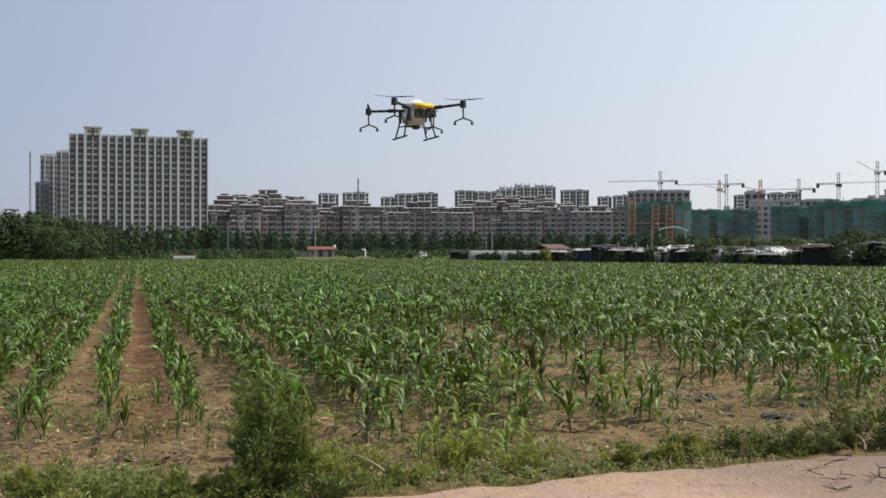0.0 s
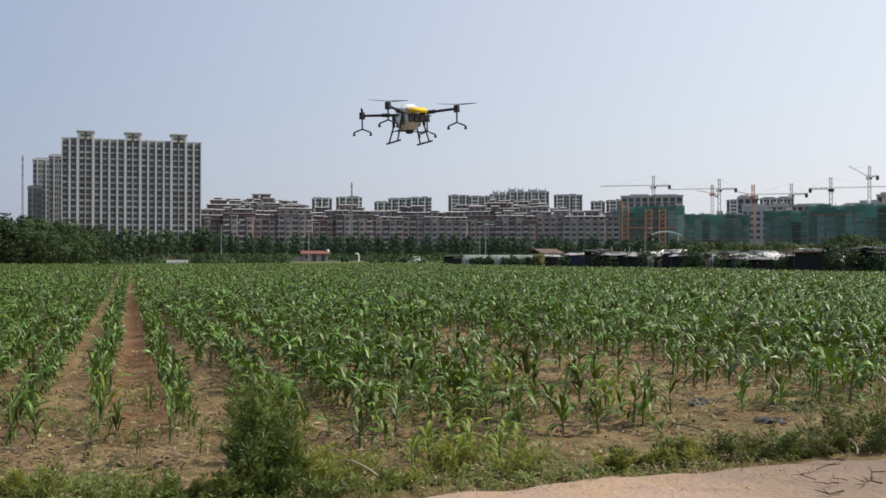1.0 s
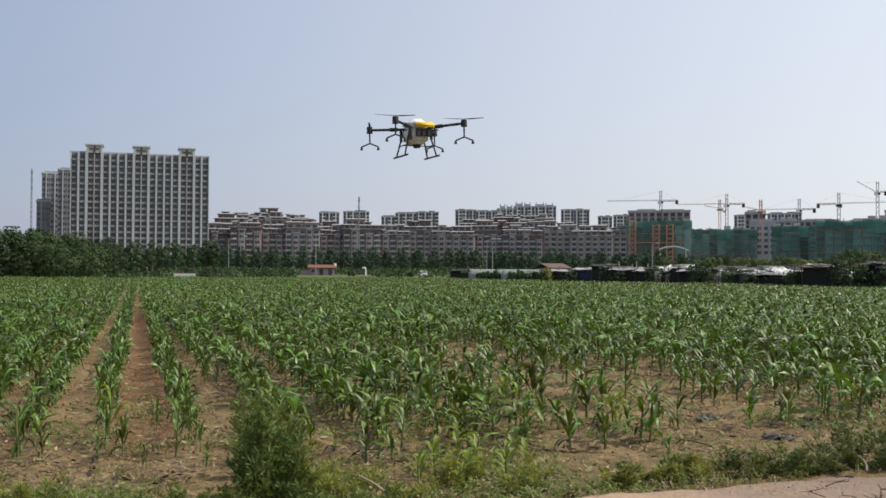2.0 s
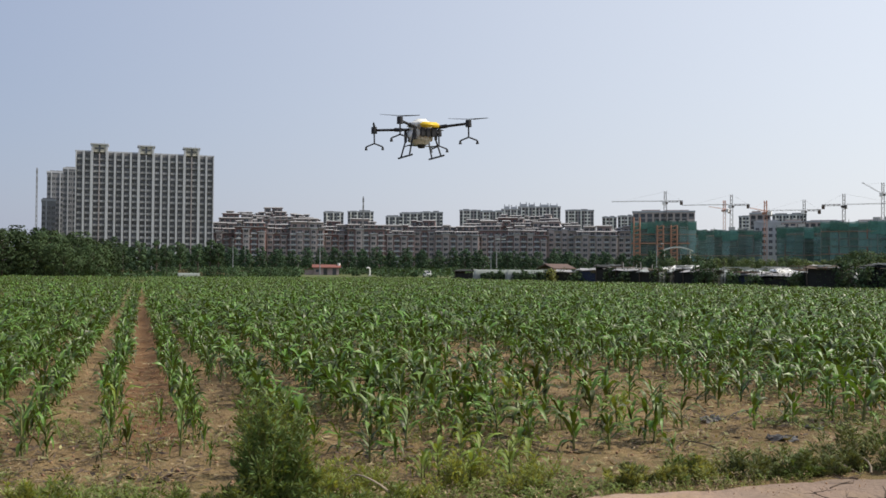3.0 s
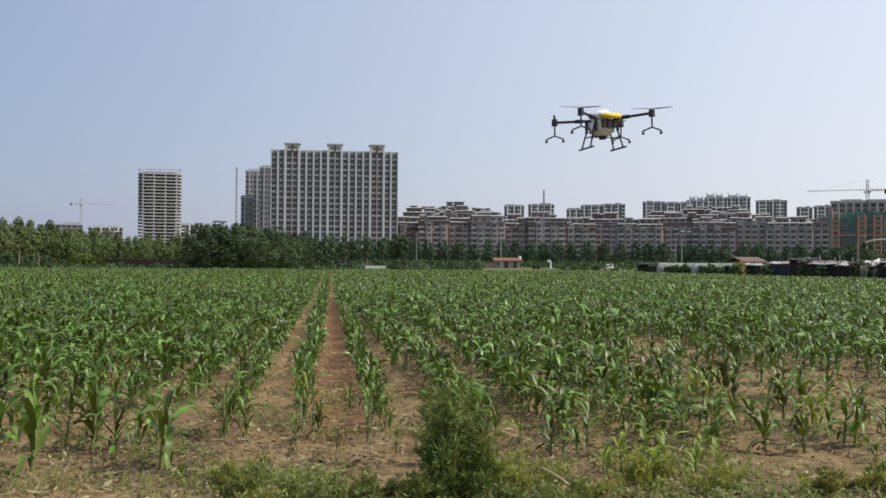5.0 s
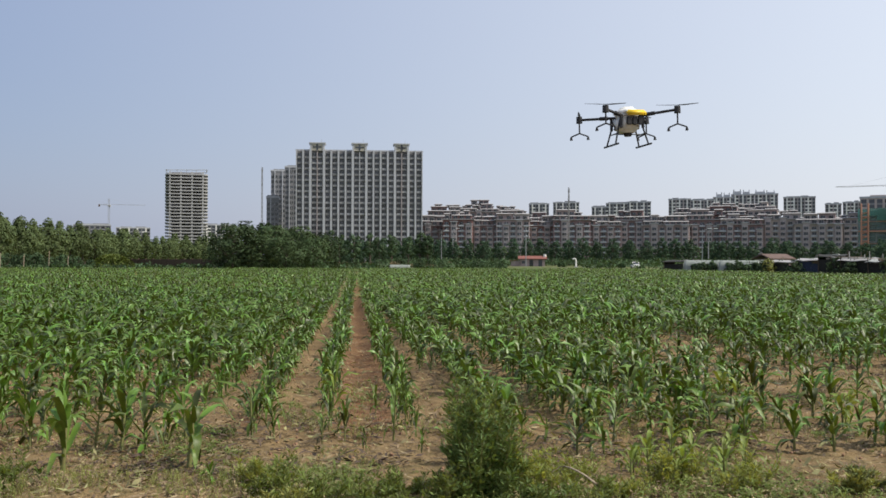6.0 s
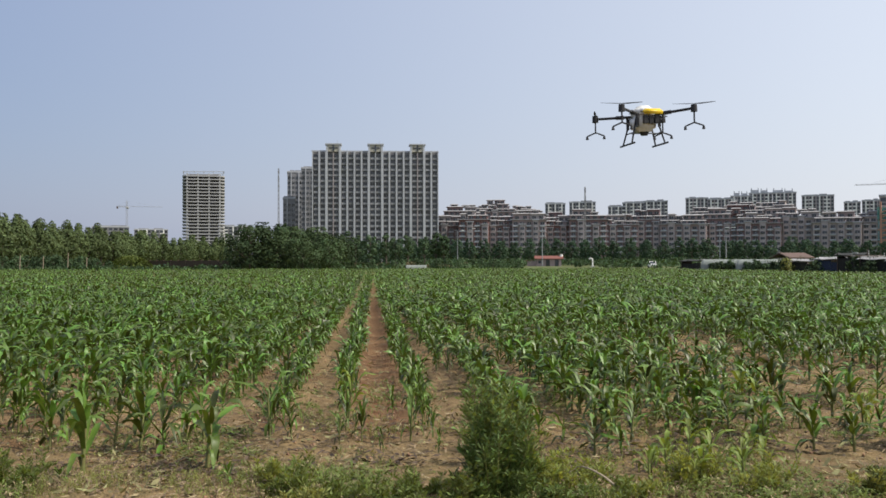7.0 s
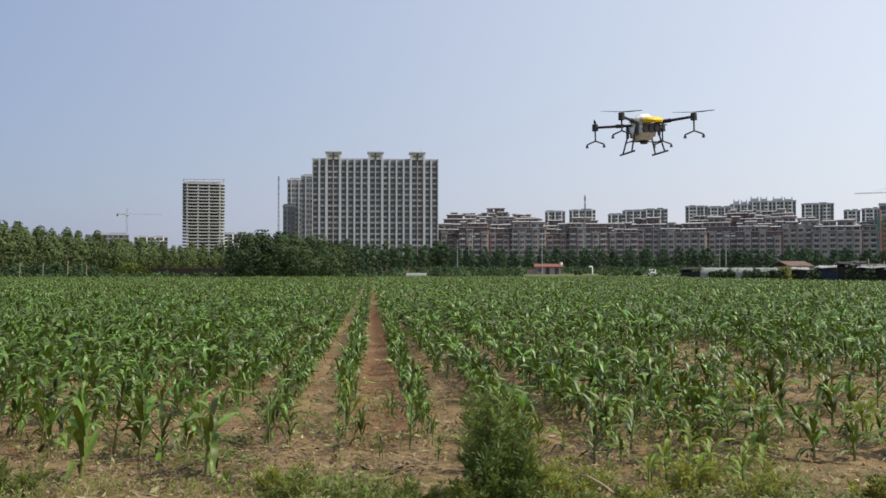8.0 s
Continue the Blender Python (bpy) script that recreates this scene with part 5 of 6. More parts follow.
def yard_clutter():
    """Brush, poles, sheets and shrubs between the sheds."""
    rng = random.Random(21)
    for k, az in enumerate((26.3, 28.4, 29.1, 31.2, 33.5, 33.9, 34.3, 35.4, 36.6, 38.9, 41.2, 41.7, 42.6, 43.6, 44.3)):
        x, y = edge_point(az)
        make_tree("shrub", (2.7 if 33 < az < 34.5 or 41 < az < 42 else rng.uniform(1.4, 2.4)), rng.uniform(0.7, 1.2), 450, 300 + k, 0.05, 0.13, "dark green shrub growing between the sheds").matrix_basis = pose(x - 0.6, y - 0.8, 0, 0, 0, k * 40)
    for k in range(26):
        az = rng.uniform(28, 46)
        x, y = edge_point(az)
        t = thing("pole", x + rng.uniform(-0.5, 3), y + rng.uniform(-0.5, 3), 0, 0, "crooked grey wooden pole standing among the sheds", "pole", "poles among the sheds")
        bm = bmesh.new()
        h = rng.uniform(1.9, 2.9)
        a = Vector((rng.uniform(-0.3, 0.3), rng.uniform(-0.3, 0.3), h))
        rod(bm, (0, 0, -0.1), a, 0.05, 0.035)
        part("shaft", bm, M_BARK if k % 3 else M_CONC, t)
    for k in range(40):
        az = rng.uniform(28, 46)
        x, y = edge_point(az)
        t = thing("plank", x + rng.uniform(-0.3, 1.5), y + rng.uniform(0, 2.0), rng.uniform(1.75, 2.2), -az + rng.uniform(-30, 30), "pale weathered plank laid over shed roofs", "plank", "planks over the sheds")
        bm = bmesh.new()
        w = rng.uniform(0.8, 2.3)
        box(bm, -w, w, -0.07, 0.07, 0, 0.045)
        part("board", bm, M_DEADWOOD if k % 2 else M_WHITE, t)
    for k in range(16):
        az = rng.uniform(27, 46)
        x, y = edge_point(az)
        t = thing("tarpaulin", x + 2.0 + rng.uniform(0, 2), y + 3.6 + rng.uniform(0, 2), 0, -az + rng.uniform(-40, 40), "crumpled pale tarpaulin heaped over stacked goods", "tarpaulin", "tarpaulins among the sheds")
        bm = bmesh.new()
        n, w, h = 8, rng.uniform(1.2, 2.2), rng.uniform(1.7, 2.1)
        g = [[bm.verts.new((w * (2 * i / n - 1), 1.2 * (2 * j / n - 1), max(0.0, h * (1 - max(abs(2 * i / n - 1), abs(2 * j / n - 1)) ** 4) + (rng.uniform(-0.12, 0.12) if 0 < i < n and 0 < j < n else 0)))) for j in range(n + 1)] for i in range(n + 1)]
        for i in range(n):
            for j in range(n):
                bm.faces.new((g[i][j], g[i + 1][j], g[i + 1][j + 1], g[i][j + 1]))
        part("sheet", bm, M_WHITE if k % 2 else M_TARP, t)


yard_clutter()


def creepers():
    """Straggling vines and brush over and between the sheds."""
    rng = random.Random(44)

    def spot(g):
        az = g.uniform(19, 46)
        az = round(az * 1.1) / 1.1 + g.gauss(0, 0.22)
        x, y = edge_point(az)
        k = g.uniform(-0.5, 3.5)
        return Vector((x + k * 0.5 - 0.4, y + k - 0.6, abs(g.gauss(0, 0.75)) + 0.05 if g.random() < 0.7 else g.uniform(1.3, 2.1)))

    V, F = leaf_cards(5000, spot, 0.085, rng)
    ob = new("creepers", array_mesh("creepers", V, F, M_TREE))
    tagged(ob, "straggling dark creepers and brush over the sheds", "creepers", kind="stuff")


creepers()


def low_wall(az0, az1, r0, r1, h):
    """A dark boundary wall in panels between posts, along the foot of the left-hand trees."""
    (xa, ya), (xb, yb) = polar(az0, r0), polar(az1, r1)
    d = Vector((xb - xa, yb - ya, 0))
    n = int(d.length / 3)
    t = thing("boundary_wall", xa, ya, 0, math.degrees(math.atan2(d.y, d.x)), "dark weathered boundary wall along the foot of trees", "wall")
    step = d.length / n
    for i in range(n):
        bm = bmesh.new()
        box(bm, i * step + 0.14, (i + 1) * step - 0.14, -0.08, 0.08, 0, h - 0.15)
        part("panel", bm, M_TWIG, t)
        bm = bmesh.new()
        box(bm, i * step - 0.14, i * step + 0.138, -0.14, 0.14, 0, h)
        part("post", bm, M_TWIG, t)


low_wall(-13.5, -8.2, 205, 172, 1.9)
for az in (21.25, 23.35):
    px, py = edge_point(az)
    poly_tunnel(px + 0.4, py + 1.6, -az - 14, 3.4, 5.0, 1.75, "low rounded greenhouse tunnel of cloudy grey-green plastic")
(xa, ya), (xb, yb) = edge_point(20.2), edge_point(24.7)
t = thing("shade_net_fence", xa - 0.5, ya - 1.5, 0, math.degrees(math.atan2(yb - ya, xb - xa)), "low fence of dark shade netting before the tunnels", "fence")
for i in range(9):
    L = math.hypot(xb - xa, yb - ya) / 9
    bm = bmesh.new()
    g = random.Random(600 + i)
    top = [1.3 + g.uniform(-0.18, 0.12) for _ in range(4)]
    for v in box(bm, i * L + 0.03, (i + 1) * L - 0.03, -0.02, 0.02, 0, 1):
        if v.co.z > 0.5:
            v.co.z = top[0] if v.co.x < (i + 0.5) * L else top[1]
    part("netting_sheet", bm, M_BLACKNET if i % 3 else M_BLUESHEET, t)
    bm = bmesh.new()
    rod(bm, (i * L, 0, -0.1), (i * L, 0.03, 1.4 + g.uniform(0, 0.3)), 0.03)
    part("post", bm, M_BARK, t)
for k, az in enumerate((20.6, 21.0, 21.5, 22.0, 22.5, 23.0, 23.5, 24.0, 24.4)):
    px, py = edge_point(az)
    make_tree("shrub", 1.25 + 0.22 * (k % 3), 0.8, 700, 340 + k, 0.02, 0.14, "low dark green shrub before a plastic tunnel").matrix_basis = pose(px - 0.9, py - 2.4, 0, 0, 0, k * 50)
px, py = edge_point(24.95)
make_tree("shrub", 1.9, 0.9, 700, 350, 0.03, 0.12, "bright yellow-green shrub between tunnel and sheds", leaves=M_VERGE).matrix_basis = pose(px - 0.8, py - 0.6, 0)
for az, w, h in ((31.5, 0.6, 1.6),):
    px, py = edge_point(az)
    t = thing("hanging_sheet", px - 0.7, py - 0.6, 0, -az, "torn white plastic sheet hanging over a shed's side", "plastic sheet", "hanging sheets")
    bm = bmesh.new()
    g = random.Random(int(az))
    n = 7
    rows = [[bm.verts.new((w * (i / n - 0.5) + g.uniform(-0.04, 0.04), 0.09 * math.sin(i * 2.1) + 0.05 * j, h - (h - 0.15 - 0.5 * abs(math.sin(i * 1.3))) * j / 4)) for j in range(5)] for i in range(n + 1)]
    for i in range(n):
        for j in range(4):
            bm.faces.new((rows[i][j], rows[i + 1][j], rows[i + 1][j + 1], rows[i][j + 1]))
    bmesh.ops.solidify(bm, geom=bm.faces[:], thickness=0.015)
    part("sheet", bm, M_WHITE, t)
    bm = bmesh.new()
    rod(bm, (-w / 2 - 0.1, 0.05, -0.1), (-w / 2 - 0.1, 0.05, h + 0.1), 0.035)
    rod(bm, (-w / 2 - 0.2, 0.02, h), (w / 2 + 0.2, 0.02, h + 0.03), 0.03)
    part("pole_frame", bm, M_BARK, t)
px, py = polar(2.75, 147)
poly_tunnel(px, py, -2, 1.6, 3.2, 0.95, "low seedling tunnel of white plastic at the field's edge")


# ---- the drone ----
def drone():
    """A four-armed spraying drone: white shell with a yellow visor, tank, arms, rotors, nozzle booms, skids."""
    t = thing("spraying_drone", *polar(16.6, 12.9), 3.57, 6, "yellow and white four-rotor crop-spraying drone hovering over the maize", "drone")

    def soft(x0, x1, y0, y1, z0, z1, low=1.0, high=1.0, r=0.03):
        bm = bmesh.new()
        for v in box(bm, x0, x1, y0, y1, z0, z1):
            k = high if v.co.z > (z0 + z1) / 2 else low
            v.co.x, v.co.y = v.co.x * k, v.co.y * k
        bmesh.ops.bevel(bm, geom=bm.edges[:], offset=r, segments=3, affect="EDGES")
        return bm

    t.matrix_basis = t.matrix_basis @ pose(0, 0, 0, 0, -1.5, 0) @ Matrix.Diagonal((0.94, 0.94, 0.94, 1))
    part("tank", soft(-0.175, 0.165, -0.18, 0.18, -0.19, 0.04, 0.82, 1.0, 0.045), M_TANK, t, "cloudy white liquid tank", True)
    part("shell", soft(-0.19, 0.18, -0.20, 0.22, 0.045, 0.185, 1.0, 0.62, 0.05), M_TANK, t, "white moulded top shell", True)
    part("visor", soft(-0.1, 0.215, -0.275, -0.205, 0.04, 0.12, 1.0, 0.88, 0.022), M_YELLOW, t, "glossy yellow front visor", True)
    part("side_visor", soft(0.186, 0.22, -0.2, 0.14, 0.045, 0.11, 1.0, 1.0, 0.013), M_YELLOW, t, "yellow side trim", True)
    for sx in (-1, 1):
        for sy in (-1, 1):
            part("corner_frame", soft(sx * 0.165 - 0.018, sx * 0.165 + 0.018, sy * 0.185 - 0.02, sy * 0.185 + 0.02, -0.14, 0.06, 1.0, 1.0, 0.006), M_BLACK, t)
    for xx in (-0.055, 0.03, 0.115):
        part("battery", soft(xx - 0.034, xx + 0.034, -0.235, -0.19, -0.095, 0.025, 1.0, 1.0, 0.008), M_BLACK, t)
    for k, (ax, ay) in enumerate(((-0.534, -0.534), (0.534, -0.534), (-0.534, 0.534), (0.534, 0.534))):
        u = Vector((ax, ay, 0)).normalized()
        tip = Vector((ax, ay, 0.075))
        bm = bmesh.new()
        rod(bm, u * 0.15 + Vector((0, 0, 0.045)), tip, 0.021, 0.019, 10)
        arm = part("arm", bm, M_BLACK, t)
        bm = bmesh.new()
        rod(bm, u * 0.3 + Vector((0, 0, 0.053)), u * 0.42 + Vector((0, 0, 0.06)), 0.029, 0.029, 10)
        part("hinge", bm, M_BLACK, arm)
        bm = bmesh.new()
        rod(bm, tip - Vector((0, 0, 0.05)), tip + Vector((0, 0, 0.05)), 0.046, 0.042, 14)
        part("motor", bm, M_BLACK, arm)
        ra = (-0.15, 2.75, 1.2, 0.9)[k]
        for s in (0, math.pi):
            bm = bmesh.new()
            e = Vector((math.cos(ra + s), math.sin(ra + s), 0))
            f = Vector((-e.y, e.x, 0))
            o = tip + Vector((0, 0, 0.062))
            vs = [bm.verts.new(o + e * a + f * b + Vector((0, 0, c))) for a, b, c in ((0.0, -0.012, 0), (0.09, -0.02, 0.004), (0.29, -0.008, 0.014), (0.29, 0.006, 0.011), (0.09, 0.02, -0.004), (0.0, 0.012, 0))]
            up = [bm.verts.new(v.co + Vector((0, 0, 0.004))) for v in vs]
            bm.faces.new(vs[::-1])
            bm.faces.new(up)
            for i in range(6):
                bm.faces.new((vs[i], vs[(i + 1) % 6], up[(i + 1) % 6], up[i]))
            part("rotor_blade", bm, M_BLACK, arm)
        bm = bmesh.new()
        d = tip + Vector((0, 0, -0.2))
        rod(bm, tip - Vector((0, 0, 0.045)), d, 0.012, 0.012, 8)
        w = Vector((math.cos(radians(-21)), math.sin(radians(-21)), 0))
        for s in (-1, 1):
            e = d + w * s * 0.125 - Vector((0, 0, 0.05))
            rod(bm, d, e, 0.011, 0.011, 8)
            rod(bm, e, e - Vector((0, 0, 0.05)), 0.013, 0.024, 10)
        part("nozzle_boom", bm, M_BLACK, arm)
    for s in (-1, 1):
        skid = None
        bm = bmesh.new()
        rod(bm, (s * 0.25, -0.27, -0.37), (s * 0.25, 0.27, -0.37), 0.014, 0.014, 8)
        skid = part("skid", bm, M_BLACK, t)
        for yy in (-0.14, 0.14):
            bm = bmesh.new()
            rod(bm, (s * 0.15, yy * 0.8, 0.02), (s * 0.25, yy * 1.2, -0.365), 0.013, 0.012, 8)
            part("skid_leg", bm, M_BLACK, skid)
        bm = bmesh.new()
        rod(bm, (s * 0.21, -0.155, -0.21), (s * 0.21, 0.155, -0.21), 0.009, 0.009, 8)
        part("brace", bm, M_BLACK, skid)
    bm = bmesh.new()
    rod(bm, (-0.21, 0.02, -0.205), (0.21, 0.02, -0.205), 0.009)
    part("cross_bar", bm, M_BLACK, t)
    bm = bmesh.new()
    rod(bm, (0, -0.02, -0.24), (0, -0.02, -0.185), 0.05, 0.065, 12)
    part("pump", bm, M_BLACK, t)


drone()


# ---- maize ----
def corn_template(rng, leaves, segs, fold, stalk=True, size=1.0, droop=1.0, wide=1.0):
    """Points and faces (quads) of one plant of unit height: a stalk, narrow arching leaves in two ranks, an upright whorl."""
    V, F, leaf_of = [], [], []
    turn = rng.uniform(0, math.tau)

    def add(pts, faces):
        b = len(V)
        V.extend(pts)
        F.extend([tuple(b + i for i in f) for f in faces])

    if stalk:
        s = 4
        ring = [(r0 * math.cos(i * math.tau / s), r0 * math.sin(i * math.tau / s), z0) for z0, r0 in ((-0.02, 0.024), (0.35, 0.019), (0.68, 0.009)) for i in range(s)]
        add(ring, [(b + i, b + (i + 1) % s, b + s + (i + 1) % s, b + s + i) for b in (0, s) for i in range(s)])
    whorl = 2 if segs > 5 else 1
    for k in range(leaves):
        f = k / max(1, leaves - 1)
        a = turn + math.pi * (k % 2) + rng.gauss(0, 0.85)
        z = 0.14 + 0.5 * f
        length = rng.uniform(0.42, 0.68) * (0.62 + 0.5 * math.sin(math.pi * (0.12 + 0.72 * f)))
        rise = radians(rng.uniform(30, 60) + 18 * f)
        bend = radians(rng.choice((rng.uniform(40, 85), rng.uniform(80, 150))))
        knee = rng.uniform(0.4, 0.75)
        narrow = 1.0
        if k >= leaves - whorl:
            # the youngest leaves stand nearly upright
            rise, bend, knee = radians(rng.uniform(62, 86)), radians(rng.uniform(20, 100)), 0.65
            length *= rng.uniform(0.55, 0.75)
            narrow = 0.85
        elif k < 2:
            # the lowest leaves hang
            rise, bend, knee = radians(rng.uniform(25, 50)), radians(rng.uniform(80, 130)), 0.35
            length *= 0.85
        length *= size
        bend *= droop
        wid = rng.uniform(0.031, 0.047) * narrow * wide * (0.5 + 0.5 * size)
        r = 0.012
        pts, faces = [], []
        ds = length / segs
        tw = rng.uniform(-1.3, 1.3)
        for i in range(segs + 1):
            u = i / segs
            ww = wid * (0.55 + 1.1 * u if u < 0.4 else 0.99 * (1 - ((u - 0.4) / 0.6) ** 1.8)) + 0.0015
            side = Vector((-math.sin(a), math.cos(a), 0)) * ww * math.cos(tw * u)
            lift = ww * (0.45 + 0.3 * math.sin(11 * u + k)) if fold else 0.0
            p = Vector((r * math.cos(a), r * math.sin(a), max(z, 0.02) + (0.01 * math.sin(9 * u + k * 2) if fold else 0)))
            roll = Vector((0, 0, ww * math.sin(tw * u)))
            if fold:
                edge = Vector((0, 0, 0.3 * ww * math.sin(15 * u + 2 * k)))
                pts += [tuple(p - side + Vector((0, 0, lift)) - roll + edge), tuple(p), tuple(p + side + Vector((0, 0, lift)) + roll - edge)]
            else:
                pts += [tuple(p - side - roll), tuple(p + side + roll)]
            g = min(1.0, max(0.0, (u + 0.5 / segs - knee + 0.25) / 0.5))
            ang = rise - bend * g * g * (3 - 2 * g)
            r += ds * math.cos(ang)
            z += ds * math.sin(ang)
        c = 3 if fold else 2
        for i in range(segs):
            for j in range(c - 1):
                q = i * c + j
                faces.append((q, q + 1, q + c + 1, q + c))
        leaf_of.append((len(F), len(F) + len(faces)))
        add(pts, faces)
    V = np.array(V)
    V /= V[:, 2].max()
    return V, np.array(F), leaf_of


def crop_density(x, y):
    """Share of plants that came up: thin towards the road and in dry patches."""
    d = 0.97
    if x < 1.2:
        d = (0.5 if x < -1.1 else 0.7) + 0.3 * min(1.0, max(0.0, (y - 9) / 5))
    if x > 2.8:
        bare = sum(math.exp(-((x - px) / rx) ** 2 - ((y - py) / ry) ** 2) for px, py, rx, ry in ((6.3, 17.2, 1.2, 2.0), (4.9, 13.4, 0.6, 1.4), (6.7, 12.4, 1.5, 1.2), (6.2, 9.4, 1.5, 1.2), (4.1, 8.3, 0.4, 0.6)))
        d -= 1.0 * min(1, bare)
    d -= 0.45 * max(0.0, noise.noise((x * 0.25, y * 0.12, 3.0)))
    if 0.75 < x < 1.25:
        d *= min(1.0, max(0.0, (y - 11.0) / 6.0))
    if 1.62 < x < 2.05:
        d *= min(1.0, max(0.3, (y - 9.0) / 6.0))
    if y < 8.2:
        d *= 0.55 if not 1.6 < x < 4.2 else 0.65
    return d


def crop_height(x, y):
    h = 0.47 + 0.12 * noise.noise((x * 0.22, y * 0.14, 8.0)) + 0.05 * min(1.0, max(0.0, (y - 10) / 14))
    if x > 2.8:
        h -= 0.09 * min(1.0, sum(math.exp(-((x - px) / 2.0) ** 2 - ((y - py) / 2.6) ** 2) for px, py in ((5.9, 15.5), (4.8, 12.0), (6.6, 12.0))))
    h += 0.1 * math.exp(-((x - 3.1) / 0.9) ** 2 - ((y - 11.6) / 2.6) ** 2) + 0.1 * math.exp(-((x - 4.8) / 0.5) ** 2 - ((y - 10.1) / 0.7) ** 2)
    return h - (0.05 if y < 11 else 0.0)


def girth(x, y):
    """Plants in the thin rows by the furrow are narrow; the crop further on spreads."""
    if x < -0.8 and y < 8.7:
        return 1.15
    if x < -2.0:
        return 0.9 + 0.38 * min(1.0, max(0.0, (y - 9.5) / 4))
    if x < -0.6:
        return 0.82 + 0.3 * min(1.0, max(0.0, (y - 10) / 24))
    return 0.72 + 0.34 * min(1.0, max(0.0, (y - 10) / 34)) if x < 1.2 else 1.25 if y < 20 else 1.35


def stamp(name, templates, spots, rng, label):
    """Many plants as one mesh. spots: x, y, height."""
    Vs, Fs, base = [], [], 0
    groups = {}
    for s in spots:
        groups.setdefault(rng.randrange(len(templates)), []).append(s)
    for k, lot in groups.items():
        V, F, _ = templates[k]
        P = np.array(lot)
        a = np.array([rng.uniform(0, math.tau) for _ in lot])
        c, s = np.cos(a)[:, None], np.sin(a)[:, None]
        h = P[:, 2][:, None]
        g = h * np.array([girth(q[0], q[1]) for q in lot])[:, None]
        X = (V[:, 0] * c - V[:, 1] * s) * g + P[:, 0][:, None]
        Y = (V[:, 0] * s + V[:, 1] * c) * g + P[:, 1][:, None]
        Z = V[:, 2] * h + 0 * X
        W = np.stack([X, Y, Z], -1).reshape(-1, 3)
        G = (F[None] + (np.arange(len(lot)) * len(V))[:, None, None]).reshape(-1, 4) + base
        Vs.append(W)
        Fs.append(G)
        base += len(W)
    ob = new(name, array_mesh(name, np.concatenate(Vs), np.concatenate(Fs), M_CORN))
    tagged(ob, label, "crop", kind="stuff")


def in_sight(x, y, pad=2.0):
    """The wedge of the field that the road overlooks, with a margin."""
    return -0.42 * y - pad < x < 1.0 * y + pad


def field_right(y):
    """Right-hand end of the crop at a distance from the road."""
    return 55.0 - 10.5 * (y - 57.0) / 74.0


def grow():
    rng = random.Random(77)
    near, mid, late, far = [], [], [], []
    for row in range(-120, 130):
        x0 = ROW_AT + row * ROW_GAP - (0.16 if row < -1 else 0.08 if row < 0 else -0.06 if row == 0 else 0.2 if row == 2 else 0.0)
        y = FIELD_FRONT + rng.uniform(0, 0.3)
        while y < FIELD_BACK:
            step = (0.16 if 1.2 < x0 < 5 and y < 15 else 0.2 if x0 > 1.2 else 0.17 if x0 < -0.6 else 0.19) if y < 42 else 0.3 if y < 80 else 0.58
            y += step * rng.uniform(0.7, 1.35)
            x = x0 + rng.gauss(0, 0.08 if x0 > 1.2 else 0.05 + 0.06 * min(1.0, max(0.0, (y - 24) / 20)) if row not in (-1, 0) else 0.06 + 0.12 * min(1.0, max(0.0, (y - 38) / 40)))
            if not in_sight(x, y) or x > field_right(y) - 1.0:
                continue
            if rng.random() > crop_density(x, y):
                continue
            h = crop_height(x, y) * rng.uniform(0.7, 1.2)
            d = math.hypot(x, y)
            (near if d < 15 else mid if d < 23 else late if d < 42 else far).append((x, y, h))
    return near, mid, late, far


# the plants that stand out along the road: x, y, height
STANDOUT = [(-0.94, 8.7, 0.62), (-0.73, 8.63, 0.4), (-0.29, 8.37, 0.33), (-0.24, 9.64, 0.58), (-0.09, 8.53, 0.43), (0.22, 9.8, 0.39), (0.1, 8.02, 0.26), (0.35, 8.44, 0.6), (0.57, 7.96, 0.23), (0.78, 8.23, 0.24), (1.69, 8.18, 0.3), (1.88, 7.75, 0.36),
            (2.17, 7.1, 0.23), (2.66, 7.61, 0.37), (3.05, 7.36, 0.27), (2.35, 7.3, 0.24), (2.85, 7.0, 0.3), (3.79, 7.73, 0.44), (4.27, 7.97, 0.33), (4.67, 7.99, 0.5), (4.68, 7.83, 0.49), (4.49, 7.21, 0.22), (6.62, 9.61, 0.45), (6.17, 8.31, 0.45), (7.74, 8.77, 0.64), (7.51, 8.24, 0.6)]
STANDOUT += [(2.05, 6.75, 0.27), (2.25, 6.95, 0.34), (2.42, 6.7, 0.3), (2.6, 7.0, 0.36), (2.75, 6.72, 0.28), (2.98, 6.9, 0.33), (2.35, 6.6, 0.22), (-2.21, 7.32, 0.72), (-2.27, 7.02, 0.17), (-1.99, 8.2, 0.55), (-1.76, 8.08, 0.51), (-1.3, 7.5, 0.62), (-1.05, 6.93, 0.2), (-3.05, 8.93, 0.54)]


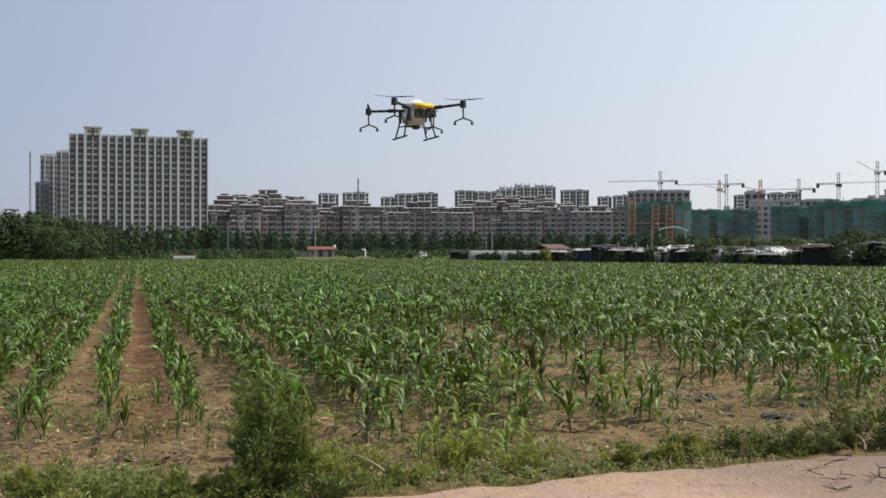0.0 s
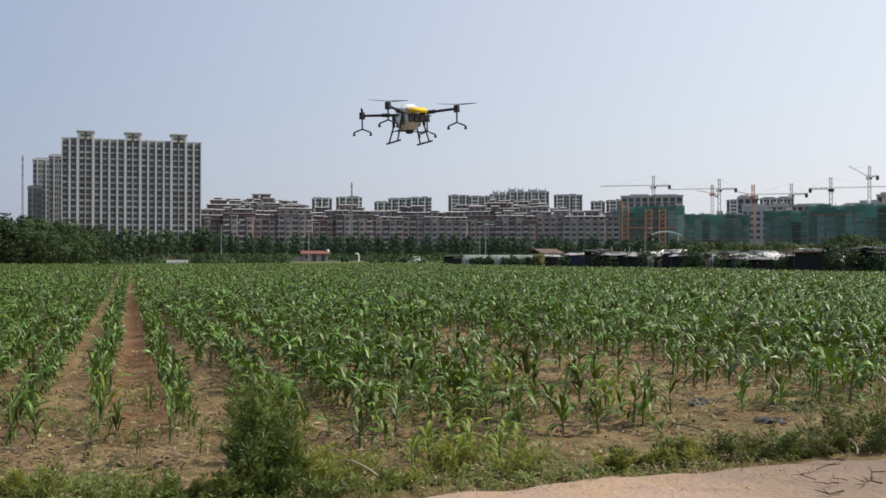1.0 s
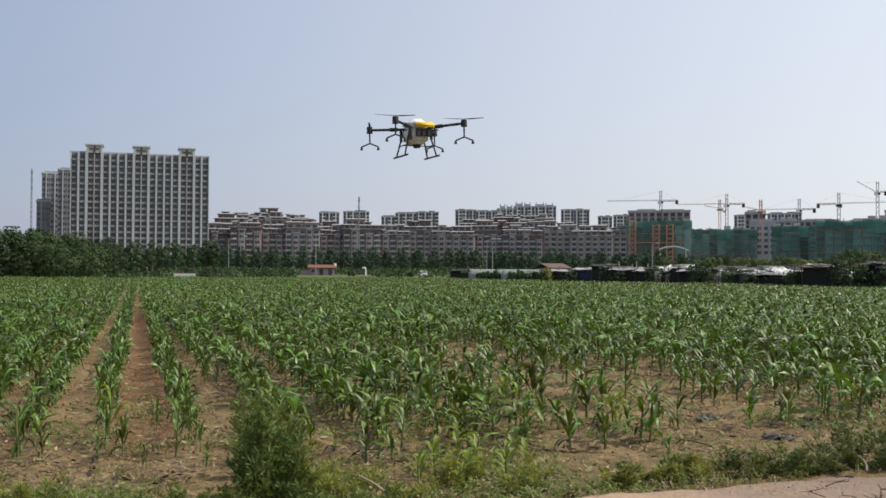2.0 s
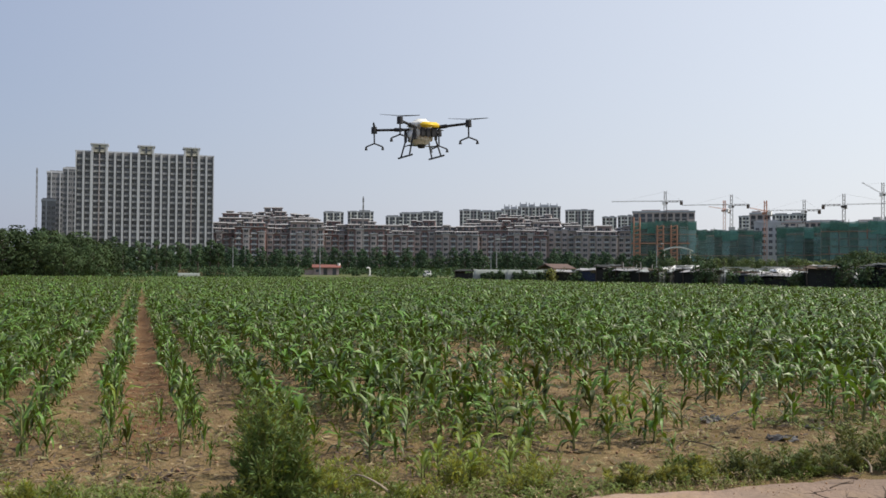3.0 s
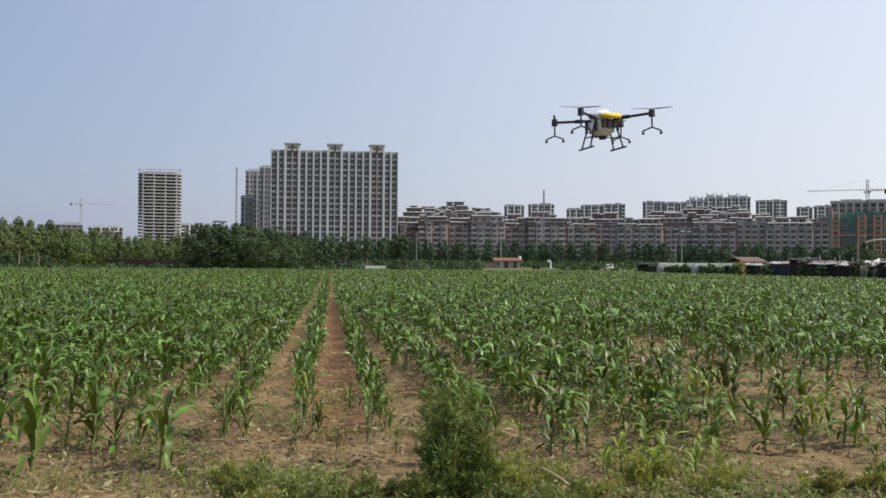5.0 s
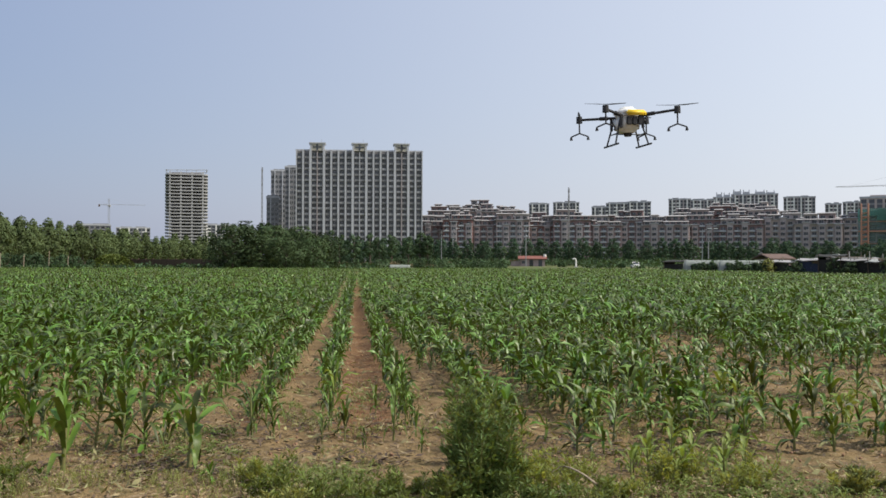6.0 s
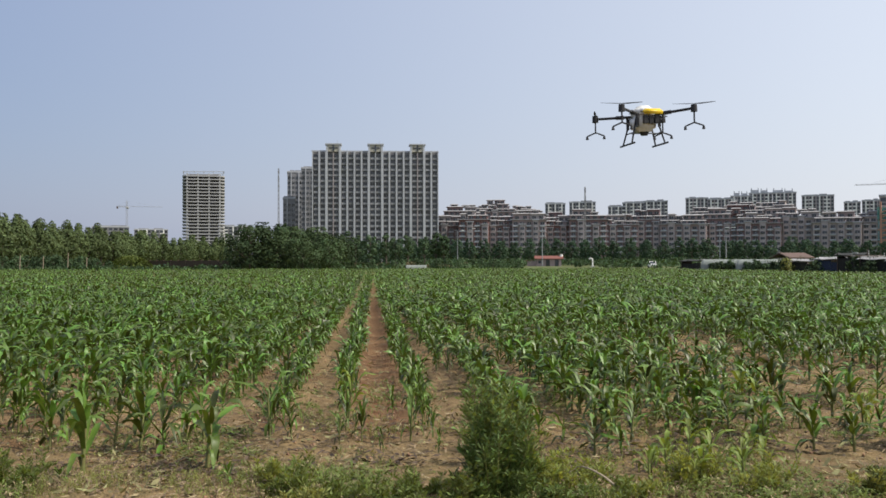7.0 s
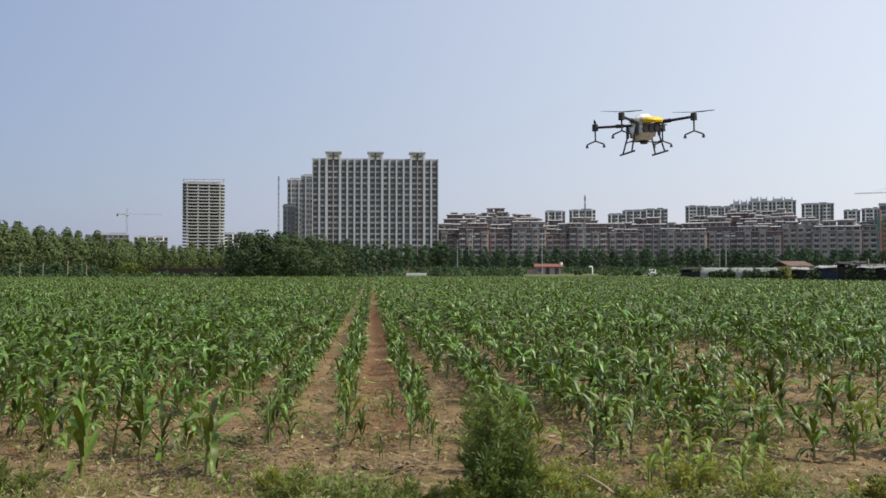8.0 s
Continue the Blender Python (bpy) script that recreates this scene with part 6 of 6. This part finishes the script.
def plant_corn():
    rng = random.Random(31)
    near, mid, late, far = grow()
    near = [s for s in near if s[1] > (7.6 if 1.6 < s[0] < 4.2 else 8.3) and all(math.hypot(s[0] - q[0], s[1] - q[1]) > 0.2 for q in STANDOUT)] + STANDOUT
    near.sort(key=lambda s: math.hypot(s[0] - 1.5, s[1]))
    single, rest = near[:185], near[185:]
    t_near = [corn_template(rng, rng.choice((11, 12, 13)), 7, True) for _ in range(10)]
    t_mid = [corn_template(rng, 14, 4, True) for _ in range(10)]
    t_late = [corn_template(rng, 12, 3, False, stalk=False, wide=1.08) for _ in range(10)]
    t_far = [corn_template(rng, 6, 2, False, stalk=False, droop=0.9, wide=1.45) for _ in range(10)]
    protos = []
    for i, (V, F, leaf_of) in enumerate(t_near + t_near[:3]):
        tint = M_CORN_PART if i < len(t_near) else M_YELLOWLEAF
        t = thing("maize_plant", 0, -5000, 0, 0, "young green maize plant with arching leaves in dry soil" if i < len(t_near) else "young yellow-green maize plant near the weedy verge", "maize plant", "maize plants near the road")
        part("stalk", array_mesh("stalk", V[:F[:leaf_of[0][0]].max() + 1], F[:leaf_of[0][0]], M_STALK), M_STALK, t)
        for a, b in leaf_of:
            used = np.unique(F[a:b])
            remap = np.zeros(len(V), dtype=int)
            remap[used] = np.arange(len(used))
            part("leaf", array_mesh("leaf", V[used], remap[F[a:b]], tint), tint, t)
        protos.append(t)
    for x, y, h in single:
        pale = (1.9 < x < 3.2 and y < 7.7) or rng.random() < 0.07
        c = copy_thing(rng.choice(protos[-3:] if pale else protos[:-3]), Matrix())
        c.matrix_basis = pose(x, y, 0, rng.uniform(-6, 6), rng.uniform(-6, 6), rng.uniform(0, 360)) @ Matrix.Diagonal((h * girth(x, y), h * girth(x, y), h, 1))
    for p in protos:
        for o in (*p.children_recursive, p):
            bpy.data.objects.remove(o)
    stamp("maize_crop", t_near, rest, rng, "rows of young green maize plants in dry soil")
    stamp("maize_crop", t_mid, mid, rng, "dense rows of young green maize plants")
    stamp("maize_crop", t_late, late, rng, "dense rows of young green maize plants further off")
    stamp("maize_crop", t_far, far, rng, "dense far rows of young green maize plants")


plant_corn()


# ---- weeds and litter on the verge ----
def sprigs(name, spots, material, label, seed, leaf=0.03, kind="stuff", category="weeds"):
    """Low leafy sprigs: a leaning stem with narrow leaves. spots: x, y, height."""
    rng = np.random.default_rng(seed)
    Vs, Fs, base = [], [], 0
    for x, y, h in spots:
        n = int(rng.integers(7, 13))
        lean = rng.normal(0, 0.3, 2) * h
        for i in range(n):
            f = (i + 0.6) / n
            c = np.array([x + lean[0] * f * f, y + lean[1] * f * f, h * f])
            a = rng.uniform(0, math.tau)
            d = np.array([math.cos(a), math.sin(a), rng.uniform(-0.1, 0.9)])
            d /= np.linalg.norm(d)
            s = np.array([-d[1], d[0], rng.uniform(-0.3, 0.3)])
            L, w = leaf * rng.uniform(0.7, 1.8) * (1.25 - 0.6 * f), leaf * rng.uniform(0.09, 0.17)
            up = np.array([0, 0, L * 0.12])
            Vs.append([c, c + d * L * 0.5 - s * w + up, c + d * L - up * 1.5, c + d * L * 0.5 + s * w + up])
            Fs.append((base, base + 1, base + 2, base + 3))
            base += 4
        top = np.array([x + lean[0], y + lean[1], h])
        r = np.array([0.0025, 0.0012, 0])
        Vs.append([np.array([x, y, -0.02]) - r, np.array([x, y, -0.02]) + r, top + r * 0.3, top - r * 0.3])
        Fs.append((base, base + 1, base + 2, base + 3))
        base += 4
    ob = new(name, array_mesh(name, np.concatenate([np.array(v) for v in Vs]), np.array(Fs), material))
    return tagged(ob, label, category, kind=kind)


def verge_cover(x, y):
    """How thickly weeds stand: most on the road's edge, in clumps, thinning into the crop."""
    base = max(0.0, 1.0 - abs(y - 6.35) / (1.4 if x < 0 else 1.05 if x < 2.8 else 0.5))
    clump = 0.42 + 1.5 * noise.noise((x * 0.9, y * 0.9, 4.0)) + 0.5 * noise.noise((x * 2.7, y * 2.7, 9.0))
    left = 0.7 if -2.3 < x < -1.0 else 2.0 if x < 0.3 else 1.1 if x < 1.6 else 0.22 if x < 3.4 else 0.4
    return base * clump * left + (0.3 if x < 1.2 and y < 10 else 0.22 if y < 9.5 else 0.12) * (clump > 0.35)


def verge():
    rng = random.Random(3)
    low, tall, pale, dry = [], [], [], []
    for _ in range(72000):
        x, y = rng.uniform(-4.5, 9.5), rng.uniform(5.95, 13.0)
        c = verge_cover(x, y)
        if rng.random() > c:
            continue
        h = rng.uniform(0.02, 0.075) * (1.25 if y < 7.2 else 0.7) + (0.09 if y < 7.2 else 0.02) * max(0.0, noise.noise((x * 0.7, y * 0.7, 14.0)))
        k = noise.noise((x * 0.5, y * 0.5, 31.0)) + rng.uniform(-0.25, 0.25)
        (dry if rng.random() < 0.2 else low if k < 0.05 else pale if k > 0.3 else tall).append((x, y, h))
    sprigs("verge_weeds", low, M_VERGE, "low grey-green weeds along the road's edge", 5, 0.027)
    sprigs("verge_weeds", tall, M_WEED, "mixed green weeds along the road's edge", 6, 0.03)
    sprigs("verge_grass", pale, M_WEED, "green grass tufts along the road's edge", 7, 0.06)
    sprigs("dry_grass", dry, M_STRAW, "dry straw-coloured grass among the verge weeds", 8, 0.045)


verge()


def feathery_bush(x, y, plumes, seed, label, n, stems, material, leaf=0.024):
    """Thin upright stems gathered in plumes (dx, dy, height, spread), feathered with narrow leaves."""
    rng = random.Random(seed)
    t = thing("weed_bush", x, y, 0, 0, label, "bush", "weed bushes on the verge")
    tips = []
    bm = bmesh.new()
    for k in range(stems):
        dx, dy, h, w = plumes[k % len(plumes)]
        a, f = rng.uniform(0, math.tau), math.sqrt(rng.random())
        b = Vector((dx * 0.4 + w * 0.3 * f * math.cos(a), dy * 0.4 + w * 0.3 * f * math.sin(a), -0.02))
        e = Vector((dx + w * f * math.cos(a), dy + w * f * math.sin(a), h * (1 - 0.35 * f ** 2) * rng.uniform(0.4, 1.0)))
        knee = b.lerp(e, 0.55) + Vector((0, 0, e.z * 0.06))
        rod(bm, b, knee, 0.004, 0.003, 5)
        rod(bm, knee, e, 0.003, 0.001, 4)
        tips.append((b, knee, e))
    tagged(part("stem_tuft", bm, M_STALK, t), kind="stuff")
    V, F = [], []
    for _ in range(n):
        b, knee, e = rng.choice(tips)
        u = rng.random() ** 0.75
        c = b.lerp(knee, u / 0.55) if u < 0.55 else knee.lerp(e, (u - 0.55) / 0.45)
        r = (0.02 + 0.11 * e.z) * (1.05 - 0.95 * u) + 0.01
        a = rng.uniform(0, math.tau)
        q = r * math.sqrt(rng.random())
        c = c + Vector((q * math.cos(a), q * math.sin(a), q * 0.6))
        d = Vector((math.cos(a), math.sin(a), rng.uniform(0.1, 1.5))).normalized()
        s = d.cross(Vector((rng.gauss(0, 1), rng.gauss(0, 1), 1))).normalized()
        L = leaf * rng.uniform(0.7, 1.9)
        k = len(V)
        V += [tuple(c), tuple(c + d * L * 0.5 - s * L * 0.13), tuple(c + d * L), tuple(c + d * L * 0.5 + s * L * 0.13)]
        F.append((k, k + 1, k + 2, k + 3))
    V = np.array(V)
    V[:, 2] = np.maximum(V[:, 2], 0.004)
    part("foliage", array_mesh("foliage", V, np.array(F), material), material, t)


feathery_bush(0.84, 6.25, ((0, 0, 0.92, 0.13), (-0.14, 0.05, 0.98, 0.10), (0.16, 0, 0.74, 0.13), (-0.05, -0.08, 0.6, 0.2), (0.22, -0.05, 0.42, 0.16), (-0.2, -0.05, 0.45, 0.14)), 8, "tall feathery green weed bush at the road's edge", 9500, 52, M_PLUME, 0.034)
feathery_bush(0.86, 6.36, ((0.02, 0, 1.0, 0.16), (-0.16, 0.05, 1.02, 0.14), (0.2, 0.03, 0.84, 0.16), (0.3, 0.0, 0.6, 0.14)), 18, "tall pale feathery weed growing through the dark bush", 3000, 40, M_FERN, 0.036)
for x, y, h, w, n, m in ((0.45, 6.15, 0.32, 0.25, 3600, M_FERN), (1.35, 6.45, 0.38, 0.22, 3200, M_PALEWEED), (1.2, 6.75, 0.46, 0.2, 3000, M_PALEWEED), (1.55, 6.75, 0.28, 0.2, 2600, M_PALEWEED), (1.38, 9.4, 0.36, 0.14, 3000, M_FERN), (1.42, 10.3, 0.36, 0.13, 2800, M_FERN), (1.44, 11.3, 0.34, 0.13, 2600, M_FERN), (1.3, 8.5, 0.4, 0.14, 2600, M_FERN), (0.9, 6.8, 0.55, 0.2, 4200, M_FERN), (0.95, 7.4, 0.48, 0.18, 4000, M_FERN), (1.0, 8.0, 0.42, 0.18, 3600, M_FERN), (1.05, 8.7, 0.4, 0.18, 3400, M_FERN), (1.05, 9.5, 0.36, 0.18, 3000, M_WEED), (1.15, 6.1, 0.25, 0.3, 3400, M_BUSHLEAF), (2.25, 6.6, 0.42, 0.16, 1700, M_PALEWEED), (2.5, 6.75, 0.4, 0.17, 1700, M_PALEWEED), (2.9, 6.6, 0.32, 0.17, 1500, M_PALEWEED), (2.72, 6.45, 0.22, 0.15, 1300, M_PALEWEED),
                        (-2.6, 6.95, 0.42, 0.24, 4200, M_FERN), (-2.85, 6.8, 0.36, 0.22, 3200, M_PALEWEED), (-0.6, 6.5, 0.36, 0.26, 3400, M_FERN), (-0.2, 6.35, 0.3, 0.25, 3000, M_WEED), (-0.68, 6.88, 0.32, 0.22, 3000, M_PALEWEED), (0.15, 6.3, 0.26, 0.2, 2800, M_WEED), (0.38, 6.55, 0.24, 0.2, 2600, M_FERN), (-0.45, 6.2, 0.2, 0.22, 2400, M_VERGE), (1.6, 6.3, 0.22, 0.22, 2600, M_FERN), (1.92, 6.35, 0.18, 0.2, 1600, M_PALEWEED)):
    g = random.Random(int(x * 100) + 7)
    lobes = [(g.uniform(-1, 1) * w, g.uniform(-0.5, 0.5) * w, h * g.uniform(0.55, 1.0), w * g.uniform(0.35, 0.7)) for _ in range(6)]
    feathery_bush(x, y, lobes, int(x * 100) + 900, "low feathery green weed clump on the verge", int(n * 0.42), 18, m, 0.03)


def ragged_strip():
    """Small straggling clumps that join into one ragged strip along the road's edge."""
    g = random.Random(91)
    x = 3.5
    while x < 7.4:
        tall = 0.2 + 0.15 * noise.noise((x * 1.6, 2.0, 5.0)) + (0.06 if x > 4.6 else 0.0) + (0.12 if x > 5.6 else 0.0) + (0.04 if 3.9 < x < 4.9 else 0)
        y = 6.4 - 0.06 * (x - 3.4) + 0.1 * noise.noise((x * 2.0, 7.0, 1.0)) + g.uniform(-0.06, 0.1)
        w = g.uniform(0.14, 0.24)
        lobes = [(g.uniform(-1, 1) * w, g.uniform(-0.8, 0.8) * w, tall * g.uniform(0.5, 1.35), w * g.uniform(0.3, 0.6)) for _ in range(6)]
        feathery_bush(x, y, lobes, int(x * 100), "straggling grey-green weed clump at the road's edge", int(600 + 1800 * tall), 9, g.choice((M_STRIP, M_STRIP, M_STRIP, M_BUSHLEAF, M_VERGE)), 0.03)
        x += g.uniform(0.1, 0.22)


ragged_strip()


def litter():
    """Straw, dead leaves and clods lying on the soil between the plants."""
    rng = np.random.default_rng(12)
    n = 14000
    x, y = rng.uniform(-6, 12, n), 6.3 + 12 * rng.random(n) ** 1.6
    a, L, w = rng.uniform(0, math.tau, n), rng.uniform(0.02, 0.13, n), rng.uniform(0.003, 0.012, n)
    u = np.stack([np.cos(a), np.sin(a), rng.normal(0, 0.12, n)], -1) * L[:, None] / 2
    v = np.stack([-np.sin(a), np.cos(a), rng.normal(0, 0.3, n)], -1) * w[:, None]
    c = np.stack([x, y, np.full(n, 0.035)], -1)
    V = np.stack([c - u, c - v, c + u, c + v], 1).reshape(-1, 3)
    ob = new("straw_litter", array_mesh("straw_litter", V, np.arange(4 * n).reshape(-1, 4), M_STRAW))
    tagged(ob, "dry straw and dead leaf scraps lying on the soil", "litter", kind="stuff")
    n = 1900
    k = rng.integers(0, 18, n)
    cx, cy = np.array([6.0, 6.9, 7.6, -1.4, 0.3, 3.4, -1.0, -2.1, 0.0, -1.6, 1.6, 5.0, 1.7, 2.2, 2.8, 3.4, -0.6, -1.1])[k], np.array([9.0, 8.3, 12.6, 7.35, 7.6, 9.4, 8.3, 7.8, 9.0, 9.6, 7.3, 7.9, 8.2, 7.8, 8.3, 8.1, 7.9, 9.0])[k]
    x, y = cx + rng.normal(0, 0.3, n) * (1 + (k > 5)), cy + rng.normal(0, 0.16, n) * (1 + (k > 5))
    a, L, w = rng.uniform(0, math.tau, n), rng.uniform(0.03, 0.16, n), rng.uniform(0.004, 0.016, n)
    u = np.stack([np.cos(a), np.sin(a), rng.normal(0, 0.15, n)], -1) * L[:, None] / 2
    v = np.stack([-np.sin(a), np.cos(a), rng.normal(0, 0.4, n)], -1) * w[:, None]
    c = np.stack([x, y, np.full(n, 0.04)], -1)
    V = np.stack([c - u, c - v, c + u, c + v], 1).reshape(-1, 3)
    ob = new("dead_leaf_litter", array_mesh("dead_leaf_litter", V, np.arange(4 * n).reshape(-1, 4), M_TWIG))
    tagged(ob, "dark dead maize leaves lying in heaps on the soil", "litter", kind="stuff")
    n = 5000
    x, y = rng.uniform(-4.5, 8.5, n), 6.6 + 8 * rng.random(n) ** 1.5
    keep = np.array([noise.noise((p * 1.3, q * 1.3, 17.0)) for p, q in zip(x, y)]) > -0.08
    x, y = x[keep], y[keep]
    n = len(x)
    a, L, w = rng.uniform(0, math.tau, n), rng.uniform(0.03, 0.13, n), rng.uniform(0.005, 0.014, n)
    u = np.stack([np.cos(a), np.sin(a), rng.normal(0, 0.35, n)], -1) * L[:, None] / 2
    v = np.stack([-np.sin(a), np.cos(a), rng.normal(0, 0.6, n)], -1) * w[:, None]
    c = np.stack([x, y, 0.04 + 0.02 * rng.random(n)], -1)
    V = np.stack([c - u, c - v, c + u + np.array([0, 0, 0.015]), c + v], 1).reshape(-1, 3)
    ob = new("fallen_leaf_litter", array_mesh("fallen_leaf_litter", V, np.arange(4 * n).reshape(-1, 4), M_DULLLEAF))
    tagged(ob, "curled pale green and straw fallen maize leaves on the soil", "litter", kind="stuff")
    n = 8000
    x, y = rng.uniform(-7, 13, n), 5.2 + 13 * rng.random(n) ** 1.5
    r = 0.006 + 0.018 * rng.random(n) ** 3
    r = np.where(y < 6.2, r * 0.35, r)
    z = np.where(y < 6.05, 0.07, 0.018)
    T = np.array([(1, 0, 0), (0, 1, 0), (-1, 0, 0), (0, -1, 0), (0, 0, 0.9), (0, 0, -0.5)])
    TF = np.array([(0, 1, 4), (1, 2, 4), (2, 3, 4), (3, 0, 4), (1, 0, 5), (2, 1, 5), (3, 2, 5), (0, 3, 5)])
    V = (T[None] * rng.uniform(0.6, 1.4, (n, 6, 3)) * r[:, None, None] + np.stack([x, y, z], -1)[:, None]).reshape(-1, 3)
    F = (TF[None] + (np.arange(n) * 6)[:, None, None]).reshape(-1, 3)
    ob = new("soil_clods", array_mesh("soil_clods", V, F, M_CLOD))
    tagged(ob, "crumbled dry soil clods and grit on the ground", "soil", kind="stuff")


def road_rubble():
    """Reddish lumps and grit along the road's broken edge."""
    rng = np.random.default_rng(23)
    n = 500
    x = rng.uniform(3.8, 8.5, n)
    y = 6.0 - 0.06 * np.maximum(0, 1.5 - x) - np.abs(rng.normal(0, 0.22, n)) * (0.5 + 0.8 * (x > 4.2))
    r = 0.003 + 0.009 * rng.random(n) ** 4
    T = np.array([(1, 0, 0), (0, 1, 0), (-1, 0, 0), (0, -1, 0), (0, 0, 0.8), (0, 0, -0.6)])
    TF = np.array([(0, 1, 4), (1, 2, 4), (2, 3, 4), (3, 0, 4), (1, 0, 5), (2, 1, 5), (3, 2, 5), (0, 3, 5)])
    V = (T[None] * rng.uniform(0.6, 1.4, (n, 6, 3)) * r[:, None, None] + np.stack([x, y, np.full(n, 0.072)], -1)[:, None]).reshape(-1, 3)
    ob = new("road_rubble", array_mesh("road_rubble", V, (TF[None] + (np.arange(n) * 6)[:, None, None]).reshape(-1, 3), M_CLOD))
    tagged(ob, "reddish lumps and grit along the road's broken edge", "rubble", kind="stuff")


litter()
road_rubble()


def twig(x, y, z, length, turn, seed, label="crooked dry brown twig lying on the dirt road", r=0.004, wood=None):
    rng = random.Random(seed)
    t = thing("twig", x, y, z, turn, label, "twig", "twigs by the road")
    bm = bmesh.new()
    p = Vector((-length / 2, 0, r))
    pts = [p]
    for k in range(4):
        p = p + Vector((length / 4, rng.uniform(-0.07, 0.07), rng.uniform(-0.004, 0.012)))
        pts.append(p)
    tube(bm, pts, [r * (1 - 0.17 * i) for i in range(5)])
    part("stick", bm, wood or M_TWIG, t)
    bm = bmesh.new()
    rod(bm, pts[2], pts[2] + Vector((length * 0.2, rng.choice((-1, 1)) * length * 0.22, 0.02)), r * 0.6, r * 0.3, 5)
    part("side_twig", bm, wood or M_TWIG, t)


for k, (x, y, L, a) in enumerate(((5.0, 5.75, 0.22, 150), (5.05, 5.6, 0.26, 165), (4.95, 5.45, 0.24, 140), (5.25, 5.7, 0.2, 100), (5.4, 6.0, 0.3, 20), (5.6, 6.2, 0.32, 150), (5.75, 6.3, 0.26, 60), (5.3, 5.5, 0.34, 168), (5.55, 5.62, 0.3, 15), (5.15, 5.9, 0.22, 35), (5.85, 5.85, 0.36, 160), (5.75, 5.5, 0.28, 130), (6.05, 6.05, 0.3, 40))):
    twig(x - 0.52, y - 0.4, 0.085, 0.75 * L, a, 60 + k, r=0.004 + 0.002 * (k % 3))


def bent_branch(x, y, turn, length, rise, label, wood=M_DEADWOOD):
    """A dead branch arching out of the weeds, with side twigs."""
    t = thing("dead_branch", x, y, 0, turn, label, "branch", "dead branches on the verge")
    bm = bmesh.new()
    pts = [Vector((length * (k / 9 - 0.5), 0.03 * math.sin(k * 0.8 + length * 9), 0.02 + rise * math.sin(math.pi * k / 9) ** 0.8)) for k in range(10)]
    tube(bm, pts, [0.009 - 0.0008 * k for k in range(10)])
    part("bough", bm, wood, t)
    for k in (3, 5, 6):
        bm = bmesh.new()
        rod(bm, pts[k], pts[k] + Vector((0.14, (-1) ** k * 0.12, -0.04 * k + 0.1)), 0.006, 0.002, 5)
        part("side_twig", bm, wood, t)


bent_branch(5.45, 6.3, 15, 0.6, 0.08, "bent pale dead branch arching from verge weeds")
bent_branch(1.52, 6.5, 134, 0.55, 0.17, "long pale dry stalk lying across verge weeds")
bent_branch(5.75, 6.35, 70, 0.4, 0.1, "small pale dead branch tangled in verge weeds")
bent_branch(5.8, 16.2, 30, 1.1, 0.38, "dry brown dead branch sticking up from bare soil", M_BARK)
bent_branch(4.9, 7.5, 120, 0.5, 0.06, "dry dead branch lying on bare soil", M_BARK)
bent_branch(6.5, 8.9, 20, 0.7, 0.08, "dry dead branch lying on bare soil", M_BARK)


def plastic_scrap(x, y, w, d, seed):
    """Crumpled thin film half buried in the soil."""
    g = random.Random(seed)
    t = thing("plastic_scrap", x, y, 0.0, g.uniform(0, 180), "crumpled grey plastic film lying on the soil", "plastic scrap", "plastic scraps on the soil")
    bm = bmesh.new()
    n = 7
    rows = [[bm.verts.new((w * (i / n - 0.5) * g.uniform(0.75, 1.1), d * (j / n - 0.5) * g.uniform(0.75, 1.1), 0.022 + g.uniform(-0.018, 0.035))) for j in range(n + 1)] for i in range(n + 1)]
    for i in range(n):
        for j in range(n):
            bm.faces.new((rows[i][j], rows[i + 1][j], rows[i + 1][j + 1], rows[i][j + 1]))
    bmesh.ops.solidify(bm, geom=bm.faces[:], thickness=0.006)
    part("film", bm, M_SCRAP, t)


for k, (x, y, w, d) in enumerate(((6.0, 8.85, 0.36, 0.24), (6.0, 7.65, 0.3, 0.2), (6.7, 8.05, 0.2, 0.16))):
    plastic_scrap(x, y, w, d, 700 + k)
